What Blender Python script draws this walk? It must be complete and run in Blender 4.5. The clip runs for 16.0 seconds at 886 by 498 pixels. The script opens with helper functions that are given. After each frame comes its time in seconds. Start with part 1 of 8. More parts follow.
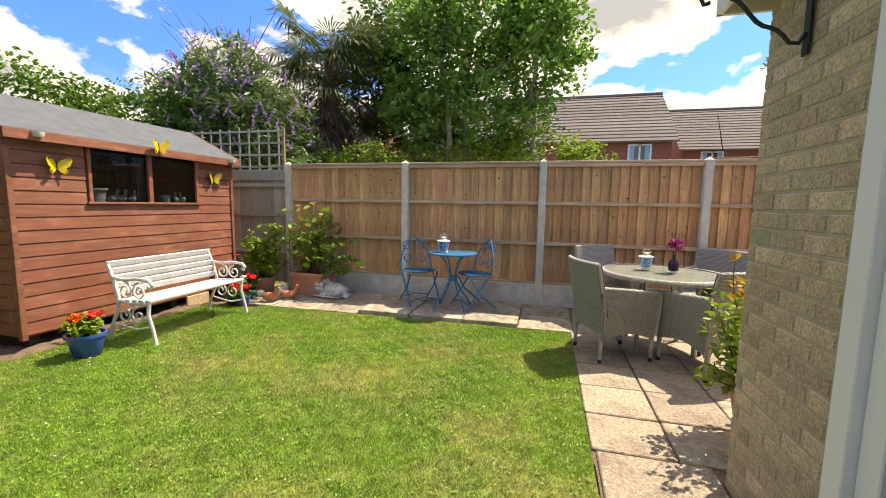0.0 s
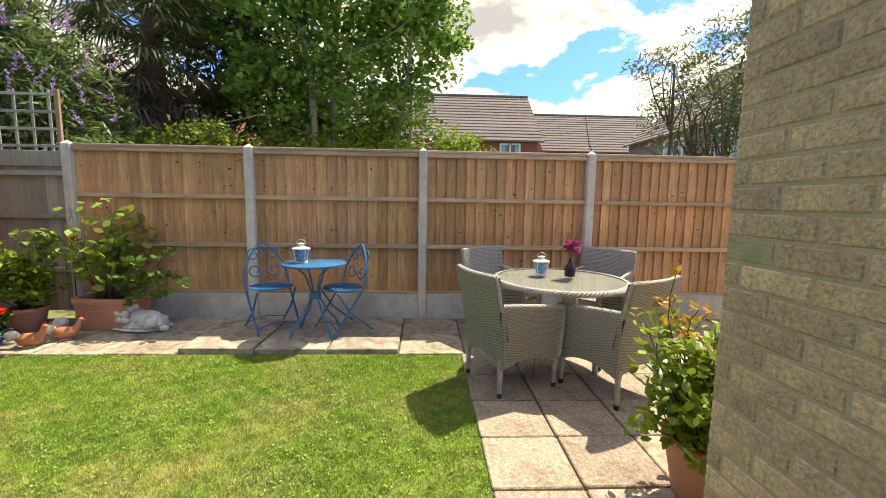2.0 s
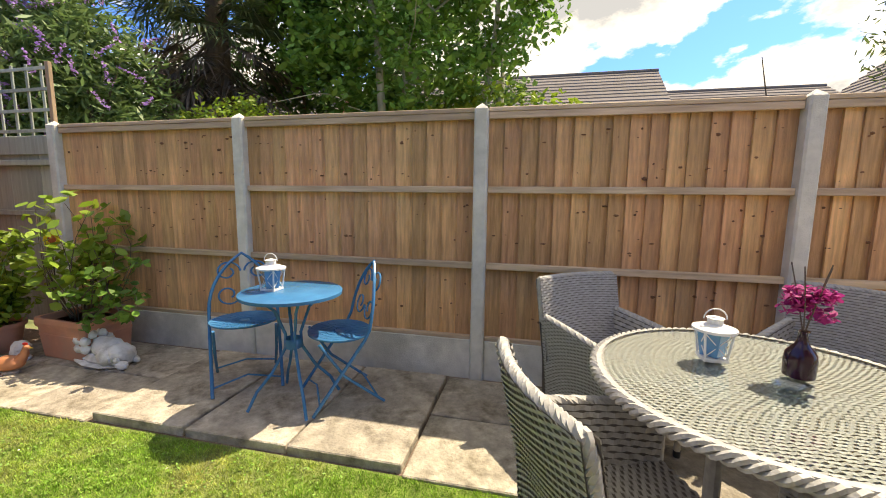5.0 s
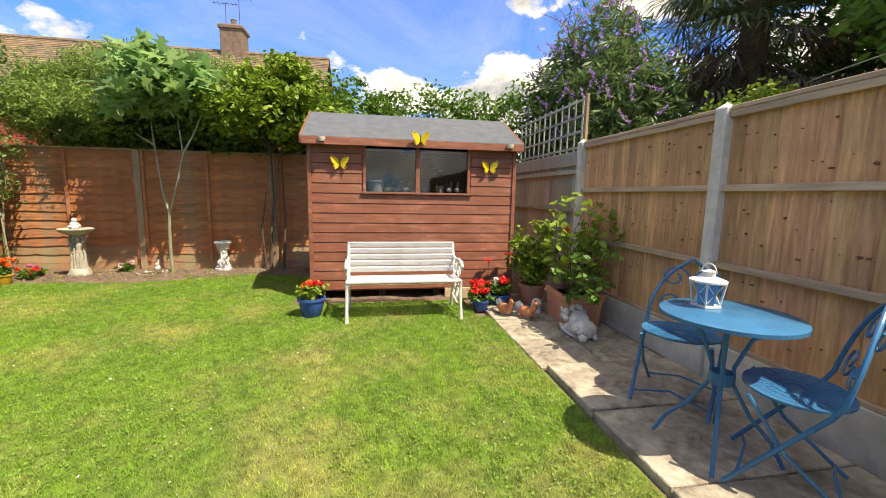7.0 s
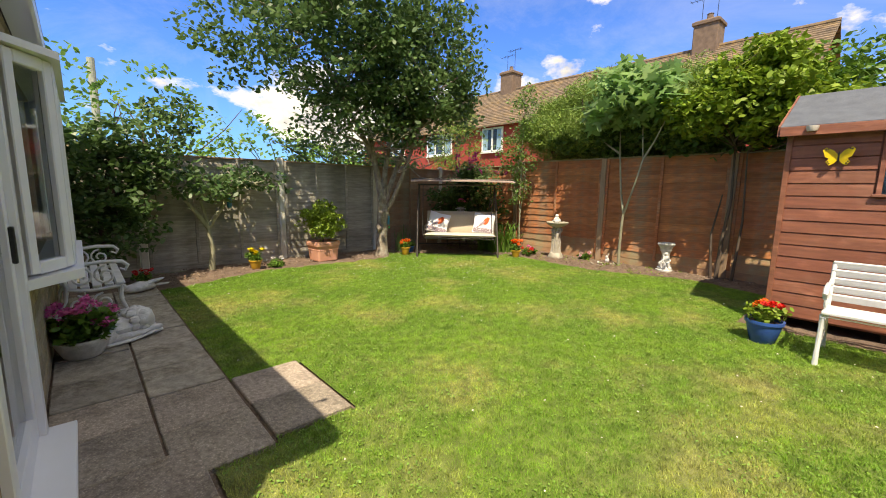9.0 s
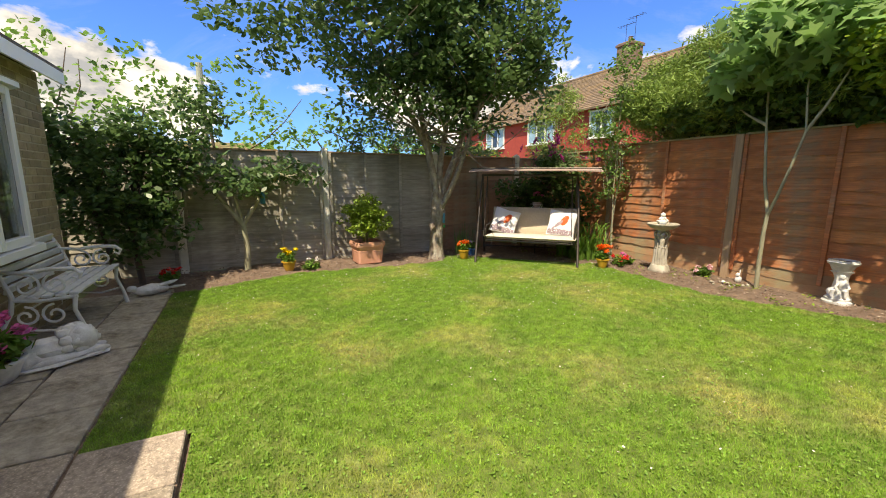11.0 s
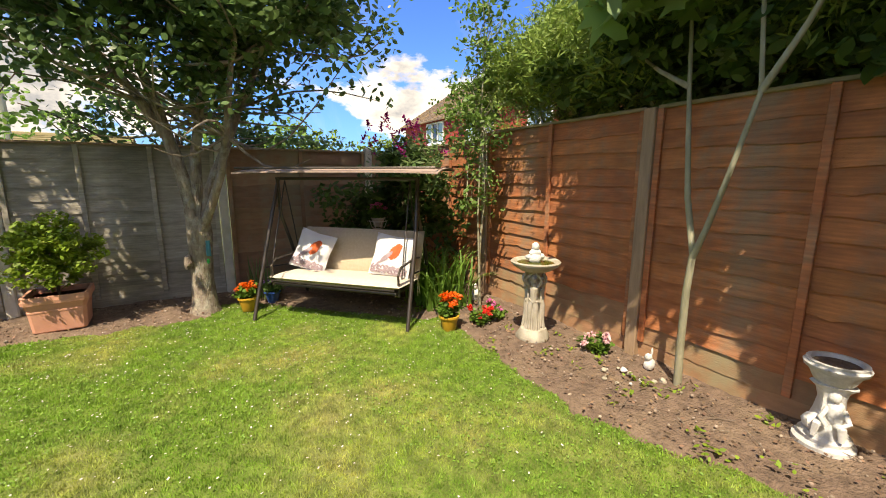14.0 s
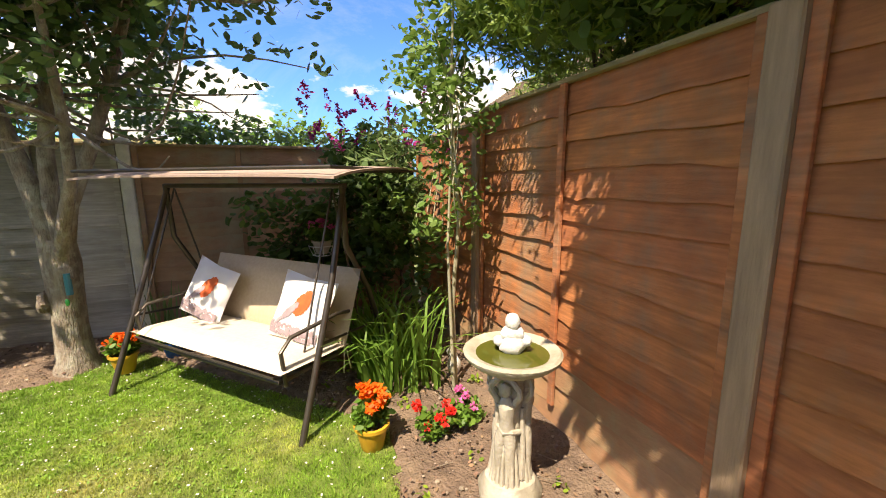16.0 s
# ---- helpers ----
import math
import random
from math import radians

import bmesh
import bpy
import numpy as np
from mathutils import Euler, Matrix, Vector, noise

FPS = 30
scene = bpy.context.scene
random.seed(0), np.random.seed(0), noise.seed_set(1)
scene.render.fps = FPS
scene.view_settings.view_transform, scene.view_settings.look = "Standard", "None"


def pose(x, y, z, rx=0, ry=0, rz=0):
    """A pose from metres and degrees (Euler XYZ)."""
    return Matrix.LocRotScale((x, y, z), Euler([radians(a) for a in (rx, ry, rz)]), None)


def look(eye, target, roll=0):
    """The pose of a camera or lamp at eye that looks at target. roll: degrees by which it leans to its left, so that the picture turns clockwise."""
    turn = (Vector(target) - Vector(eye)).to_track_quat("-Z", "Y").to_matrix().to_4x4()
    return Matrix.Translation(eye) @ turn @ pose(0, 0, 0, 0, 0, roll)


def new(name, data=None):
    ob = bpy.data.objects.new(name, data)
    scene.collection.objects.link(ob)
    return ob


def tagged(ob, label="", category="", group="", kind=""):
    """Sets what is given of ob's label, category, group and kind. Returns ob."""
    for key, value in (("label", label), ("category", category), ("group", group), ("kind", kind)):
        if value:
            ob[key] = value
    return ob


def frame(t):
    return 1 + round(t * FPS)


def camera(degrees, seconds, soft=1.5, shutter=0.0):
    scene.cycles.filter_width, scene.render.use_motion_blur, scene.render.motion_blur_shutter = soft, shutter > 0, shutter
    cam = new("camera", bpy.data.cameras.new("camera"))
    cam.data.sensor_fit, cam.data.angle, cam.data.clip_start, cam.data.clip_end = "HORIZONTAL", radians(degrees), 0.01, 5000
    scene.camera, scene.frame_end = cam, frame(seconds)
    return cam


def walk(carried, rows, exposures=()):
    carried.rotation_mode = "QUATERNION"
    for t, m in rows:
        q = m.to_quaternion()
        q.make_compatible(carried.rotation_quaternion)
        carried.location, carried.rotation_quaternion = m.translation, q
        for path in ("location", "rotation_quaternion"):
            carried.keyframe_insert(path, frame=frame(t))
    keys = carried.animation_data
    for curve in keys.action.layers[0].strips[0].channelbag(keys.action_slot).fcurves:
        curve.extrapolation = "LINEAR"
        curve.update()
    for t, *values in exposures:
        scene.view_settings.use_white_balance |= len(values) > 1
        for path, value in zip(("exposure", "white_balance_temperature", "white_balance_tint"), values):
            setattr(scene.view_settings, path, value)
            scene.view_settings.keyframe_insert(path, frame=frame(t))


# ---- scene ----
cam = camera(95.7, 16.0, soft=1.0)
PATH = [
    (0, (3.925, -5.548, 1.357), (3.432, -3.622, 1.137), 0.9),
    (0.3, (3.916, -5.498, 1.365), (3.559, -3.543, 1.141), 1.0),
    (0.5, (3.936, -5.45, 1.348), (3.647, -3.483, 1.125), 0.7),
    (1, (3.938, -5.185, 1.351), (3.794, -3.203, 1.121), 0.8),
    (1.5, (3.928, -4.923, 1.346), (3.896, -2.937, 1.118), 0.8),
    (2, (3.892, -4.626, 1.363), (3.981, -2.641, 1.135), 0.9),
    (2.5, (3.934, -4.399, 1.36), (4.096, -2.418, 1.135), 0.7),
    (3, (4.091, -4.116, 1.358), (4.274, -2.137, 1.132), 0.6),
    (3.2, (4.128, -4.021, 1.353), (4.318, -2.043, 1.126), 0.7),
    (5.3, (4.247, -2.667, 1.339), (3.544, -0.815, 1.063), 0.6),
    (5.5, (4.245, -2.576, 1.333), (3.351, -0.808, 1.061), 0.7),
    (6, (4.271, -2.377, 1.333), (2.94, -0.91, 1.056), 0.7),
    (6.5, (4.377, -2.323, 1.311), (2.631, -1.384, 1.051), 0.9),
    (7, (4.434, -2.419, 1.315), (2.482, -2.073, 1.045), 1.1),
    (7.5, (4.526, -2.454, 1.302), (2.555, -2.661, 1.031), 1.2),
    (8, (4.579, -2.481, 1.319), (2.714, -3.144, 1.035), 1.1),
    (8.5, (4.594, -2.439, 1.33), (2.97, -3.57, 1.039), 1.0),
    (9, (4.582, -2.436, 1.32), (3.253, -3.901, 1.023), 0.9),
    (9.2, (4.551, -2.437, 1.31), (3.314, -3.98, 1.013), 0.6),
    (11.3, (2.816, -3.062, 1.329), (1.952, -4.835, 0.994), 0.4),
    (11.5, (2.631, -3.113, 1.306), (1.771, -4.888, 0.978), 0.5),
    (12, (2.131, -3.312, 1.324), (1.245, -5.076, 1.002), 0.6),
    (12.5, (1.621, -3.537, 1.366), (0.681, -5.27, 1.031), 0.5),
    (13, (1.142, -3.75, 1.39), (0.151, -5.452, 1.041), 0.2),
    (13.5, (0.65, -3.964, 1.436), (-0.347, -5.659, 1.074), 0.1),
    (14, (0.121, -4.195, 1.425), (-0.871, -5.895, 1.069), 0.1),
    (14.5, (-0.382, -4.438, 1.441), (-1.374, -6.134, 1.07), -0.1),
    (15, (-0.778, -4.712, 1.461), (-1.761, -6.411, 1.079), -0.1),
    (15.5, (-1.138, -5.001, 1.462), (-2.039, -6.749, 1.103), -0.2),
    (16, (-1.422, -5.282, 1.446), (-2.104, -7.129, 1.095), -0.4),
]
walk(cam, [(t, look(eye, target, roll)) for t, eye, target, roll in PATH],
     [(0, 1.44, 8600, 10), (3, 1.55, 8600, 10), (5.5, 1.56, 8600, 9), (6.2, 1.54, 8600, 9), (7, 1.37, 8300, 9), (8, 1.21, 8300, 9), (9, 1.18, 8300, 9), (12.5, 1.20, 8300, 9), (14.5, 1.35, 8500, 12), (16, 1.60, 8500, 13)])

# ---- world, sun ----
SUN_TO = Vector((0.43, 0.42, 1.0)).normalized()
world = bpy.data.worlds.new("world")
scene.world = world
world.use_nodes = True
wn, wl = world.node_tree.nodes, world.node_tree.links
wn.clear()
w_out = wn.new("ShaderNodeOutputWorld")
w_bg = wn.new("ShaderNodeBackground")
w_bg.inputs["Strength"].default_value = 0.21
sky = wn.new("ShaderNodeTexSky")
sky.sky_type = "NISHITA"
sky.sun_disc = False
sky.sun_elevation = math.asin(SUN_TO.z)
sky.sun_rotation = math.atan2(SUN_TO.x, SUN_TO.y)
sky.ozone_density = 1.6
w_co = wn.new("ShaderNodeTexCoord")
w_sep = wn.new("ShaderNodeSeparateXYZ")
wl.new(w_co.outputs["Generated"], w_sep.inputs[0])
w_map = wn.new("ShaderNodeMapping")
w_map.inputs["Scale"].default_value = (1, 1, 1.7)
w_map.inputs["Location"].default_value = (3.1, 0.4, 0.0)
wl.new(w_co.outputs["Generated"], w_map.inputs[0])


def sky_noise(scale, detail, rough, distort=0.0):
    q = wn.new("ShaderNodeTexNoise")
    q.inputs["Scale"].default_value, q.inputs["Detail"].default_value = scale, detail
    q.inputs["Roughness"].default_value, q.inputs["Distortion"].default_value = rough, distort
    wl.new(w_map.outputs[0], q.inputs["Vector"])
    return q.outputs["Fac"]


def sky_math(op, a, b=None, c=None):
    q = wn.new("ShaderNodeMath"); q.operation = op
    for k, v in enumerate((a, b, c)):
        if isinstance(v, (int, float)):
            q.inputs[k].default_value = v
        elif v is not None:
            wl.new(v, q.inputs[k])
    return q.outputs[0]


def sky_ramp(v, p0, c0, p1, c1):
    q = wn.new("ShaderNodeValToRGB")
    q.color_ramp.elements[0].position, q.color_ramp.elements[1].position = p0, p1
    q.color_ramp.elements[0].color, q.color_ramp.elements[1].color = (*c0, 1), (*c1, 1)
    wl.new(v, q.inputs[0])
    return q.outputs[0]


w_big, w_fine = sky_noise(2.6, 10, 0.58, 0.15), sky_noise(7.0, 8, 0.6)
# more cloud towards the north, a low bank of heaps near the horizon
w_low = sky_math("ABSOLUTE", sky_math("SUBTRACT", w_sep.outputs["Z"], 0.20))
w_bank = sky_math("MULTIPLY", sky_math("MAXIMUM", sky_math("SUBTRACT", 0.16, w_low), 0.0), 0.90)
w_cov = sky_math("ADD", sky_math("MULTIPLY_ADD", w_sep.outputs["Y"], 0.060, w_big), w_bank)
# unseen extra cloud overhead, added as fill light for the shaded sides
w_cov = sky_math("ADD", w_cov, sky_math("MULTIPLY", sky_math("MAXIMUM", sky_math("SUBTRACT", w_sep.outputs["Z"], 0.52), 0.0), 0.55))
w_r = sky_ramp(w_cov, 0.545, (0, 0, 0), 0.585, (1, 1, 1))
# thin high veil
w_veil = sky_math("MULTIPLY", sky_ramp(sky_noise(1.5, 8, 0.7, 0.8), 0.50, (0, 0, 0), 0.80, (1, 1, 1)), 0.22)
w_alpha = sky_math("MAXIMUM", w_r, w_veil)
# bright heaps with grey blue undersides where the cloud is thick
w_shade = sky_math("ADD", sky_math("MULTIPLY", w_cov, 0.55), sky_math("MULTIPLY", w_fine, 0.45))
w_col = sky_ramp(w_shade, 0.53, (2.75, 2.75, 2.75), 0.63, (1.1, 1.2, 1.4))
w_mix = wn.new("ShaderNodeMix"); w_mix.data_type = "RGBA"
wl.new(w_alpha, w_mix.inputs[0])
w_tint = wn.new("ShaderNodeMix"); w_tint.data_type = "RGBA"; w_tint.blend_type = "MULTIPLY"; w_tint.inputs[0].default_value = 1.0
w_tint.inputs[7].default_value = (0.14, 0.30, 0.64, 1)
wl.new(sky.outputs[0], w_tint.inputs[6])
wl.new(w_tint.outputs[2], w_mix.inputs[6]); wl.new(w_col, w_mix.inputs[7])
wl.new(w_mix.outputs[2], w_bg.inputs["Color"]); wl.new(w_bg.outputs[0], w_out.inputs[0])

sun = new("sun", bpy.data.lights.new("sun", "SUN"))
sun.data.energy, sun.data.angle, sun.data.color = 3.0, radians(0.6), (1.0, 0.955, 0.88)
sun.matrix_world = look(SUN_TO * 30, (0, 0, 0))

# ---- materials ----
def mat(name, col, col2=None, rough=0.7, scale=8.0, bump=0.15, bscale=60.0, rnd=0.0, island=False, metal=0.0,
        stretch=(1, 1, 1), dirt=None, dscale=1.3, damt=0.5, trans=0.0, spec=0.5, bdist=0.01):
    """Two scales of colour noise, fine relief, an optional dirt layer and a random change of value per piece."""
    m = bpy.data.materials.new(name)
    m.use_nodes = True
    n, l = m.node_tree.nodes, m.node_tree.links
    b = n["Principled BSDF"]
    b.inputs["Roughness"].default_value = rough
    b.inputs["Metallic"].default_value = metal
    b.inputs["Specular IOR Level"].default_value = spec
    tc = n.new("ShaderNodeTexCoord")
    mp = n.new("ShaderNodeMapping")
    mp.inputs["Scale"].default_value = stretch
    l.new(tc.outputs["Object"], mp.inputs[0])
    n1 = n.new("ShaderNodeTexNoise")
    n1.inputs["Scale"].default_value = scale
    n1.inputs["Detail"].default_value = 6
    n1.inputs["Roughness"].default_value = 0.6
    src = mp.outputs[0]
    if rnd or island:
        oi = n.new("ShaderNodeNewGeometry" if island else "ShaderNodeObjectInfo")
        rv = oi.outputs["Random Per Island" if island else "Random"]
        va = n.new("ShaderNodeVectorMath"); va.operation = "ADD"
        cm = n.new("ShaderNodeCombineXYZ")
        mu = n.new("ShaderNodeMath"); mu.operation = "MULTIPLY"; mu.inputs[1].default_value = 57.0
        l.new(rv, mu.inputs[0]); l.new(mu.outputs[0], cm.inputs[0]); l.new(mu.outputs[0], cm.inputs[2])
        l.new(mp.outputs[0], va.inputs[0]); l.new(cm.outputs[0], va.inputs[1])
        src = va.outputs[0]
    l.new(src, n1.inputs["Vector"])
    rp = n.new("ShaderNodeValToRGB")
    rp.color_ramp.elements[0].position, rp.color_ramp.elements[1].position = 0.32, 0.68
    rp.color_ramp.elements[0].color = (*col, 1)
    rp.color_ramp.elements[1].color = (*(col2 or [c * 0.72 for c in col]), 1)
    l.new(n1.outputs["Fac"], rp.inputs[0])
    out = rp.outputs[0]
    if dirt:
        n3 = n.new("ShaderNodeTexNoise")
        n3.inputs["Scale"].default_value = dscale
        n3.inputs["Detail"].default_value = 8
        n3.inputs["Roughness"].default_value = 0.65
        l.new(tc.outputs["Object"], n3.inputs["Vector"])
        r3 = n.new("ShaderNodeValToRGB")
        r3.color_ramp.elements[0].position, r3.color_ramp.elements[1].position = 0.48, 0.66
        r3.color_ramp.elements[0].color, r3.color_ramp.elements[1].color = (0, 0, 0, 1), (damt, damt, damt, 1)
        l.new(n3.outputs["Fac"], r3.inputs[0])
        mx = n.new("ShaderNodeMix"); mx.data_type = "RGBA"
        mx.inputs[7].default_value = (*dirt, 1)
        l.new(r3.outputs[0], mx.inputs[0]); l.new(out, mx.inputs[6])
        out = mx.outputs[2]
    if rnd:
        hs = n.new("ShaderNodeHueSaturation")
        mr = n.new("ShaderNodeMapRange")
        mr.inputs["To Min"].default_value, mr.inputs["To Max"].default_value = 1 - rnd, 1 + rnd
        l.new(rv, mr.inputs["Value"]); l.new(mr.outputs[0], hs.inputs["Value"]); l.new(out, hs.inputs["Color"])
        mh = n.new("ShaderNodeMapRange")
        mh.inputs["To Min"].default_value, mh.inputs["To Max"].default_value = 0.5 + rnd * 0.035, 0.5 - rnd * 0.035
        wr = n.new("ShaderNodeMath"); wr.operation = "FRACT"
        m7 = n.new("ShaderNodeMath"); m7.operation = "MULTIPLY"; m7.inputs[1].default_value = 7.31
        l.new(rv, m7.inputs[0]); l.new(m7.outputs[0], wr.inputs[0]); l.new(wr.outputs[0], mh.inputs["Value"])
        l.new(mh.outputs[0], hs.inputs["Hue"])
        out = hs.outputs[0]
    l.new(out, b.inputs["Base Color"])
    if bump:
        n2 = n.new("ShaderNodeTexNoise")
        n2.inputs["Scale"].default_value = bscale
        n2.inputs["Detail"].default_value = 5
        l.new(src, n2.inputs["Vector"])
        bp = n.new("ShaderNodeBump")
        bp.inputs["Strength"].default_value, bp.inputs["Distance"].default_value = bump, bdist
        l.new(n2.outputs["Fac"], bp.inputs["Height"]); l.new(bp.outputs[0], b.inputs["Normal"])
    if trans:
        tr = n.new("ShaderNodeBsdfTranslucent")
        l.new(out, tr.inputs["Color"])
        ms = n.new("ShaderNodeMixShader")
        ms.inputs[0].default_value = trans
        l.new(b.outputs[0], ms.inputs[1]); l.new(tr.outputs[0], ms.inputs[2])
        l.new(ms.outputs[0], n["Material Output"].inputs[0])
    return m


def mottle(m, scale, lo, hi, p0=0.38, p1=0.62, tint=(1, 1, 1), detail=3, spots=False, stretch=(1, 1, 1)):
    """Multiplies a material's base colour by a patchy noise, so that it varies over the place and not only piece by piece."""
    n, l = m.node_tree.nodes, m.node_tree.links
    b = n["Principled BSDF"]
    src = b.inputs["Base Color"].links[0].from_socket
    tc = n.new("ShaderNodeTexCoord")
    if spots:
        t = n.new("ShaderNodeTexVoronoi")
        val = t.outputs["Distance"]
    else:
        t = n.new("ShaderNodeTexNoise")
        t.inputs["Detail"].default_value = detail
        val = t.outputs["Fac"]
    t.inputs["Scale"].default_value = scale
    mp = n.new("ShaderNodeMapping")
    mp.inputs["Scale"].default_value = stretch
    l.new(tc.outputs["Object"], mp.inputs[0]); l.new(mp.outputs[0], t.inputs["Vector"])
    r = n.new("ShaderNodeValToRGB")
    r.color_ramp.elements[0].position, r.color_ramp.elements[1].position = p0, p1
    r.color_ramp.elements[0].color, r.color_ramp.elements[1].color = (lo, lo, lo, 1), (hi * tint[0], hi * tint[1], hi * tint[2], 1)
    l.new(val, r.inputs[0])
    x = n.new("ShaderNodeMix"); x.data_type = "RGBA"; x.blend_type = "MULTIPLY"; x.inputs[0].default_value = 1.0
    l.new(src, x.inputs[6]); l.new(r.outputs[0], x.inputs[7])
    for k in list(src.links):
        if k.to_node != x:
            to = k.to_socket
            l.remove(k)
            l.new(x.outputs[2], to)
    return m


M_BOARD = mat("new fence timber", (0.82, 0.47, 0.235), (0.52, 0.275, 0.13), 0.8, 7, 0.7, 40, rnd=0.22, stretch=(6, 6, 0.5), dirt=(0.35, 0.27, 0.18), damt=0.5)
M_RAIL = mat("fence rail timber", (0.60, 0.45, 0.31), (0.46, 0.33, 0.22), 0.8, 5, 0.3, 40, rnd=0.15, stretch=(0.6, 5, 5))
M_KNOT = mat("timber knot", (0.24, 0.11, 0.05), (0.13, 0.06, 0.03), 0.8)
M_CONC = mat("concrete post", (0.72, 0.695, 0.62), (0.56, 0.54, 0.48), 0.9, 9, 0.5, 120, rnd=0.05, dirt=(0.26, 0.26, 0.22), damt=0.5)
M_LAP_W = mat("brown stained lap timber", (0.60, 0.22, 0.085), (0.43, 0.16, 0.068), 0.85, 4, 0.35, 30, rnd=0.12, stretch=(1.3, 4, 4), dirt=(0.25, 0.205, 0.145), dscale=2.4, damt=0.75)
M_LAP_SB = mat("faded brown lap timber", (0.37, 0.215, 0.14), (0.26, 0.155, 0.10), 0.88, 4, 0.35, 30, rnd=0.16, stretch=(1.3, 4, 4), dirt=(0.31, 0.28, 0.21), dscale=2.0, damt=0.8)
M_LAP_FOOT = mat("greyed mossy lap timber", (0.45, 0.25, 0.135), (0.32, 0.185, 0.10), 0.9, 4, 0.35, 30, rnd=0.15, stretch=(1.3, 4, 4), dirt=(0.33, 0.30, 0.18), dscale=2.6, damt=0.8)
M_CAP = mat("mossy fence capping", (0.31, 0.27, 0.14), (0.22, 0.19, 0.10), 0.95, 6, 0.5, 40, rnd=0.1, stretch=(1, 4, 4), dirt=(0.36, 0.27, 0.18), dscale=3, damt=0.6)
M_LAP_S = mat("grey weathered lap timber", (0.47, 0.435, 0.37), (0.31, 0.285, 0.24), 0.9, 4, 0.4, 30, rnd=0.16, stretch=(0.7, 6, 6), dirt=(0.14, 0.14, 0.09), dscale=1.5, damt=0.55)
M_GREY = mat("old grey fence board", (0.42, 0.45, 0.385), (0.30, 0.32, 0.275), 0.9, 5, 0.4, 30, rnd=0.2, stretch=(6, 6, 0.5))
M_POSTW = mat("weathered timber post", (0.42, 0.285, 0.185), (0.26, 0.175, 0.115), 0.85, 5, 0.4, 30, rnd=0.15, stretch=(5, 5, 0.5))
M_SLAB = mat("riven paving slab", (0.46, 0.41, 0.33), (0.32, 0.285, 0.23), 0.9, 26, 0.9, 60, rnd=0.22, dirt=(0.12, 0.10, 0.068), dscale=3.6, damt=0.95)
M_SLABP = mat("pebbled paving slab", (0.46, 0.385, 0.305), (0.34, 0.28, 0.22), 0.9, 30, 0.9, 90, rnd=0.16, dirt=(0.17, 0.14, 0.11), dscale=3.0, damt=0.6)
mottle(mottle(M_SLABP, 85, 1.45, 0.88, 0.10, 0.42, spots=True), 42, 0.75, 1.12, 0.35, 0.60)
mottle(M_SLAB, 5, 0.72, 1.12, detail=6)
M_SOIL = mat("dry soil", (0.24, 0.165, 0.122), (0.12, 0.082, 0.06), 0.95, 14, 0.9, 60, dirt=(0.30, 0.22, 0.15), dscale=3, damt=0.5, bdist=0.03)
M_TURF = mat("turf", (0.13, 0.22, 0.03), (0.19, 0.26, 0.05), 0.95, 5, 0.8, 90, dirt=(0.33, 0.30, 0.13), dscale=0.9, damt=0.65, bdist=0.02)
M_GRASS = mat("grass blades", (0.165, 0.325, 0.046), (0.245, 0.405, 0.07), 0.6, 1.6, 0, rnd=0.28, island=True, dirt=(0.52, 0.46, 0.20), dscale=0.9, damt=0.68, trans=0.3, spec=0.3)
mottle(mottle(M_BOARD, 3, 0.84, 1.10, 0.3, 0.7, (1, 0.98, 0.95), 6, stretch=(14, 14, 0.7)), 1.6, 0.86, 1.06, detail=4)
mottle(M_RAIL, 3, 0.75, 1.10, 0.3, 0.7, detail=6, stretch=(0.8, 14, 14))
mottle(mottle(M_LAP_W, 3, 0.72, 1.12, 0.3, 0.7, detail=6, stretch=(1.0, 1, 16)), 2.6, 0.72, 1.15, 0.36, 0.66, (1, 0.97, 0.92), 6)
mottle(mottle(M_LAP_S, 3, 0.78, 1.10, 0.3, 0.7, detail=6, stretch=(1.0, 1, 16)), 2.2, 0.76, 1.12, 0.36, 0.66, detail=6)
mottle(M_GRASS, 11, 0.84, 1.28, 0.36, 0.66, (1.0, 1, 0.92), 5)
mottle(M_GRASS, 1.4, 0.94, 1.14, 0.38, 0.64, (1.08, 1, 0.92), 2)
mottle(M_TURF, 11, 0.6, 1.0, 0.36, 0.66, detail=5)
M_BRICK = mat("buff brick", (0.66, 0.525, 0.35), (0.50, 0.395, 0.26), 0.9, 16, 1.0, 90, rnd=0.20, dirt=(0.33, 0.27, 0.18), dscale=3, damt=0.5)
mottle(M_BRICK, 70, 0.72, 1.12, 0.30, 0.60)
M_MORTAR = mat("mortar", (0.52, 0.45, 0.33), (0.42, 0.36, 0.26), 0.95, 20, 0.5, 120)
M_UPVC = mat("white window plastic", (0.87, 0.88, 0.88), (0.84, 0.85, 0.85), 0.3, 3, 0, spec=0.5)
M_SHED = mat("red brown shed paint", (0.33, 0.115, 0.065), (0.25, 0.088, 0.052), 0.65, 4, 0.3, 40, rnd=0.09, stretch=(5, 0.8, 5), dirt=(0.42, 0.20, 0.13), dscale=2.5, damt=0.35)
mottle(mottle(M_SHED, 3, 0.78, 1.14, 0.3, 0.7, detail=6, stretch=(12, 0.9, 12)), 5, 0.9, 1.35, 0.55, 0.72, (1, 1.05, 1.1), 8, stretch=(3, 0.8, 2.4))
M_FELT = mat("grey roofing felt", (0.125, 0.14, 0.165), (0.09, 0.10, 0.12), 0.9, 8, 0.5, 160)
M_DARKIN = mat("dark timber", (0.05, 0.035, 0.025), (0.03, 0.02, 0.015), 0.9)
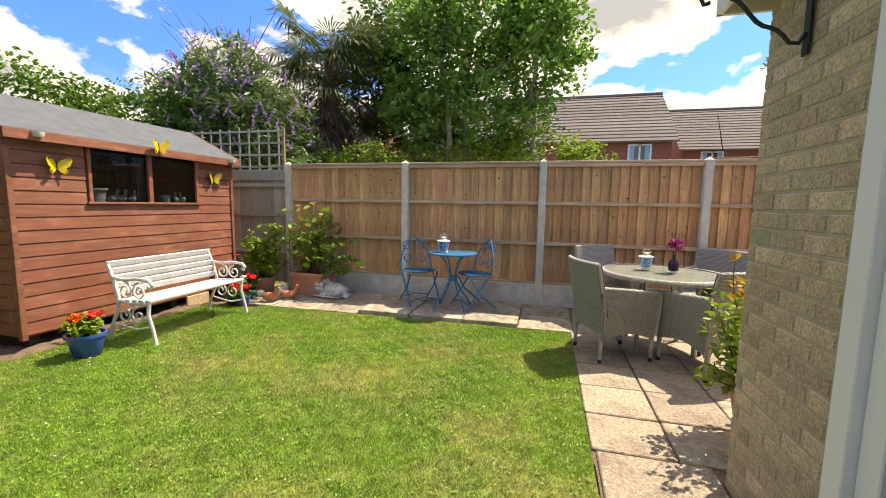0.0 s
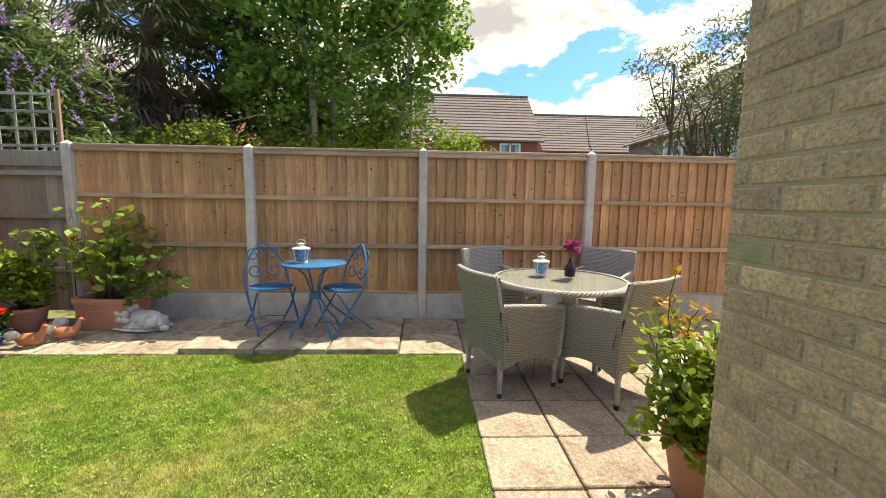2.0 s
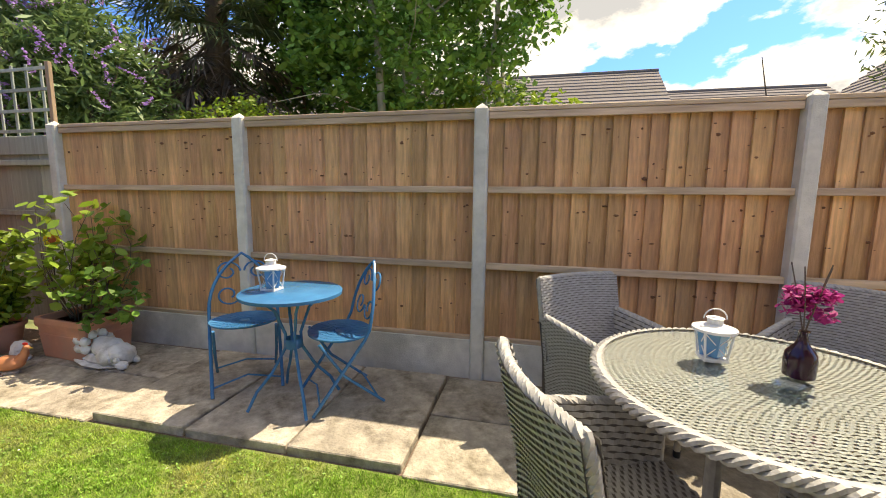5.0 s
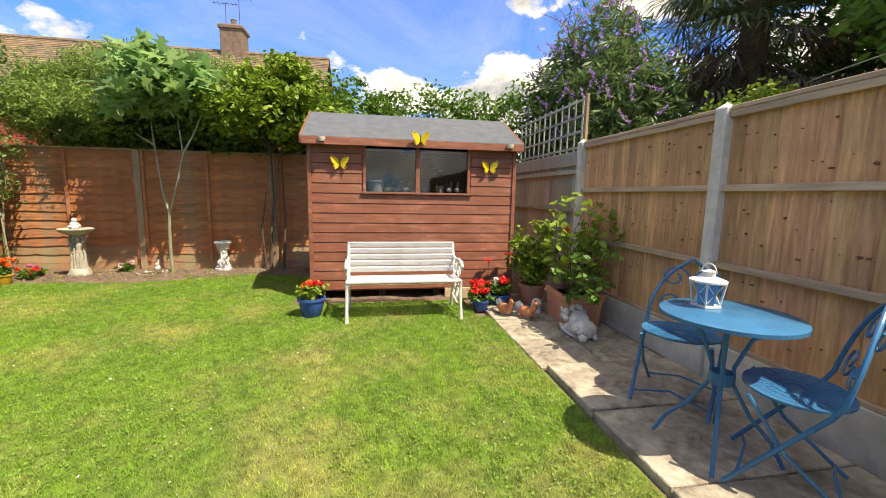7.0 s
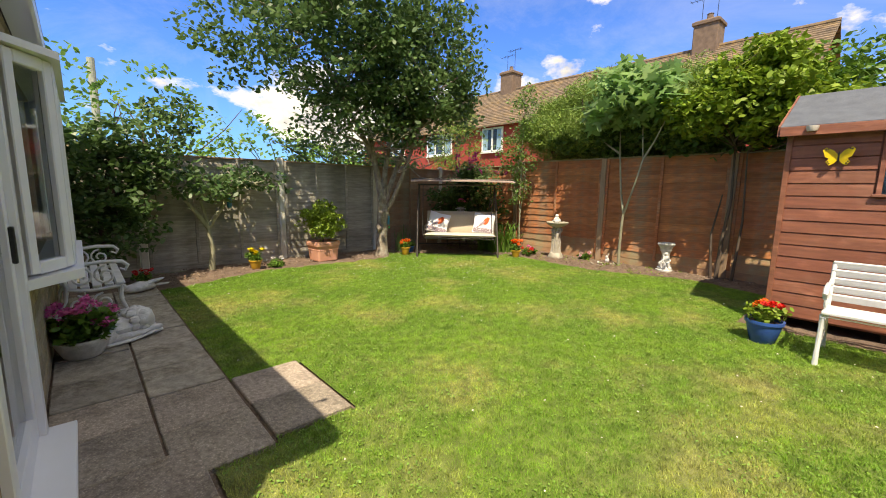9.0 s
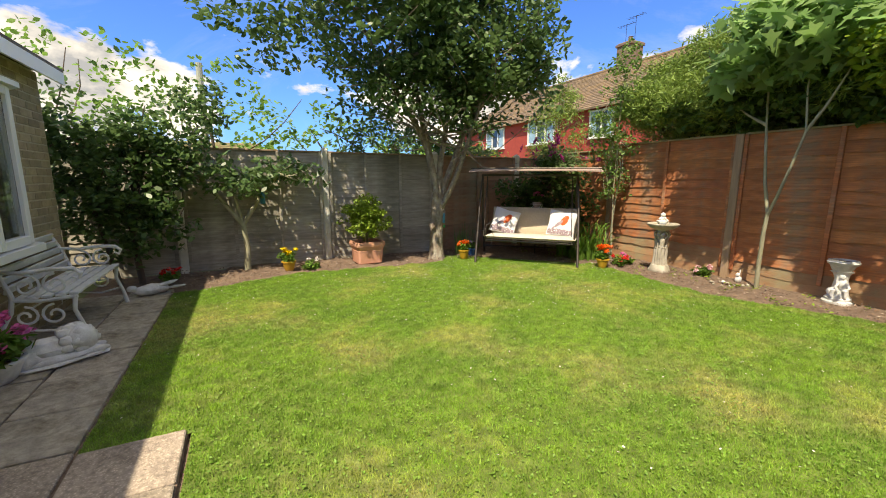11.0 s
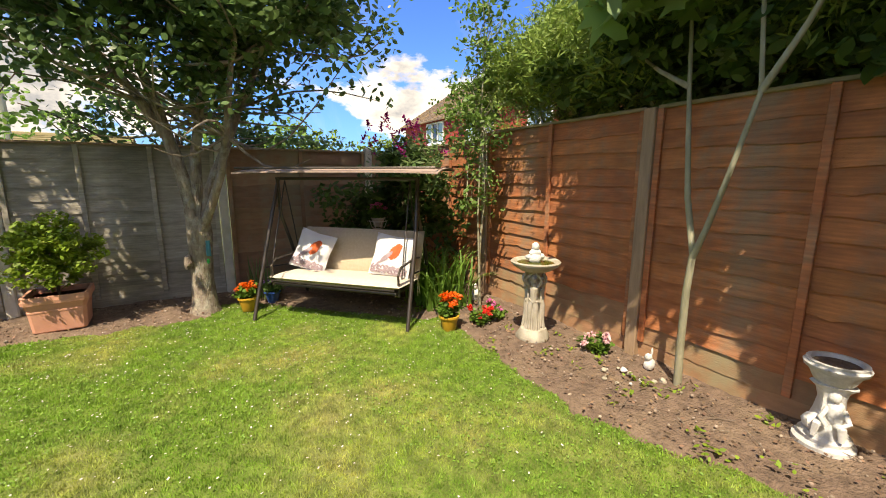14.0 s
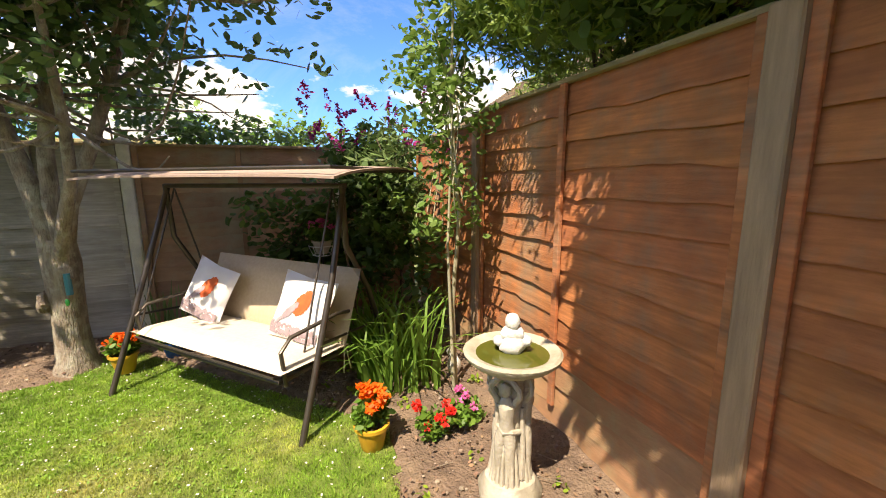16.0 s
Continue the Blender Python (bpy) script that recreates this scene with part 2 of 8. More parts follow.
M_WHITE = mat("white paint", (0.74, 0.74, 0.73), (0.62, 0.63, 0.63), 0.5, 9, 0.15, 60, dirt=(0.50, 0.49, 0.45), dscale=5, damt=0.4)
M_STONEW = mat("white painted cast stone", (0.76, 0.76, 0.74), (0.60, 0.60, 0.58), 0.8, 12, 0.4, 80, dirt=(0.35, 0.35, 0.32), dscale=6, damt=0.5)
M_STONEB = mat("weathered cast stone", (0.53, 0.485, 0.40), (0.38, 0.34, 0.275), 0.9, 12, 0.5, 80, dirt=(0.25, 0.23, 0.15), dscale=5, damt=0.5)
M_TERRA = mat("terracotta", (0.58, 0.28, 0.18), (0.46, 0.21, 0.135), 0.75, 8, 0.2, 80, dirt=(0.55, 0.40, 0.30), dscale=4, damt=0.35)
M_TERRAL = mat("pale terracotta", (0.72, 0.36, 0.25), (0.62, 0.30, 0.20), 0.7, 8, 0.2, 80)
M_BLUEGL = mat("blue glazed pot", (0.035, 0.11, 0.38), (0.03, 0.08, 0.30), 0.18, 8, 0.05, 40)
M_BLUEMET = mat("blue painted metal", (0.042, 0.20, 0.40), (0.028, 0.14, 0.30), 0.22, 6, 0.1, 80, spec=0.5)
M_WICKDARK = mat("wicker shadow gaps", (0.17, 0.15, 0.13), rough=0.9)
M_WICKER = mat("grey wicker", (0.44, 0.43, 0.405), (0.30, 0.29, 0.27), 0.6, 25, 0.2, 90, island=True)
M_YPOT = mat("yellow pot", (0.62, 0.36, 0.04), (0.5, 0.27, 0.03), 0.5, 8, 0.1)
M_YEL = mat("yellow enamel", (0.80, 0.58, 0.02), (0.72, 0.48, 0.02), 0.45, 30, 0)
M_BLACK = mat("black enamel", (0.015, 0.015, 0.018), (0.03, 0.03, 0.03), 0.4, 8, 0.1)
M_STEEL = mat("dark bronze steel", (0.10, 0.085, 0.075), (0.07, 0.06, 0.05), 0.4, 10, 0.05, metal=0.6)
M_CREAM = mat("cream cushion cloth", (0.52, 0.43, 0.31), (0.46, 0.375, 0.265), 0.9, 40, 0.3, 300)
M_CREAM2 = mat("pale cushion cloth", (0.66, 0.60, 0.51), (0.58, 0.52, 0.44), 0.9, 40, 0.3, 300)
M_PILLOW = mat("white printed cloth", (0.78, 0.77, 0.78), (0.70, 0.68, 0.68), 0.9, 6, 0.2, 200)
M_ORED = mat("orange red print", (0.66, 0.13, 0.04), (0.5, 0.09, 0.03), 0.9, 20, 0)
M_PINKP = mat("mauve grey print", (0.26, 0.19, 0.21), (0.42, 0.33, 0.35), 0.9, 20, 0)
M_BARK = mat("grey bark", (0.36, 0.295, 0.23), (0.16, 0.12, 0.092), 0.95, 9, 0.9, 40, stretch=(2, 2, 0.6), bdist=0.02, dirt=(0.44, 0.42, 0.34), dscale=10, damt=0.8)
M_BARK2 = mat("smooth pale bark", (0.42, 0.40, 0.28), (0.27, 0.26, 0.17), 0.9, 7, 0.4, 40, stretch=(2, 2, 0.6))
M_BARKD = mat("dark bark", (0.15, 0.11, 0.08), (0.09, 0.065, 0.05), 0.95, 9, 0.8, 30, stretch=(2, 2, 0.6))


def leafmat(name, a, b, rough=0.5, tr=0.35, rnd=0.3):
    return mat(name, a, b, rough, 1.5, 0, rnd=rnd, island=True, trans=tr, spec=0.35)


L_APPLE = leafmat("apple leaves", (0.09, 0.17, 0.055), (0.145, 0.235, 0.085), 0.36, 0.42)
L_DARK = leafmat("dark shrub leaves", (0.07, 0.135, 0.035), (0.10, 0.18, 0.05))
L_BRIGHT = leafmat("bright shrub leaves", (0.17, 0.28, 0.03), (0.27, 0.37, 0.05))
L_LAUREL = leafmat("laurel leaves", (0.085, 0.18, 0.025), (0.14, 0.26, 0.04))
L_FIG = leafmat("fig leaves", (0.21, 0.37, 0.12), (0.29, 0.46, 0.17), 0.5, 0.5)
L_MAPLE = leafmat("maple leaves", (0.15, 0.30, 0.06), (0.23, 0.39, 0.085), 0.5, 0.45)
L_BUDD = leafmat("buddleia leaves", (0.11, 0.185, 0.06), (0.18, 0.27, 0.10))
L_PALM = leafmat("palm leaves", (0.11, 0.15, 0.06), (0.16, 0.20, 0.085))
L_DEADP = leafmat("dead palm leaves", (0.14, 0.105, 0.085), (0.20, 0.15, 0.12))
L_CONIF = leafmat("conifer leaves", (0.16, 0.26, 0.055), (0.26, 0.36, 0.085))
F_RED = leafmat("red petals", (0.70, 0.02, 0.02), (0.78, 0.05, 0.03), 0.5, 0.3, 0.12)
F_ORANGE = leafmat("orange petals", (0.85, 0.22, 0.02), (0.85, 0.12, 0.02), 0.5, 0.3, 0.12)
F_PINK = leafmat("pink petals", (0.80, 0.20, 0.45), (0.70, 0.12, 0.40), 0.5, 0.3, 0.12)
F_WHITE = leafmat("white petals", (0.82, 0.80, 0.78), (0.8, 0.7, 0.72), 0.5, 0.3, 0.05)
F_YEL = leafmat("yellow petals", (0.85, 0.62, 0.03), (0.85, 0.7, 0.05), 0.5, 0.3, 0.08)
F_PURPLE = leafmat("lilac petals", (0.42, 0.22, 0.60), (0.52, 0.33, 0.68), 0.6, 0.3, 0.15)
F_MAGENTA = leafmat("magenta petals", (0.45, 0.04, 0.22), (0.32, 0.02, 0.16), 0.6, 0.3, 0.15)
M_ROOF_A = mat("grey brown concrete roof tiles", (0.19, 0.165, 0.15), (0.14, 0.12, 0.11), 0.9, 3, 0.4, 20, rnd=0.12)
M_ROOF_B = mat("lichened clay roof tiles", (0.25, 0.185, 0.13), (0.16, 0.118, 0.088), 0.95, 6, 0.6, 12, dirt=(0.30, 0.20, 0.09), dscale=1.2, damt=0.6, rnd=0.1)
M_REDBR = mat("red brick", (0.36, 0.13, 0.085), (0.27, 0.095, 0.065), 0.9, 8, 0.4, 12)
M_REDTILE = mat("red hanging tiles", (0.42, 0.06, 0.045), (0.34, 0.05, 0.04), 0.85, 5, 0.3, 12, rnd=0.1)
mottle(M_ROOF_B, 3.5, 0.72, 1.2, 0.38, 0.62, (1.05, 1, 0.9), 8)
M_CHIM = mat("weathered chimney brick", (0.24, 0.165, 0.12), (0.15, 0.105, 0.08), 0.95, 6, 0.5, 20)


def glass(name, tint=(0.9, 0.95, 0.95)):
    m = bpy.data.materials.new(name)
    m.use_nodes = True
    b = m.node_tree.nodes["Principled BSDF"]
    b.inputs["Base Color"].default_value = (*tint, 1)
    b.inputs["Roughness"].default_value = 0.02
    b.inputs["Transmission Weight"].default_value = 1.0
    b.inputs["IOR"].default_value = 1.45
    return m


M_GLASS = glass("window glass")


def thin_glass(name, tint, gloss, rough):
    """A thin pane that lets tinted light straight through, with a little mirror gloss."""
    m = bpy.data.materials.new(name)
    m.use_nodes = True
    n, l = m.node_tree.nodes, m.node_tree.links
    tr = n.new("ShaderNodeBsdfTransparent")
    tr.inputs[0].default_value = (*tint, 1)
    gl = n.new("ShaderNodeBsdfGlossy")
    gl.inputs["Roughness"].default_value = rough
    mx = n.new("ShaderNodeMixShader")
    mx.inputs[0].default_value = gloss
    l.new(tr.outputs[0], mx.inputs[1]); l.new(gl.outputs[0], mx.inputs[2])
    l.new(mx.outputs[0], n["Material Output"].inputs[0])
    return m


# even grey tint that darkens what shows through the shed panes
M_DIMGLASS = thin_glass("tinted shed glass", (0.50, 0.54, 0.57), 0.06, 0.03)
M_DKGLASS = mat("dark reflective pane", (0.03, 0.04, 0.05), (0.05, 0.06, 0.07), 0.05, 3, 0, spec=0.8)

# ---- builders ----
class MB:
    """Collects vertices and faces of one mesh."""

    def __init__(self):
        self.v, self.f = [], []

    def add(self, verts, faces):
        k = len(self.v)
        self.v += [tuple(p) for p in verts]
        self.f += [tuple(i + k for i in q) for q in faces]
        return self

    def box(self, c, s, rz=0.0, rx=0.0, ry=0.0, bev=0.0, m=None):
        """A box of centre c and size s with cut corners of width bev."""
        hx, hy, hz = s[0] / 2, s[1] / 2, s[2] / 2
        mm = m or (Matrix.Translation(c) @ Euler((rx, ry, rz)).to_matrix().to_4x4())
        if not bev:
            P = [(x, y, z) for z in (-hz, hz) for y in (-hy, hy) for x in (-hx, hx)]
            F = [(0, 2, 3, 1), (4, 5, 7, 6), (0, 1, 5, 4), (2, 6, 7, 3), (0, 4, 6, 2), (1, 3, 7, 5)]
        else:
            b = bev
            ring = [(-hx + b, -hy), (hx - b, -hy), (hx, -hy + b), (hx, hy - b), (hx - b, hy), (-hx + b, hy), (-hx, hy - b), (-hx, -hy + b)]
            inn = [(max(-hx + b, min(hx - b, x)), max(-hy + b, min(hy - b, y))) for x, y in ring]
            P = [(x, y, -hz) for x, y in inn] + [(x, y, -hz + b) for x, y in ring] + [(x, y, hz - b) for x, y in ring] + [(x, y, hz) for x, y in inn]
            F = [tuple(range(7, -1, -1)), tuple(range(24, 32))]
            for r in range(3):
                for i in range(8):
                    j = (i + 1) % 8
                    F.append((r * 8 + i, r * 8 + j, r * 8 + 8 + j, r * 8 + 8 + i))
        return self.add([mm @ Vector(p) for p in P], F)

    def tube(self, pts, r, n=8, close=False, caps=True):
        """A round tube along the points; r is one radius or one for each point."""
        pts = [Vector(p) for p in pts]
        N = len(pts)
        rr = r if hasattr(r, "__len__") else [r] * N
        k0 = len(self.v)
        up = None
        for i, p in enumerate(pts):
            if close:
                t = pts[(i + 1) % N] - pts[i - 1]
            else:
                t = pts[min(i + 1, N - 1)] - pts[max(i - 1, 0)]
            t = t.normalized() if t.length > 1e-9 else Vector((0, 0, 1))
            if up is None:
                up = t.orthogonal().normalized()
            up = (up - t * up.dot(t))
            up = up.normalized() if up.length > 1e-6 else t.orthogonal().normalized()
            s = t.cross(up)
            for j in range(n):
                a = 2 * math.pi * j / n
                self.v.append(tuple(p + (up * math.cos(a) + s * math.sin(a)) * rr[i]))
        for i in range(N if close else N - 1):
            a, b = k0 + i * n, k0 + ((i + 1) % N) * n
            for j in range(n):
                self.f.append((a + j, a + (j + 1) % n, b + (j + 1) % n, b + j))
        if caps and not close:
            self.f.append(tuple(k0 + j for j in range(n - 1, -1, -1)))
            self.f.append(tuple(k0 + (N - 1) * n + j for j in range(n)))
        return self

    def lathe(self, prof, c=(0, 0, 0), n=20, sx=1.0, sy=1.0, caps=True, wob=None):
        k0 = len(self.v)
        for i, (r, z) in enumerate(prof):
            for j in range(n):
                a = 2 * math.pi * j / n
                q = r * (wob(a, z) if wob else 1.0)
                self.v.append((c[0] + q * math.cos(a) * sx, c[1] + q * math.sin(a) * sy, c[2] + z))
        for i in range(len(prof) - 1):
            a, b = k0 + i * n, k0 + (i + 1) * n
            for j in range(n):
                self.f.append((a + j, a + (j + 1) % n, b + (j + 1) % n, b + j))
        if caps:
            self.f.append(tuple(k0 + j for j in range(n - 1, -1, -1)))
            self.f.append(tuple(k0 + (len(prof) - 1) * n + j for j in range(n)))
        return self

    def blob(self, c, r, n=10, m=8, seed=0, amp=0.0, rot=None):
        """A rounded, slightly uneven lump with radii r."""
        k0 = len(self.v)
        R = rot.to_matrix() if rot else Matrix.Identity(3)
        for i in range(m + 1):
            th = math.pi * i / m
            for j in range(n):
                ph = 2 * math.pi * j / n
                d = Vector((math.sin(th) * math.cos(ph), math.sin(th) * math.sin(ph), math.cos(th)))
                q = 1 + amp * noise.noise(d * 1.8 + Vector((seed * 3.1, seed, 0)))
                self.v.append(tuple(Vector(c) + R @ Vector((d.x * r[0] * q, d.y * r[1] * q, d.z * r[2] * q))))
        for i in range(m):
            for j in range(n):
                a, b = k0 + i * n, k0 + (i + 1) * n
                self.f.append((a + j, b + j, b + (j + 1) % n, a + (j + 1) % n))
        return self


def mesh_of(name, mb, material, smooth=False):
    me = bpy.data.meshes.new(name)
    me.from_pydata(mb.v, [], mb.f)
    me.materials.append(material)
    if smooth:
        me.shade_smooth()
        me.set_sharp_from_angle(angle=radians(40))
    return me


def part(name, mb, material, parent=None, label="", smooth=False, kind=""):
    me = mb if isinstance(mb, bpy.types.Mesh) else mesh_of(name, mb, material, smooth)
    ob = new(name, me)
    ob.parent = parent
    return tagged(ob, label=label, kind=kind)


def thing(name, label, category, loc=(0, 0, 0), rz=0.0, group="", kind=""):
    ob = new(name)
    ob.matrix_world = Matrix.Translation(loc) @ Matrix.Rotation(radians(rz), 4, "Z")
    ob.empty_display_size = 0.1
    return tagged(ob, label, category, group, kind)


def soup(name, material, P, tri=False):
    """A mesh of many separate small faces: P is an array (n, k, 3) of n faces with k corners."""
    P = np.asarray(P, dtype=np.float32)
    n, k, _ = P.shape
    me = bpy.data.meshes.new(name)
    me.vertices.add(n * k)
    me.vertices.foreach_set("co", P.reshape(-1))
    me.loops.add(n * k)
    me.loops.foreach_set("vertex_index", np.arange(n * k, dtype=np.int32))
    me.polygons.add(n)
    me.polygons.foreach_set("loop_start", np.arange(0, n * k, k, dtype=np.int32))
    me.polygons.foreach_set("loop_total", np.full(n, k, dtype=np.int32))
    me.update(calc_edges=True)
    me.materials.append(material)
    return me


def leaf_faces(C, size, rng, shape="oval", up=0.5, droop=0.0):
    """Leaf faces at the points C (n, 3): random turn, size and tilt."""
    n = len(C)
    nrm = rng.normal(size=(n, 3))
    nrm[:, 2] = np.abs(nrm[:, 2]) + up
    nrm /= np.linalg.norm(nrm, axis=1, keepdims=True)
    a = rng.normal(size=(n, 3))
    a[:, 2] -= droop
    a -= nrm * (a * nrm).sum(1, keepdims=True)
    a /= np.linalg.norm(a, axis=1, keepdims=True) + 1e-9
    b = np.cross(nrm, a)
    s = size * rng.uniform(0.65, 1.3, (n, 1))
    if shape == "oval":
        K = [(-0.5, 0), (-0.15, 0.26), (0.2, 0.24), (0.5, 0), (0.2, -0.24), (-0.15, -0.26)]
    elif shape == "long":
        K = [(-0.5, 0.02), (0, 0.11), (0.5, 0), (0, -0.11)]
    elif shape == "lobed":
        K = [(-0.45, -0.03), (-0.30, 0.10), (-0.32, 0.34), (-0.10, 0.13), (0.10, 0.46), (0.14, 0.12), (0.42, 0.13), (0.60, 0.0), (0.42, -0.13), (0.14, -0.12), (0.10, -0.46), (-0.10, -0.13), (-0.32, -0.34), (-0.30, -0.10)]
    else:
        K = [(-0.4, -0.3), (-0.4, 0.3), (0.45, 0.25), (0.45, -0.25)]
    P = np.stack([C + a * (s * u) + b * (s * v) for u, v in K], axis=1)
    return P


def clump_points(centres, radii, per, rng, flat=0.7):
    C = []
    for c, r in zip(centres, radii):
        k = max(3, int(per * rng.uniform(0.6, 1.4)))
        d = rng.normal(size=(k, 3))
        d /= np.linalg.norm(d, axis=1, keepdims=True)
        d *= (rng.uniform(0.25, 1.0, (k, 1)) ** 0.5) * r
        d[:, 2] *= flat
        C.append(np.asarray(c) + d)
    return np.concatenate(C)


def limb(mb, p0, p1, r0, r1, rng, bend=0.12, n=6, seg=6):
    p0, p1 = Vector(p0), Vector(p1)
    d = p1 - p0
    o1 = Vector(rng.normal(size=3)) * d.length * bend
    pts = []
    for i in range(seg + 1):
        t = i / seg
        pts.append(p0 + d * t + o1 * math.sin(math.pi * t))
    mb.tube(pts, [r0 + (r1 - r0) * i / seg for i in range(seg + 1)], n)
    return pts


def crown(name, parent, material, ells, n_clumps, per, leaf, seed, shape="oval", r_clump=0.35, shell=0.55, up=0.5, droop=0.3, label=""):
    """Leaves in clumps through ellipsoids [(centre, radii)], with an uneven outline and gaps."""
    rng = np.random.default_rng(seed)
    cs, rs = [], []
    vol = np.array([e[1][0] * e[1][1] * e[1][2] for e in ells]) ** (2 / 3)
    for e, w in zip(ells, vol / vol.sum()):
        k = max(2, int(n_clumps * w))
        d = rng.normal(size=(k, 3))
        d /= np.linalg.norm(d, axis=1, keepdims=True)
        d *= rng.uniform(shell, 1.06, (k, 1))
        cs.append(np.asarray(e[0]) + d * np.asarray(e[1]))
    cs = np.concatenate(cs)
    rs = rng.uniform(0.6, 1.3, len(cs)) * r_clump
    C = clump_points(cs, rs, per, rng)
    me = soup(name, material, leaf_faces(C, leaf, rng, shape, up, droop))
    ob = new(name, me)
    ob.parent = parent
    if label:
        tagged(ob, label=label)
    return cs

# ---- the setting ----
RNG = np.random.default_rng(5)
X_W, X_E = -2.78, 4.83          # west fence, house wall
Y_S, Y_N = -9.70, 0.0           # south fence, north fence
HC_Y = -3.42                    # north corner of the house


def soil_edge_w(y):
    """x of the lawn's edge along the west border."""
    return 0.09 * noise.noise(Vector((4, y * 4.3, 0))) - 1.84 - 0.10 * math.sin(y * 1.3) + (0.35 if y > -4.4 else 0) * min(1, (y + 4.4)) - (0.35 * (y + 5.5) / 1.2 if -5.5 < y < -4.3 else (0.35 if y >= -4.3 else 0))


def soil_edge_s(x):
    """y of the lawn's edge along the south border."""
    return 0.09 * noise.noise(Vector((x * 4.3, 8, 0))) - 8.80 + 0.06 * math.sin(x * 2.1) + 0.25 * max(0, (x - 2.6)) - (0.35 if -1.2 < x < 0.2 else 0)


def is_lawn(x, y):
    ok = (x > soil_edge_w(y)) and (y > soil_edge_s(x))
    if x < -0.2 and y < -7.6 and (x + 1.72) + (y + 8.3) < 0.75:
        ok = False
    if x > 4.22 or (y > -1.16 and x > 0.35) or (y > -1.3 and x <= 0.35) or (x > 3.92 and y < -4.4) or (x > 3.44 and -5.31 < y < -4.46):
        ok = False
    if y > -3.35 and x < -0.36:
        ok = False
    return ok


# ground: one sheet to the horizon
gm = MB()
S = 900
gm.add([(-S, -S, -0.03), (S, -S, -0.03), (S, S, -0.03), (-S, S, -0.03)], [(0, 1, 2, 3)])
part("ground", gm, mat("rough grass ground", (0.13, 0.17, 0.06), (0.18, 0.19, 0.08), 0.95, 0.5, 0.6, 8), kind="structure", label="flat grassy ground round the garden")

# borders of soil, a bumpy sheet
sm = MB()
nx, ny = 120, 150
x0, x1, y0, y1 = X_W, X_E, Y_S, 0.05
for j in range(ny + 1):
    for i in range(nx + 1):
        x, y = x0 + (x1 - x0) * i / nx, y0 + (y1 - y0) * j / ny
        h = 0.015 + 0.03 * noise.noise(Vector((x * 3, y * 3, 0))) + 0.02 * noise.noise(Vector((x * 11, y * 11, 3)))
        if is_lawn(x, y) or x > 3.4 or y > -1.35:
            h = -0.02
        sm.v.append((x, y, h))
for j in range(ny):
    for i in range(nx):
        a = j * (nx + 1) + i
        sm.f.append((a, a + 1, a + nx + 2, a + nx + 1))
part("soil", sm, M_SOIL, kind="structure", label="dry brown soil of the flower borders", smooth=True)

# lawn sheet with a wavering edge
lm = MB()
step = 0.06
for i in range(int((4.3 + 2.2) / step)):
    for j in range(int((9.3 - 1.0) / step)):
        x, y = -2.2 + i * step, -9.3 + j * step
        if is_lawn(x + step / 2, y + step / 2):
            lm.add([(x, y, 0.004), (x + step, y, 0.004), (x + step, y + step, 0.004), (x, y + step, 0.004)], [(0, 1, 2, 3)])
lawn = part("lawn", lm, M_TURF, kind="structure", label="short mown lawn with dry yellow patches")


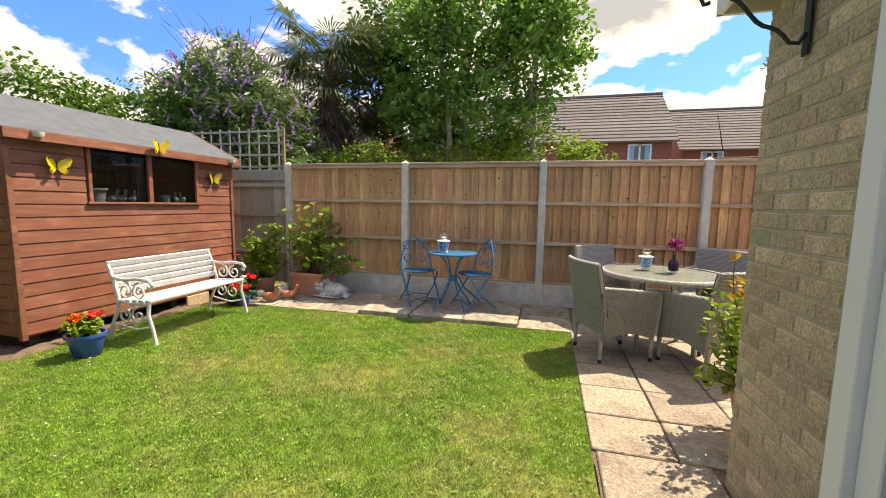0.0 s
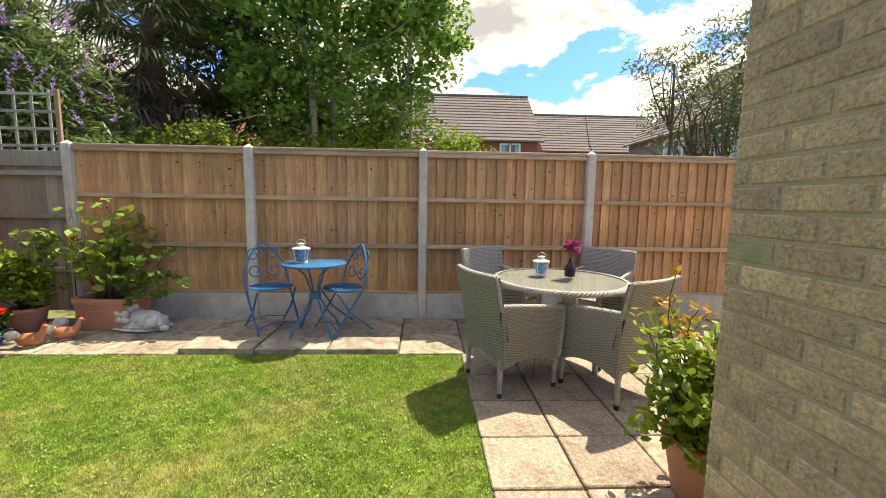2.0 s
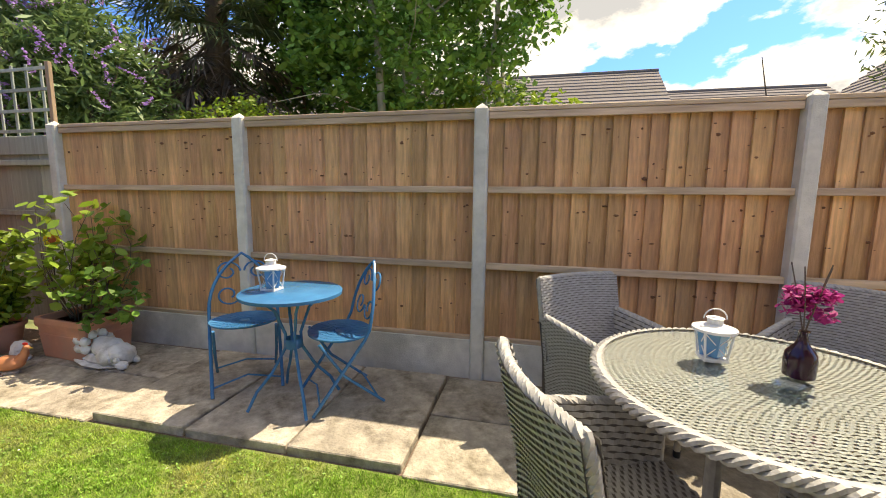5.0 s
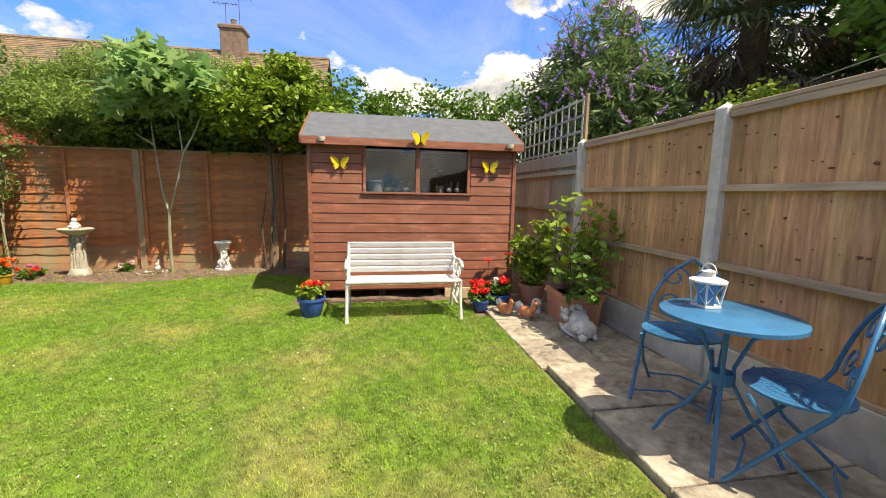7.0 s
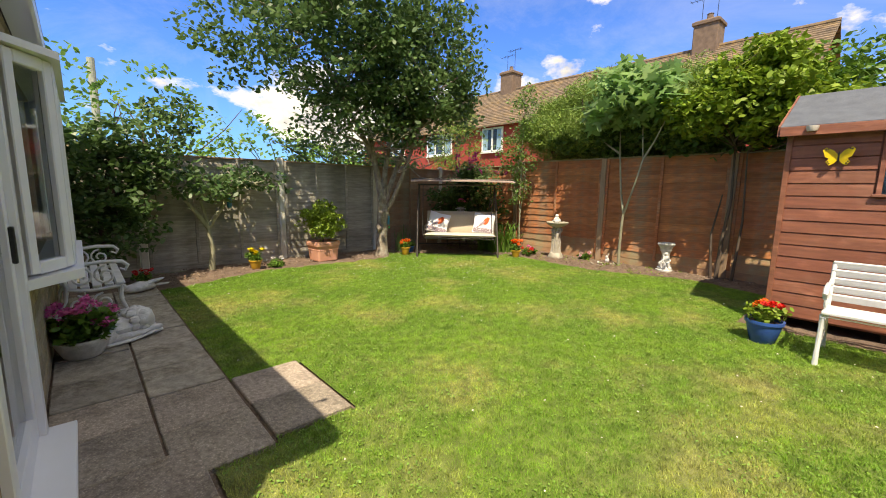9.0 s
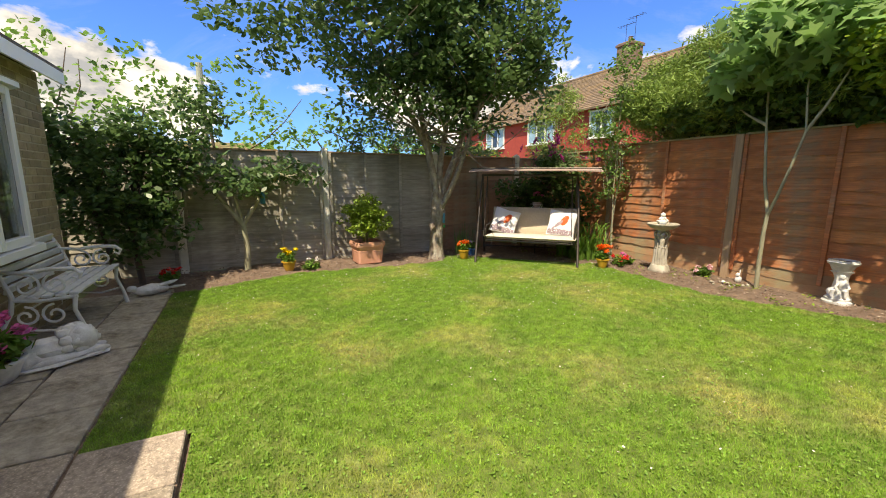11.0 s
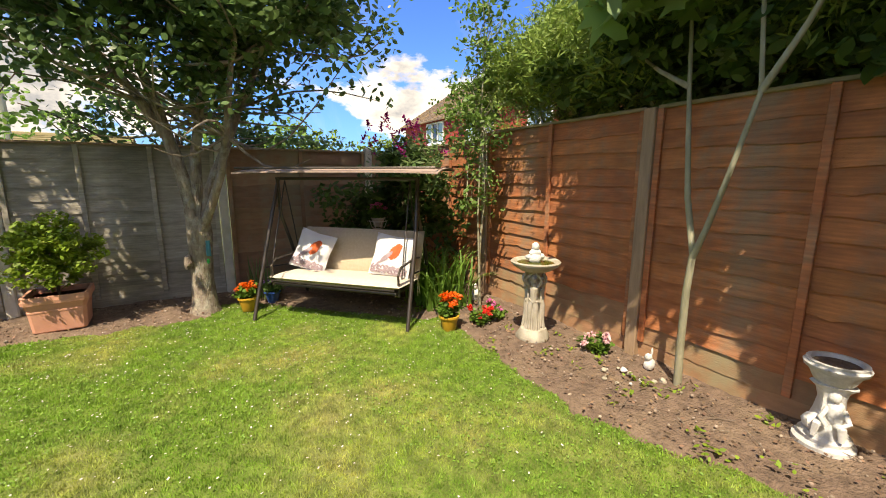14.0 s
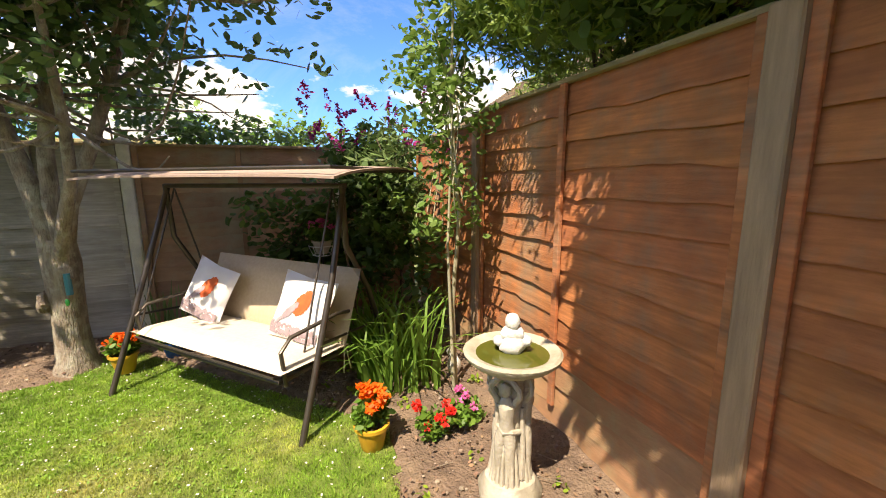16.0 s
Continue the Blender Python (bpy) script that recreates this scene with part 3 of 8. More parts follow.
def blades():
    rng = np.random.default_rng(11)
    n = 1250000
    x = rng.uniform(-2.2, 4.24, n)
    y = rng.uniform(-9.2, -1.1, n)
    keep = np.array([is_lawn(a, b) for a, b in zip(x, y)])
    x, y = x[keep], y[keep]
    n = len(x)
    a = rng.uniform(0, 2 * np.pi, n)
    cl = sum(np.sin(x * f * math.cos(q) + y * f * math.sin(q) + q * 5) for f, q in ((95, 0.3), (120, 1.4), (80, 2.3), (150, 2.9), (38, 0.9), (30, 2.0))) / 6
    hgt = rng.uniform(0.008, 0.021, n) * (1 + 1.1 * np.clip(cl, -0.5, 0.8))
    w = rng.uniform(0.0014, 0.0034, n)
    lean = rng.uniform(0.1, 0.9, n) * hgt
    b = rng.uniform(0, 2 * np.pi, n)
    dx, dy = np.cos(a) * w, np.sin(a) * w
    p0 = np.stack([x - dx, y - dy, np.full(n, 0.003)], 1)
    p1 = np.stack([x + dx, y + dy, np.full(n, 0.003)], 1)
    p2 = np.stack([x + np.cos(b) * lean, y + np.sin(b) * lean, 0.003 + hgt], 1)
    g = new("grass", soup("grass", M_GRASS, np.stack([p0, p1, p2], 1)))
    tagged(g, "short green grass blades of the lawn", "grass", kind="stuff")
    # clover leaves and daisies, thicker in the south west
    k = 45000
    x, y = rng.uniform(-2, 4.2, k), rng.uniform(-9, -1.2, k)
    keep = np.array([is_lawn(p, q) and noise.noise(Vector((p * 0.9, q * 0.9, 7))) > -0.15 for p, q in zip(x, y)])
    C = np.stack([x[keep], y[keep], rng.uniform(0.012, 0.024, keep.sum())], 1)
    c = new("clover", soup("clover", mat("clover leaves", (0.15, 0.29, 0.035), (0.20, 0.36, 0.05), 0.6, 3, 0, rnd=0.25, island=True, trans=0.2),
                           leaf_faces(C, 0.016, rng, "oval", 1.6)))
    tagged(c, "small clover leaves scattered in the lawn", "clover", kind="stuff")
    k = 6500
    x, y = rng.uniform(-2, 4.2, k), rng.uniform(-9, -1.2, k)
    dens = np.clip((-y - 5.0) / 3.0, 0.10, 1) * np.clip((2.8 - x) / 2.0, 0.25, 1)
    keep = np.array([is_lawn(p, q) for p, q in zip(x, y)]) & (rng.uniform(0, 1, k) < dens)
    C = np.stack([x[keep], y[keep], rng.uniform(0.026, 0.04, keep.sum())], 1)
    d = new("daisies", soup("daisies", F_WHITE, leaf_faces(C, 0.0125, rng, "quad", 3.0)))
    tagged(d, "tiny white clover flowers scattered in the lawn", "wildflowers", kind="stuff")
    # dead leaves and twigs on the soil
    k = 9000
    x, y = rng.uniform(-2.72, 4.0, k), rng.uniform(-9.6, -3.6, k)
    keep = np.array([(not is_lawn(p, q)) and (p < -1.3 or q < -8.2) for p, q in zip(x, y)])
    C = np.stack([x[keep], y[keep], rng.uniform(0.02, 0.05, keep.sum())], 1)
    tagged(new("leaf_litter", soup("leaf_litter", mat("dead leaves", (0.26, 0.16, 0.10), (0.12, 0.075, 0.05), 0.9, 3, 0, rnd=0.5, island=True), leaf_faces(C, 0.026, rng, "oval", 1.5))),
           "brown dead leaves and crumbs scattered on the soil", "leaf litter", kind="stuff")
    tb = MB()
    for _ in range(420):
        p, q = rng.uniform(-2.7, 3.9), rng.uniform(-9.6, -3.8)
        if is_lawn(p, q) or not (p < -1.4 or q < -8.4):
            continue
        a, L = rng.uniform(0, 6.28), rng.uniform(0.04, 0.16)
        tb.tube([(p, q, 0.035), (p + L * math.cos(a), q + L * math.sin(a), 0.035 + rng.uniform(0, 0.03))], 0.002, 4)
    tagged(part("twigs", tb, M_BARK, kind="stuff"), "thin dry twigs lying on the soil", "twigs")
    wd = np.stack([rng.uniform(-2.6, -1.4, 260), rng.uniform(-9.3, -4.4, 260), np.full(260, 0.04)], 1)
    wd = np.array([w_ for w_ in wd if not is_lawn(w_[0], w_[1]) and noise.noise(Vector((w_[0] * 5, w_[1] * 5, 0))) > 0.12])
    tagged(new("weeds", soup("weeds", L_BRIGHT, leaf_faces(clump_points(wd, [0.05] * len(wd), 7, rng), 0.035, rng, "oval", 1.2))),
           "small green weeds growing in the soil", "weeds", kind="stuff")
    # stones and crumbs on the soil
    mb = MB()
    for _ in range(1300):
        side = rng.uniform()
        if side < 0.55:
            x = rng.uniform(X_W + 0.05, -1.4)
            y = rng.uniform(-9.3, -3.6)
        else:
            x = rng.uniform(-2.2, 3.9)
            y = rng.uniform(Y_S + 0.05, -8.3)
        if is_lawn(x, y):
            continue
        r = 0.004 + 0.014 * rng.uniform() ** 3
        mb.blob((x, y, 0.03 + r * 0.3), (r, r * rng.uniform(0.6, 1), r * 0.6), 6, 4, rng.uniform(0, 9), 0.4)
    o = part("stones", mb, mat("pale pebbles", (0.42, 0.34, 0.27), (0.24, 0.18, 0.14), 0.9, 20, rnd=0.3, island=True), kind="stuff")
    tagged(o, "small pale stones and clods on the soil", "stones")


blades()

# ---- paving ----
SLAB_MESH = {}


def slab(parent, x0, y0, x1, y1, z=0.03, h=0.045, m=None):
    m = m or M_SLAB
    key = (round(x1 - x0, 2), round(y1 - y0, 2), h, m.name)
    if key not in SLAB_MESH:
        SLAB_MESH[key] = mesh_of("slab", MB().box((0, 0, -h / 2), (x1 - x0 - 0.012, y1 - y0 - 0.012, h), bev=0.006), m)
    o = new("slab", SLAB_MESH[key])
    o.parent = parent
    o.location = ((x0 + x1) / 2, (y0 + y1) / 2, z + RNG.uniform(-0.004, 0.004))
    o.rotation_euler = (RNG.uniform(-0.008, 0.008), RNG.uniform(-0.008, 0.008), RNG.uniform(-0.006, 0.006))
    return o


def paving():
    bed = MB()
    bed.box((2.35 + 3.5, -0.55, -0.015), (11.0, 1.2, 0.03))
    bed.box(((4.22 + 9.5) / 2, (HC_Y - 1.15) / 2, -0.015), (9.5 - 4.22, -1.15 - HC_Y, 0.03))
    bed.box((4.53, (HC_Y - 4.43) / 2, -0.015), (0.6, 4.43 + HC_Y, 0.03))
    bed.box((4.375, (-4.43 - 8.5) / 2, -0.015), (0.91, 8.5 - 4.43, 0.03))
    bed.box((3.69, -4.885, -0.015), (0.46, 0.85, 0.03))
    pav = part("pavement", bed, M_SOIL, kind="structure", label="worn buff paving slabs laid on soil")
    # strip under the north fence: two rows
    x = -0.10
    for k in range(19):
        w = 0.6
        if x < 1.70 or x > 3.6:
            slab(pav, x, -1.16, min(x + w, 20), -0.6, 0.02)
            slab(pav, x, -0.6, x + w, -0.06, 0.02)
        x += w
        if 1.65 < x < 1.8:
            x = 3.66
    # raised slabs under the blue table
    for x0, x1 in ((1.72, 2.38), (2.38, 3.02), (3.02, 3.66)):
        slab(pav, x0, -1.13, x1, -0.10, 0.055, 0.06)
    # in front of the wicker chairs and on to the east
    ys = [-1.16, -1.6, -2.02, -2.45, -2.88, -3.3, HC_Y]
    xs = [4.22, 4.67, 5.12, 5.57, 6.02, 6.47, 6.92, 7.37, 7.82, 8.27, 8.72]
    for a, b in zip(xs, xs[1:]):
        for c, d in zip(ys, ys[1:]):
            if c - d > 0.2:
                slab(pav, a, d, b, c, 0.02, m=M_SLAB if (a, c) in ((5.12, -2.45), (4.67, -2.88)) or a > 6.4 else M_SLABP)
    y = -3.3
    while y > -4.4:
        slab(pav, 4.24, y - 0.45, 4.82, y, 0.02, m=M_SLABP)
        y -= 0.45
    y = -4.60
    while y > -8.3:
        slab(pav, 4.375, y - 0.44, 4.82, y, 0.02, m=M_SLABP if y > -5.2 else M_SLAB)
        y -= 0.44
    y = -4.40
    while y > -8.3:
        slab(pav, 3.93, y - 0.47, 4.37, y, 0.018, m=M_SLABP if y > -5.0 else M_SLAB)
        y -= 0.47
    slab(pav, 3.46, -4.88, 3.92, -4.46, 0.02, m=M_SLABP)
    slab(pav, 3.46, -5.31, 3.92, -4.88, 0.02, m=M_SLABP)
    # drain cover
    mb = MB().box((6.0, -1.5, 0.03), (0.45, 0.32, 0.012), bev=0.004)
    d = thing("drain_cover", "flat pale grey metal drain cover set in the paving", "drain cover")
    part("cover", mb, mat("galvanised cover", (0.5, 0.52, 0.52), rough=0.5, metal=0.4), d)


# ---- fences ----
def closeboard_panel(x0, k):
    """Feather edge boards between two concrete posts, with rails and a gravel board."""
    rng = np.random.default_rng(100 + k)
    f = thing("close_board_fence", "new golden brown close board timber fence panel between concrete posts", "fence panel", (x0, 0, 0), group="new fence panels")
    W = 1.93 - 0.10
    n = 16
    for i in range(n):
        w = W / n
        x = 0.05 + w * (i + 0.5)
        key = ("board", i % 4)
        if key not in SLAB_MESH:
            mb = MB()
            hw, t0, t1 = w * 0.55, 0.016, 0.007
            fz = 0.0
            z0, z1 = 0.30, 1.93
            P = [(-hw, -0.013, z0), (hw, 0.008, z0), (hw, 0.008 + t1, z0), (-hw, t0, z0)]
            P += [(a, b, z1) for a, b, _ in P]
            mb.add(P, [(0, 3, 2, 1), (4, 5, 6, 7), (0, 1, 5, 4), (1, 2, 6, 5), (2, 3, 7, 6), (3, 0, 4, 7)])
            kn = mesh_of("board", mb, M_BOARD)
            SLAB_MESH[key] = kn
        o = new("board", SLAB_MESH[key])
        o.parent = f
        o.location = (x, 0.028 + rng.uniform(0, 0.004), 0)
        o.rotation_euler = (0, rng.uniform(-0.004, 0.004), 0)
    for z, h in ((0.855, 0.045), (1.395, 0.045)):
        part("rail", MB().box((1.93 / 2, 0.005, z), (W, 0.045, h), bev=0.004), M_RAIL, f)
    part("rail", MB().box((1.93 / 2, 0.008, 0.315), (W, 0.035, 0.03), bev=0.004), M_RAIL, f)
    part("capping", MB().box((1.93 / 2, 0.02, 1.935), (W, 0.07, 0.03), bev=0.004), M_RAIL, f)
    part("capping", MB().box((1.93 / 2, -0.003, 1.895), (W, 0.02, 0.045), bev=0.003), M_RAIL, f)
    kb = MB()
    for q in range(84):
        kx, r = rng.uniform(0.08, 1.85), rng.uniform(0.0035, 0.0095)
        kz = (0.5, 0.72, 1.05, 1.24, 1.52, 1.76)[q % 6] + rng.normal() * 0.035
        if min(abs(kz - 0.855), abs(kz - 1.395)) > 0.04:
            kb.blob((kx, 0.024, kz), (r * rng.uniform(0.8, 2.4), 0.008, r * rng.uniform(0.6, 1.2)), 8, 4, q, 0.5)
    tagged(part("knot", kb, M_KNOT, f), "dark knots in the timber boards", kind="stuff")
    part("gravel_board", MB().box((1.93 / 2, 0.012, 0.13), (W, 0.05, 0.34), bev=0.006), M_CONC, f, "grey concrete gravel board")


def conc_post(x, y, h=1.97, w=0.095, d=0.10, group="concrete fence posts", label="grey concrete fence post with a chamfered top"):
    key = ("cpost", h, w)
    if key not in SLAB_MESH:
        mb = MB().box((0, 0, h / 2 - 0.05), (w, d, h + 0.06), bev=0.012)
        mb.add([(-w / 2 + .012, -d / 2 + .012, h - 0.02), (w / 2 - .012, -d / 2 + .012, h - 0.02), (w / 2 - .012, d / 2 - .012, h - 0.02), (-w / 2 + .012, d / 2 - .012, h - 0.02), (0, 0, h + 0.012)],
               [(0, 1, 4), (1, 2, 4), (2, 3, 4), (3, 0, 4)])
        SLAB_MESH[key] = mesh_of("post", mb, M_CONC)
    o = new("fence_post", SLAB_MESH[key])
    o.location = (x, y, 0)
    return tagged(o, label, "fence post", group)


def lap_panel(loc, rz, length, mat_, seed, n=13, z0=0.12, z1=1.83, label="", battens=2, capm=None, gravel=False, group="old lap fence panels"):
    """Overlapping waney boards with battens on the garden side; local x along the fence, garden at -y."""
    rng = np.random.default_rng(seed)
    f = thing("lap_panel", label, "fence panel", (*loc, 0), rz, group)
    ph = (z1 - z0) / n
    for i in range(n):
        z = z0 + ph * i
        use = M_LAP_FOOT if mat_ is M_LAP_W and (i < 1 or (i == 1 and seed % 2)) else mat_
        key = ("lap", round(length, 2), i % 5, use.name)
        if key not in SLAB_MESH:
            mb = MB()
            m = 30
            lr = np.random.default_rng(900 + i)
            k0 = 0
            ed = [0.006 * math.sin(j * 0.4 + i) + 0.004 * math.sin(j * 0.9 + 2 * i) + 0.005 * lr.normal() * (0.35 if lr.uniform() < 0.85 else 1.5) for j in range(m + 1)]
            for j in range(m + 1):
                x = length * j / m
                mb.v += [(x, -0.019, -0.016 + ed[j]), (x, 0.0, ph + 0.02), (x, 0.008, ph + 0.02), (x, -0.006, -0.016 + ed[j])]
            for j in range(m):
                a, b = j * 4, j * 4 + 4
                for q in range(4):
                    r = (q + 1) % 4
                    mb.f.append((a + q, b + q, b + r, a + r))
            SLAB_MESH[key] = mesh_of("slat", mb, use)
        o = new("slat", SLAB_MESH[key])
        o.parent = f
        o.location = (0, rng.uniform(-0.002, 0.002), z)
        o.rotation_euler = (0, rng.uniform(-0.003, 0.003), 0)
    for b in range(battens):
        x = length * (b + 0.0) / max(1, battens - 1) if battens > 1 else length / 2
        x = min(max(x, 0.025), length - 0.025)
        part("batten", MB().box((x, -0.034, (z0 + z1) / 2), (0.045, 0.022, z1 - z0), bev=0.003), mat_, f)
    part("capping", MB().box((length / 2, -0.008, z1 + 0.012), (length, 0.06, 0.024), bev=0.003), capm or mat_, f)
    if gravel:
        part("gravel_board", MB().box((length / 2, 0.005, z0 / 2), (length, 0.04, z0 + 0.02), bev=0.004), M_LAP_FOOT if mat_ is M_LAP_W else mat_, f)


def fences():
    for k in range(-0, 6):
        closeboard_panel(1.93 * k, k)
    for k in range(0, 7):
        conc_post(1.93 * k, 0.0)
    # old grey boards from the first post to the west fence, a step lower, with trellis above
    f = thing("old_fence", "old silver grey board fence with rails behind the shed", "fence", (0, 0.06, 0))
    rng = np.random.default_rng(3)
    nb = 21
    for i in range(nb):
        x = -0.06 - 2.72 * (i + 0.5) / nb
        if ("old",) not in SLAB_MESH:
            SLAB_MESH[("old",)] = mesh_of("board", MB().box((0, 0, 0.9), (0.134, 0.014, 1.70), bev=0.003), M_GREY)
        o = new("board", SLAB_MESH[("old",)])
        o.parent = f
        o.location = (x, rng.uniform(0, 0.006), 0.02 + rng.uniform(-0.008, 0.008))
    for z, h in ((0.55, 0.08), (1.15, 0.03), (1.62, 0.03)):
        part("rail", MB().box((-1.36, -0.03, z), (2.6, 0.04, 0.05), bev=0.004), M_GREY, f)
    part("rail", MB().box((-1.36, -0.02, 1.78), (2.6, 0.03, 0.17), bev=0.004), M_GREY, f)
    t = thing("trellis", "grey weathered square trellis above the old fence", "trellis", (-0.02, 0.10, 1.80))
    for i in range(12):
        part("slat", MB().box((-0.22 - 0.185 * i, 0, 0.36), (0.030, 0.012, 0.72), bev=0.002), M_GREY, t)
    for j in range(4):
        part("slat", MB().box((-1.24, -0.012, 0.12 + 0.185 * j), (2.2, 0.012, 0.030), bev=0.002), M_GREY, t)
    part("post", MB().box((-0.13, 0.0, 0.33), (0.045, 0.035, 0.80), bev=0.004), M_POSTW, t)
    # west fence
    ys = [-9.74, -8.09, -6.07, -4.05, -2.03, -0.03]
    for a, b, s in zip(ys, ys[1:], range(9)):
        L = b - a - 0.09
        lap_panel((X_W, a + 0.045), 90, L, M_LAP_W, 30 + s, 13, 0.14, 1.91 if s else 1.84,
                  "reddish brown stained overlapping timber fence panel, green at the foot", battens=3, capm=M_CAP, gravel=True, group="brown lap fence panels")
    for y in ys[1:-1]:
        o = thing("fence_post", "stout weathered brown timber fence post", "fence post", (X_W + 0.025, y, 0), group="brown fence posts")
        part("post", MB().box((0, 0, 0.95), (0.09, 0.095, 1.94), bev=0.006), M_POSTW, o)
    # south fence
    xs = [-2.74, -1.86, -0.04, 1.90, 3.93, 5.9, 7.8]
    for a, b, s in zip(xs, xs[1:], range(9)):
        L = b - a - 0.11
        brown = s < 2
        lap_panel((b - 0.055, Y_S), 180, L, M_LAP_SB if brown else M_LAP_S, 60 + s, 12, 0.10, 1.74,
                  "faded red brown overlapping timber fence panel" if brown else "silver grey weathered overlapping timber fence panel",
                  battens=3 if brown else 4, capm=M_POSTW, gravel=True, group="south lap fence panels")
    for x in xs[1:]:
        conc_post(x, Y_S + 0.005, 1.82, 0.10, 0.10, "south concrete fence posts", "grey concrete fence post stained with age")


# ---- the house ----
def bricks_wall(parent, rects, m, near, axis, plane, sgn):
    """Bricks on a wall plane. rects: (u0, u1, z0, z1) to cover; near(u, z) chooses the bricks that are single parts."""
    rng = np.random.default_rng(77)
    far = MB()
    bw, bh, j = 0.225, 0.075, 0.0
    full = {}
    for u0, u1, z0, z1 in rects:
        r0, r1 = int(round(z0 / bh)), int(round(z1 / bh))
        for r in range(r0, r1):
            off = bw / 2 if r % 2 else 0
            k0 = math.floor((u0 - off) / bw) - 1
            for k in range(k0, k0 + int((u1 - u0) / bw) + 4):
                a, b = max(u0, off + k * bw), min(u1, off + (k + 1) * bw)
                if b - a < 0.03:
                    continue
                w = round(b - a - 0.010, 3)
                uc, zc = (a + b) / 2, (r + 0.5) * bh
                pr = rng.uniform(-0.0012, 0.0012)
                d = 0.03
                s = (w, d, bh - 0.010) if axis == "x" else (d, w, bh - 0.010)
                c = (uc, plane + sgn * (pr - d / 2 + 0.0025), zc) if axis == "x" else (plane + sgn * (pr - d / 2 + 0.0025), uc, zc)
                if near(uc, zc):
                    if (w, axis) not in full:
                        full[(w, axis)] = mesh_of("brick", MB().box((0, 0, 0), s, bev=0.005), M_BRICK)
                    me = full[(w, axis)]
                    if axis == "y" and abs(uc + 3.53) < bw / 2 and abs(zc - GREEN_Z) < bh / 2:
                        me = mesh_of("brick", MB().box((0, 0, 0), s, bev=0.005), M_BRICK_GREEN)
                    o = new("brick", me)
                    o.parent = parent
                    o.location = c
                    o.rotation_euler = (rng.uniform(-.006, .006), rng.uniform(-.006, .006), rng.uniform(-.006, .006))
                else:
                    far.box(c, s, bev=0.005)
    if far.v:
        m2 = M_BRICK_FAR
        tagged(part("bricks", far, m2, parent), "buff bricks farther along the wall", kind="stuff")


GREEN_Z = 1.27
M_BRICK_GREEN = mat("green stained brick", (0.44, 0.40, 0.25), (0.34, 0.33, 0.20), 0.9, 14, 0.8, 90, dirt=(0.20, 0.36, 0.20), dscale=9, damt=0.8)
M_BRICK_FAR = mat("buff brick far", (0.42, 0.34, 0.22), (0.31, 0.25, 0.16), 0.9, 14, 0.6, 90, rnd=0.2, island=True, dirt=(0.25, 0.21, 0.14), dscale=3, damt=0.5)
D0, D1 = -4.10, -5.23           # door opening
W0, W1, WZ0, WZ1 = -5.42, -7.62, 0.80, 2.02


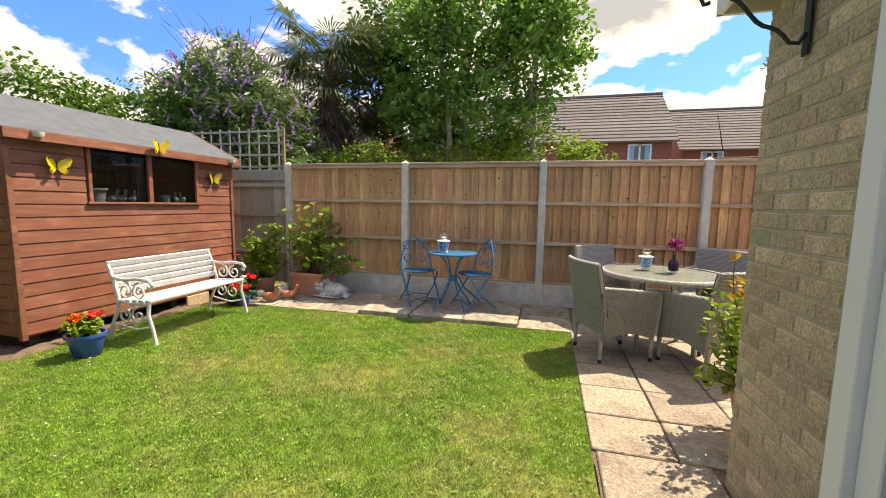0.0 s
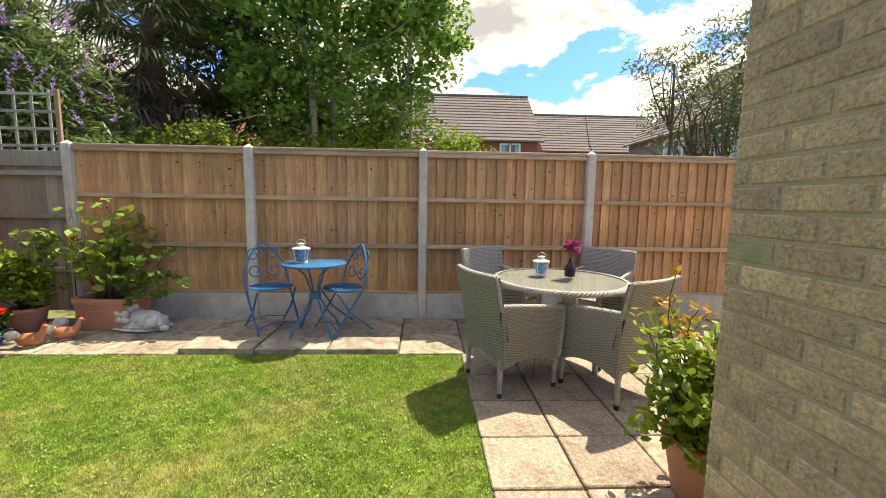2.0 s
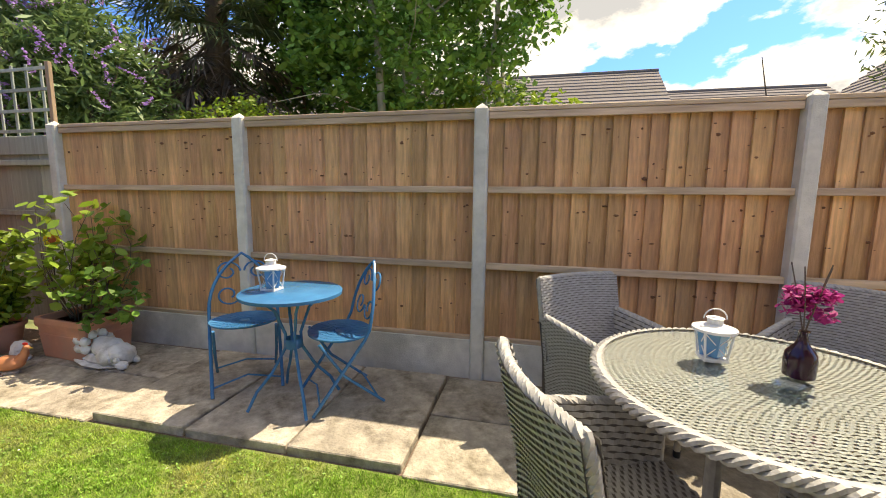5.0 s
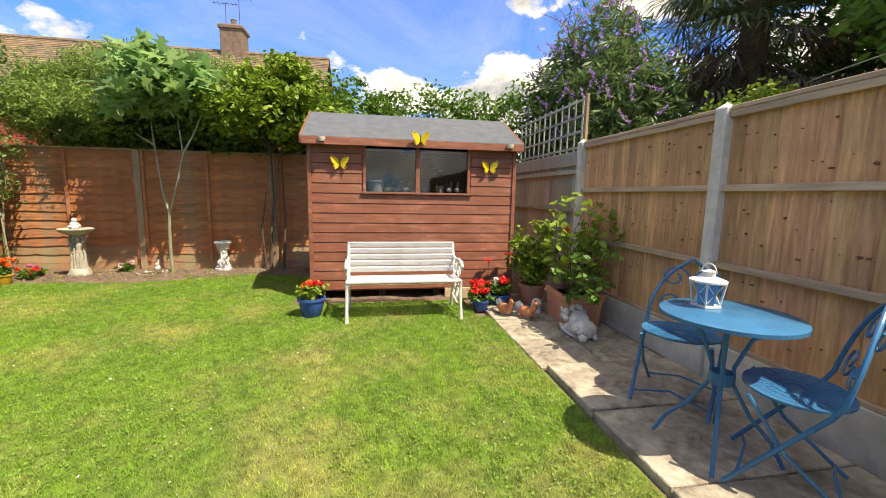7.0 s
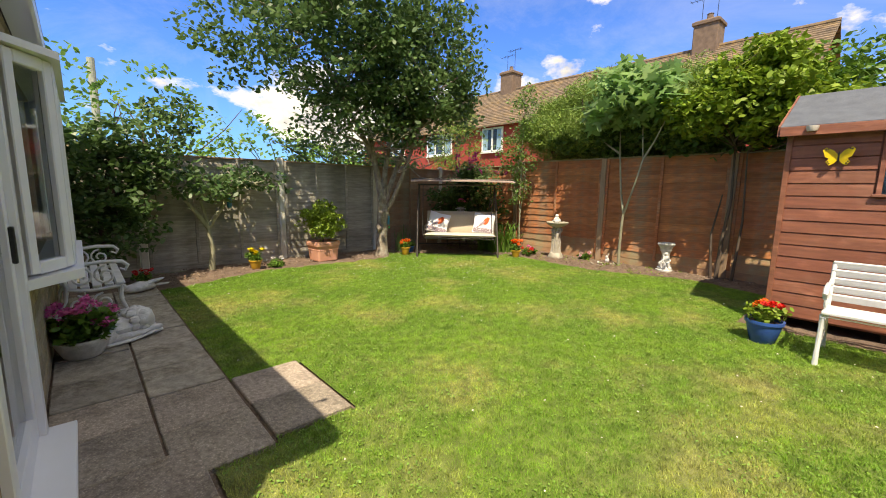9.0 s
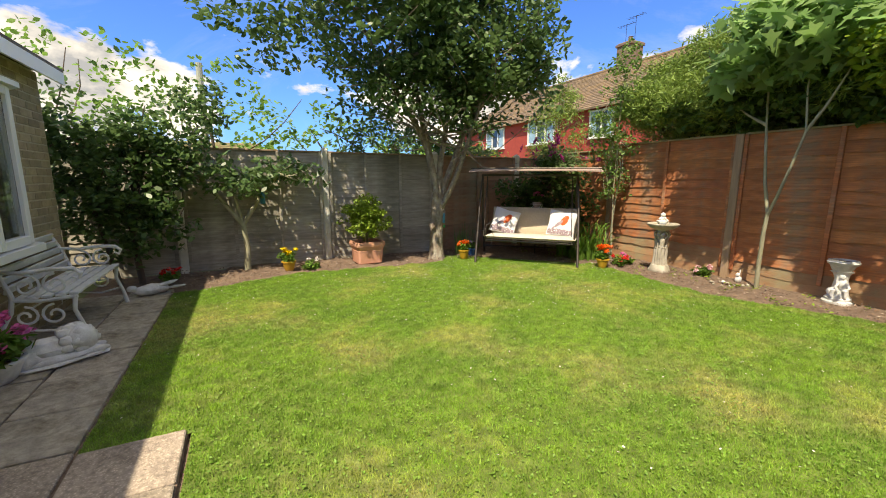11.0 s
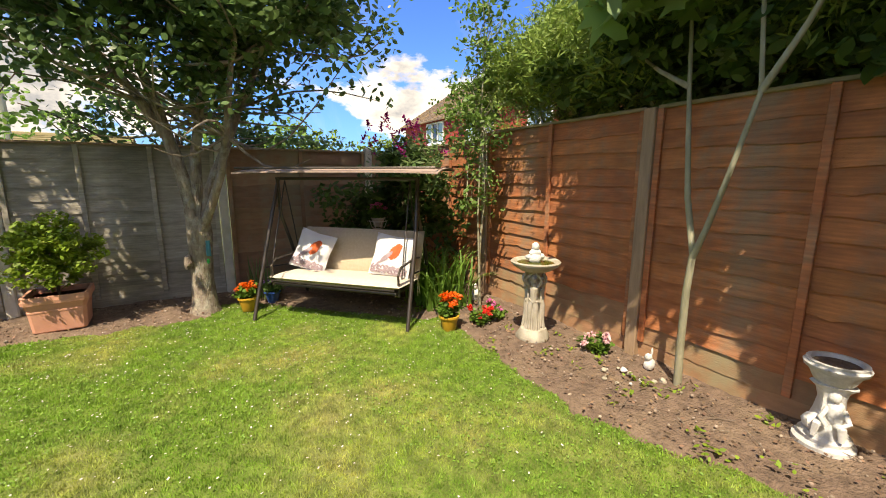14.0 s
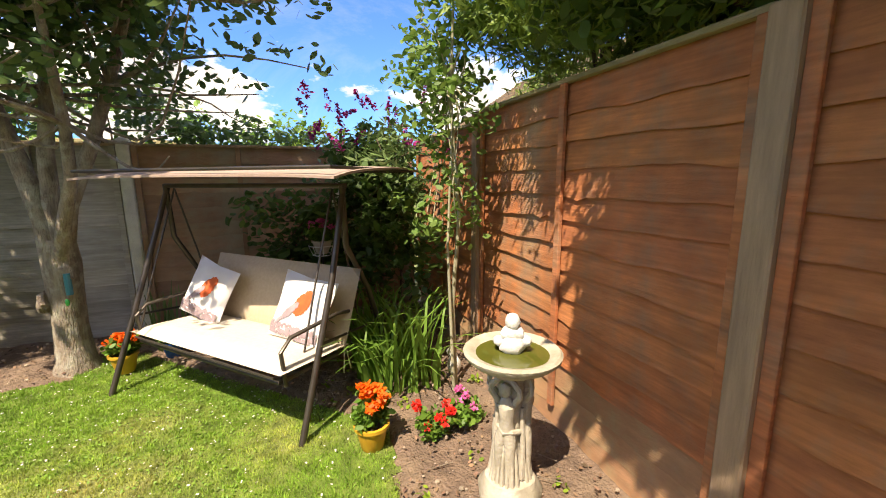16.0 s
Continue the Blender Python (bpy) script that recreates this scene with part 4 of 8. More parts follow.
def house():
    T = 0.28
    x = X_E + 0.002
    core = MB()

    def wall(y0, y1, z0, z1):
        core.box((x + T / 2, (y0 + y1) / 2, (z0 + z1) / 2), (T, abs(y1 - y0), z1 - z0))
    wall(HC_Y - 0.008, D0, 0, 2.34)
    wall(D1, W0, 0, 2.34)
    wall(W1, -8.45, 0, 2.34)
    wall(W0, W1, 0, WZ0)
    wall(W0, W1, WZ1, 2.34)
    wall(D0, D1, 2.08, 2.34)
    core.box(((X_E + 10) / 2 + 0.15, HC_Y - 0.008 - T / 2, 1.17), (10 - X_E - 0.3, T, 2.34))
    core.box((10, (HC_Y - 8.45) / 2, 1.17), (T, 8.45 + HC_Y, 2.34))
    core.box(((X_E + 10) / 2 + 0.15, -8.45 + T / 2, 1.17), (10 - X_E - 0.3 - T, T - 0.01, 2.34))
    w = part("wall_west", core, M_MORTAR, kind="structure", label="buff brick wall of the house")
    rects = [(D0, HC_Y, 0, 2.33), (W0, D1, 0, 2.33), (-8.45, W1, 0, 2.33), (W1, W0, 0, WZ0 - 0.03), (W1, W0, WZ1, 2.33), (D1, D0, 2.1, 2.33)]
    # the numbers u run along y
    rr = [(min(a, b), max(a, b), c, d) for a, b, c, d in rects]
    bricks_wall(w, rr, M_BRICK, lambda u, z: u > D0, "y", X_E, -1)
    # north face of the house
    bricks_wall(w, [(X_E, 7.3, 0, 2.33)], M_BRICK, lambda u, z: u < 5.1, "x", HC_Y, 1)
    # floor and ceiling inside, so that the glass shows a room
    fl = MB().box(((X_E + 10) / 2 + 0.2, (HC_Y - 8.45) / 2, 0.06), (4.6, 4.4, 0.04))
    part("floor", fl, mat("pale carpet", (0.45, 0.42, 0.38), rough=0.95), kind="structure")
    part("ceiling", MB().box(((X_E + 10) / 2 + 0.2, (HC_Y - 8.45) / 2, 2.38), (5.4, 5.0, 0.04)), mat("ceiling white", (0.8, 0.8, 0.8), rough=0.9), kind="structure")
    # roof with soffit and gutter
    rf = MB()
    ex0, ex1, ey0, ey1 = X_E - 0.16, 10.2, HC_Y + 0.16, -8.62
    zc, zr = 2.42, 3.6
    mx, my = (ex0 + ex1) / 2, (ey0 + ey1) / 2
    rf.add([(ex0, ey1, zc), (ex1, ey1, zc), (ex1, ey0, zc), (ex0, ey0, zc), (mx, my - 0.4, zr), (mx, my + 0.4, zr),
            (ex0, ey1, zc - 0.03), (ex1, ey1, zc - 0.03), (ex1, ey0, zc - 0.03), (ex0, ey0, zc - 0.03)],
           [(0, 1, 4), (1, 2, 5, 4), (2, 3, 5), (3, 0, 4, 5), (9, 8, 7, 6), (0, 6, 7, 1), (1, 7, 8, 2), (2, 8, 9, 3), (3, 9, 6, 0)])
    part("roof", rf, M_ROOF_A, kind="structure", label="low tiled house roof")
    fa = MB()
    fa.box((ex0 + 0.01, my, 2.33), (0.02, abs(ey1 - ey0), 0.12))
    fa.box((mx, ey0 - 0.01, 2.33), (ex1 - ex0, 0.02, 0.12))
    fa.box(((ex0 + X_E) / 2 + 0.01, my, 2.353), (0.13, abs(ey1 - ey0) - 0.3, 0.012))
    part("trim", fa, M_UPVC, kind="structure", label="white fascia board under the roof")


def door():
    d = thing("door_1", "white plastic glazed patio door, closed, with a projecting sill", "door", (X_E, 0, 0), kind="structure")
    def bx(name, y0, y1, z0, z1, x0, x1, m=M_UPVC, **k):
        part(name, MB().box(((x0 + x1) / 2, (y0 + y1) / 2, (z0 + z1) / 2), (abs(x1 - x0), abs(y1 - y0), z1 - z0), bev=0.004), m, d, **k)
    bx("frame", D0, D0 - 0.085, 0.06, 2.08, -0.03, 0.07)
    bx("frame", D1 + 0.085, D1, 0.06, 2.08, -0.03, 0.07)
    bx("frame", D0 - 0.085, D1 + 0.085, 2.0, 2.08, -0.03, 0.07)
    bx("sill", D0, D1, 0.02, 0.06, -0.14, 0.07)
    ym = (D0 + D1) / 2
    for a, b in ((D0 - 0.088, D1 + 0.088),):
        bx("stile", a, a - 0.085, 0.065, 1.995, 0.0, 0.055)
        bx("stile", b + 0.085, b, 0.065, 1.995, 0.0, 0.055)
        bx("rail", a - 0.085, b + 0.085, 0.065, 0.20, 0.0, 0.055)
        bx("rail", a - 0.085, b + 0.085, 1.90, 1.995, 0.0, 0.055)
        g = MB().box((0.03, (a + b) / 2, 1.05), (0.008, abs(a - b) - 0.17, 1.70))
        part("pane", g, M_GLASS, d).visible_shadow = False
    bx("door_handle", D1 + 0.12, D1 + 0.15, 0.95, 1.12, -0.02, 0.0, M_BLACK, label="dark door handle")


def window():
    """Projecting bay window with three lights and a white sill."""
    w = thing("window_1", "white plastic bay window projecting from the brick wall", "window", (X_E, 0, 0), kind="structure")
    P = 0.17
    pts = [(0.0, W0 - 0.10), (-P, W0 - 0.36), (-P, W1 + 0.36), (0.0, W1 + 0.10)]
    for (xa, ya), (xb, yb), nl in ((pts[0], pts[1], 1), (pts[1], pts[2], 3), (pts[2], pts[3], 1)):
        L = math.hypot(xb - xa, yb - ya)
        an = math.atan2(yb - ya, xb - xa)
        for i in range(nl):
            l0, l1 = L * i / nl, L * (i + 1) / nl
            M = Matrix.Translation((xa, ya, 0)) @ Matrix.Rotation(an, 4, "Z")
            fm = MB()
            for c, s in (((l0 + 0.03, 0, 1.41), (0.06, 0.07, 1.18)), ((l1 - 0.03, 0, 1.41), (0.06, 0.07, 1.18)),
                         (((l0 + l1) / 2, 0, 0.85), (l1 - l0 - 0.12, 0.07, 0.07)), (((l0 + l1) / 2, 0, 1.97), (l1 - l0 - 0.12, 0.07, 0.07))):
                fm.box(None, s, m=M @ Matrix.Translation(c), bev=0.006)
            fr = part("window_frame", fm, M_UPVC, w)
            gm_ = MB().box(None, (l1 - l0 - 0.12, 0.008, 1.06), m=M @ Matrix.Translation(((l0 + l1) / 2, 0, 1.41)))
            part("pane", gm_, M_GLASS, w).visible_shadow = False
    sl = MB()
    q = 0.07
    zz = (0.75, 0.805)
    o = [(0.0, W0 + 0.0), (-P - q, W0 - 0.28), (-P - q, W1 + 0.28), (0.0, W1)]
    P8 = [(a, b, z) for z in zz for a, b in o]
    sl.add(P8, [(0, 1, 2, 3), (7, 6, 5, 4), (0, 4, 5, 1), (1, 5, 6, 2), (2, 6, 7, 3), (3, 7, 4, 0)])
    part("window_sill", sl, M_UPVC, w, "white window sill")
    tp = MB()
    P8 = [(a, b, z) for z in (2.01, 2.05) for a, b in o]
    tp.add(P8, [(0, 1, 2, 3), (7, 6, 5, 4), (0, 4, 5, 1), (1, 5, 6, 2), (2, 6, 7, 3), (3, 7, 4, 0)])
    part("canopy", tp, M_UPVC, w)


def bracket():
    b = thing("hanging_basket_bracket", "black twisted wrought iron basket bracket on the brick wall", "bracket", (X_E - 0.008, -3.73, 0))
    part("plate", MB().box((-0.006, 0, 2.05), (0.01, 0.035, 0.26), bev=0.002), M_BLACK, b)
    part("arm", MB().tube([(-0.01, 0, 2.16), (-0.30, 0, 2.165), (-0.34, 0, 2.17), (-0.36, 0, 2.15), (-0.35, 0, 2.13), (-0.33, 0, 2.135)], 0.008, 8), M_BLACK, b, smooth=True)
    pts = [(-0.01 - 0.02 * math.sin(t * 3), 0.003 * math.sin(t * 40), 1.97 + 0.0 * t) for t in (0,)]
    sw = [(-0.012, 0, 2.0), (-0.03, 0, 1.965), (-0.06, 0, 1.97)] + [(-0.06 - 0.20 * t, 0.0, 1.97 + 0.17 * t + 0.012 * math.sin(t * 9)) for t in np.linspace(0.1, 1, 9)]
    part("brace", MB().tube(sw, 0.008, 6), M_BLACK, b, smooth=True)


paving()
fences()
house()
door()
window()
bracket()


# ---- the shed ----
SX0, SX1, SY0, SY1 = -1.98, -0.51, -3.15, -0.64


def shed():
    s = thing("shed", "red brown painted timber garden shed with a grey felt roof", "shed")
    zb, ze, zr, xr = 0.14, 1.90, 2.36, -1.25
    # shell with the window opening
    wy0, wy1, wz0, wz1 = -2.51, -1.24, 1.33, 1.87
    sh = MB()
    t = 0.02
    for a, b, c, d in ((SY0, wy0, zb, ze), (wy1, SY1, zb, ze), (wy0, wy1, zb, wz0), (wy0, wy1, wz1, ze)):
        sh.box((SX1 - t / 2 - 0.012, (a + b) / 2, (c + d) / 2), (t, b - a, d - c))
    sh.box((SX0 + t / 2, (SY0 + SY1) / 2, (zb + ze) / 2), (t, SY1 - SY0, ze - zb))
    for y in (SY0 + 0.022, SY1 - 0.022):
        P = [(SX0 + t, zb), (SX1 - 0.032, zb), (SX1 - 0.032, ze), (xr, zr - 0.04), (SX0 + t, ze)]
        sh.add([(a, y - t / 2, b) for a, b in P] + [(a, y + t / 2, b) for a, b in P],
               [(0, 1, 2, 3, 4), (9, 8, 7, 6, 5)] + [(i, i + 5, (i + 1) % 5 + 5, (i + 1) % 5) for i in range(5)])
    sh.box(((SX0 + SX1) / 2, (SY0 + SY1) / 2, zb - 0.01), (SX1 - SX0 - 0.04, SY1 - SY0 - 0.06, 0.03))
    part("wall", sh, M_SHED, s)
    for y in (SY0 + 0.12, -2.3, -1.6, SY1 - 0.12):
        part("bearer", MB().box(((SX0 + SX1) / 2 - 0.02, y, 0.065), (SX1 - SX0 - 0.08, 0.09, 0.13)), M_DARKIN, s)
    # cladding of the front and of the south end
    ph = 0.117
    nrow = int(math.ceil((ze - zb) / ph))
    for r in range(nrow):
        z0 = zb + r * ph
        h = min(ph, ze - z0)
        segs = [(SY0 + 0.03, SY1 - 0.03)]
        if z0 + h > wz0 + 0.02 and z0 < wz1:
            segs = [(SY0 + 0.03, wy0 - 0.03), (wy1 + 0.03, SY1 - 0.03)]
        for a, b in segs:
            mb = MB()
            P = [(SX1 - 0.012, z0), (SX1 + 0.010, z0), (SX1 + 0.004, z0 + h - 0.014), (SX1 - 0.006, z0 + h), (SX1 - 0.012, z0 + h)]
            mb.add([(p, a, q) for p, q in P] + [(p, b, q) for p, q in P], [(4, 3, 2, 1, 0), (5, 6, 7, 8, 9)] + [(i, (i + 1) % 5, (i + 1) % 5 + 5, i + 5) for i in range(5)])
            part("board", mb, M_SHED, s)
    for r in range(int((zr - zb) / ph)):
        z0 = zb + r * ph
        h = ph
        x0, x1 = SX0 + 0.0, SX1 - 0.03
        if z0 + h > ze:
            q = (z0 + h - ze) / (zr - ze)
            x1 = x1 + (xr - x1) * q
            x0 = x0 + (xr - x0) * q
        if x1 - x0 < 0.1:
            continue
        mb = MB()
        P = [(SY0 + 0.012, z0), (SY0 - 0.010, z0), (SY0 - 0.004, z0 + h - 0.014), (SY0 + 0.006, z0 + h), (SY0 + 0.012, z0 + h)]
        mb.add([(x0, p, q) for p, q in P] + [(x1, p, q) for p, q in P], [(0, 1, 2, 3, 4), (9, 8, 7, 6, 5)] + [(i, i + 5, (i + 1) % 5 + 5, (i + 1) % 5) for i in range(5)])
        part("board", mb, M_SHED, s)
    for y in (SY0 + 0.01, SY1 - 0.01):
        part("corner_trim", MB().box((SX1 + 0.002, y, (zb + ze) / 2 - 0.02), (0.05, 0.045, ze - zb + 0.04), bev=0.004), M_SHED, s)
    # window
    win = thing("window", "", "")
    win.parent = s
    for c, d in ((wy0, 0.035), ((wy0 + wy1) / 2, 0.05), (wy1, 0.035)):
        part("frame", MB().box((SX1 + 0.006, c, (wz0 + wz1) / 2), (0.04, d, wz1 - wz0 + 0.04), bev=0.003), M_SHED, win)
    part("sill", MB().box((SX1 + 0.012, (wy0 + wy1) / 2, wz0 - 0.012), (0.05, wy1 - wy0 + 0.08, 0.024), bev=0.003), M_SHED, win)
    for a, b in ((wy0 + 0.018, (wy0 + wy1) / 2 - 0.026), ((wy0 + wy1) / 2 + 0.026, wy1 - 0.018)):
        part("pane", MB().box((SX1 - 0.006, (a + b) / 2, (wz0 + wz1) / 2), (0.004, b - a, wz1 - wz0)), M_DIMGLASS, win).visible_shadow = False
    # roof
    oy0, oy1 = SY0 - 0.06, SY1 + 0.05
    ef, eb = (SX1 + 0.11, ze + 0.045), (SX0 - 0.08, ze + 0.03)
    rf = MB()
    t = 0.02
    P = [ef, (xr, zr), eb, (eb[0], eb[1] - t), (xr, zr - t - 0.01), (ef[0], ef[1] - t)]
    rf.add([(a, oy0, b) for a, b in P] + [(a, oy1, b) for a, b in P],
           [(0, 1, 4, 5), (1, 2, 3, 4), (6, 11, 10, 7), (7, 10, 9, 8)] + [(i, i + 6, (i + 1) % 6 + 6, (i + 1) % 6) for i in range(6)])
    part("roof", rf, M_FELT, s, "dark grey mineral felt roof")
    part("fascia", MB().box((ef[0] + 0.010, (oy0 + oy1) / 2, ef[1] - 0.05), (0.018, oy1 - oy0, 0.085), bev=0.003), M_SHED, s)
    for y in (oy0 - 0.01, oy1 + 0.01):
        bb = MB()
        Q = [(ef[0], ef[1] + 0.005), (xr, zr + 0.005), (eb[0], eb[1] + 0.005), (eb[0], eb[1] - 0.08), (xr, zr - 0.08), (ef[0], ef[1] - 0.09)]
        bb.add([(a, y - 0.009, b) for a, b in Q] + [(a, y + 0.009, b) for a, b in Q],
               [(0, 1, 4, 5), (1, 2, 3, 4), (6, 11, 10, 7), (7, 10, 9, 8)] + [(i, i + 6, (i + 1) % 6 + 6, (i + 1) % 6) for i in range(6)])
        part("bargeboard", bb, M_SHED, s)
    # added dark board behind the shelf, its colour stands for the interior's shade
    part("shade_board", MB().box((SX1 - 0.42, (wy0 + wy1) / 2, 1.30), (0.02, 2.3, 1.1)), M_DARKIN, s, "added dark board standing in for the unlit inside of the shed")
    # inner shelf
    part("shelf", MB().box((SX1 - 0.15, (wy0 + wy1) / 2, wz0 - 0.03), (0.2, wy1 - wy0, 0.02)), M_DARKIN, s)


shed()

# ---- furniture ----
def arc(c, r, a0, a1, n=10, plane="xz", off=0.0):
    out = []
    for i in range(n + 1):
        a = radians(a0 + (a1 - a0) * i / n)
        u, v = c[0] + r * math.cos(a), c[1] + r * math.sin(a)
        out.append((u, off, v) if plane == "xz" else ((off, u, v) if plane == "yz" else (u, v, off)))
    return out


def spiral(c, r0, a0, turns, off, plane="xz", n=16, shrink=0.25):
    out = []
    for i in range(n + 1):
        t = i / n
        a = radians(a0) + turns * 2 * math.pi * t
        r = r0 * (1 - (1 - shrink) * t)
        u, v = c[0] + r * math.cos(a), c[1] + r * math.sin(a)
        out.append((u, off, v) if plane == "xz" else (off, u, v))
    return out


def bench(loc, rz, label):
    """Local x is forward (the side one sits from), y along the seat."""
    b = thing("garden_bench", label, "bench", loc, rz, group="white garden benches")
    W = 1.18
    for sy in (-1, 1):
        y = sy * W / 2
        leg = MB()
        leg.tube([(0.26, y, 0.0), (0.24, y, 0.12), (0.19, y, 0.28), (0.205, y, 0.40)], [0.020, 0.016, 0.016, 0.018], 8)
        leg.tube([(-0.30, y, 0.0), (-0.26, y, 0.15), (-0.18, y, 0.30), (-0.16, y, 0.42), (-0.21, y, 0.60), (-0.28, y, 0.76)], [0.020, 0.016, 0.016, 0.018, 0.016, 0.016], 8)
        leg.tube([(0.22, y, 0.39), (0.0, y, 0.375), (-0.17, y, 0.40)], 0.016, 8)
        leg.tube([(-0.22, y, 0.62), (-0.08, y, 0.60), (0.08, y, 0.62), (0.22, y, 0.61), (0.26, y, 0.57), (0.24, y, 0.53), (0.20, y, 0.55)], [0.014, 0.017, 0.017, 0.018, 0.017, 0.013, 0.010], 8)
        end = part("end_frame", leg, M_WHITE, b, smooth=True)
        scr = MB()
        scr.tube(spiral((0.10, 0.50), 0.085, 90, 1.4, y), 0.010, 6)
        scr.tube(spiral((-0.07, 0.50), 0.085, 90, -1.4, y), 0.010, 6)
        scr.tube(spiral((0.07, 0.26), 0.085, 90, 1.3, y), 0.010, 6)
        scr.tube(spiral((-0.10, 0.26), 0.08, 90, -1.3, y), 0.010, 6)
        scr.tube([(0.22, y, 0.17), (0.05, y, 0.13), (-0.1, y, 0.15), (-0.25, y, 0.18)], 0.010, 6)
        part("scrollwork", scr, M_WHITE, end, smooth=True)
    sm_ = mesh_of("seat_slat", MB().box((0, 0, 0), (0.062, W + 0.02, 0.022), bev=0.004), M_WHITE)
    for i in range(5):
        o = new("seat_slat", sm_)
        o.parent = b
        o.location = (0.20 - i * 0.082, 0, 0.415 - 0.004 * i)
    for i in range(5):
        o = new("back_slat", sm_)
        o.parent = b
        t = i / 4
        o.location = (-0.185 - 0.085 * t, 0, 0.475 + 0.265 * t)
        o.rotation_euler = (0, radians(-72), 0)
    part("stretcher", MB().tube([(-0.05, -W / 2, 0.33), (-0.05, W / 2, 0.33)], 0.007, 6), M_WHITE, b)
    return b


def bistro_table(loc):
    t = thing("bistro_table", "round sky blue painted metal bistro table with curved legs", "table", loc)
    R = 0.30
    top = MB().lathe([(0.0, 0.700), (R - 0.01, 0.700), (R, 0.694), (R, 0.712), (R - 0.006, 0.716), (0.0, 0.716)], n=40, caps=False)
    part("tabletop", top, M_BLUEMET, t, smooth=True)
    for k in range(4):
        a = radians(45 + 90 * k)
        pts = [(0.20, 0.695), (0.10, 0.60), (0.045, 0.45), (0.05, 0.36), (0.13, 0.22), (0.22, 0.12), (0.255, 0.05), (0.275, 0.012)]
        part("leg", MB().tube([(r * math.cos(a), r * math.sin(a), z) for r, z in pts], 0.0095, 8), M_BLUEMET, t, smooth=True)
    part("ring", MB().lathe([(0.052, 0.36), (0.056, 0.37), (0.056, 0.41), (0.052, 0.42)], n=20, caps=False), M_BLUEMET, t, smooth=True)


def bistro_chair(loc, rz, label):
    """Local x is forward."""
    c = thing("bistro_chair", label, "chair", loc, rz, group="bistro chairs")
    seat = MB().lathe([(0.0, 0.440), (0.185, 0.440), (0.195, 0.446), (0.195, 0.456), (0.185, 0.452), (0.0, 0.447)], n=32, caps=False)
    st = part("seat", seat, M_BLUEMET, c, smooth=True)
    rg = MB()
    for r in (0.05, 0.085, 0.12, 0.155):
        rg.tube([(r * math.cos(a), r * math.sin(a), 0.451) for a in np.linspace(0, 2 * math.pi, 33)[:-1]], 0.0022, 4, close=True)
    for k in range(24):
        a = 2 * math.pi * k / 24
        rg.tube([(0.03 * math.cos(a), 0.03 * math.sin(a), 0.450), (0.185 * math.cos(a), 0.185 * math.sin(a), 0.453)], 0.0018, 4)
    part("pressed_pattern", rg, M_BLUEMET, st)
    # hoop of the back, which runs down to the front feet
    hoop = [(0.21, -0.185, 0.01), (0.06, -0.19, 0.22), (-0.10, -0.195, 0.44)]
    hoop += [(-0.13 - 0.10 * i / 8 if i <= 8 else -0.23 + 0.10 * (i - 8) / 8, -0.195 * math.cos(math.pi * i / 16), 0.50 + 0.22 * min(i, 16 - i) / 8 + 0.17 * math.sin(math.pi * i / 16)) for i in range(17)]
    hoop += [(-0.10, 0.195, 0.44), (0.06, 0.19, 0.22), (0.21, 0.185, 0.01)]
    part("back_frame", MB().tube(hoop, 0.010, 8), M_BLUEMET, c, smooth=True)
    for s in (-1, 1):
        part("leg", MB().tube([(0.16, s * 0.165, 0.44), (0.02, s * 0.17, 0.22), (-0.20, s * 0.175, 0.03), (-0.225, s * 0.175, 0.01)], 0.009, 8), M_BLUEMET, c, smooth=True)
    part("stretcher", MB().tube([(-0.18, -0.175, 0.055), (-0.16, 0, 0.10), (-0.18, 0.175, 0.055)], 0.006, 6), M_BLUEMET, c, smooth=True)
    part("stretcher", MB().tube([(0.17, -0.185, 0.06), (0.15, 0, 0.11), (0.17, 0.185, 0.06)], 0.006, 6), M_BLUEMET, c, smooth=True)
    sc = MB()
    for s in (-1, 1):
        for cz, d in ((0.76, 1), (0.60, -1)):
            n = 20
            pts = []
            for i in range(n + 1):
                t = i / n
                a = radians(0 if s < 0 else 180) * 1.0 + s * d * -1 * t * 2 * math.pi * 1.15
                r = 0.075 * (1 - 0.65 * t)
                y, z = s * 0.085 + r * math.cos(a), cz + r * math.sin(a)
                pts.append((-0.12 - (z - 0.45) * 0.30, y, z))
            sc.tube(pts, 0.006, 6)
    part("scrollwork", sc, M_BLUEMET, c, smooth=True)
    c.scale = (1, 1.12, 0.98)


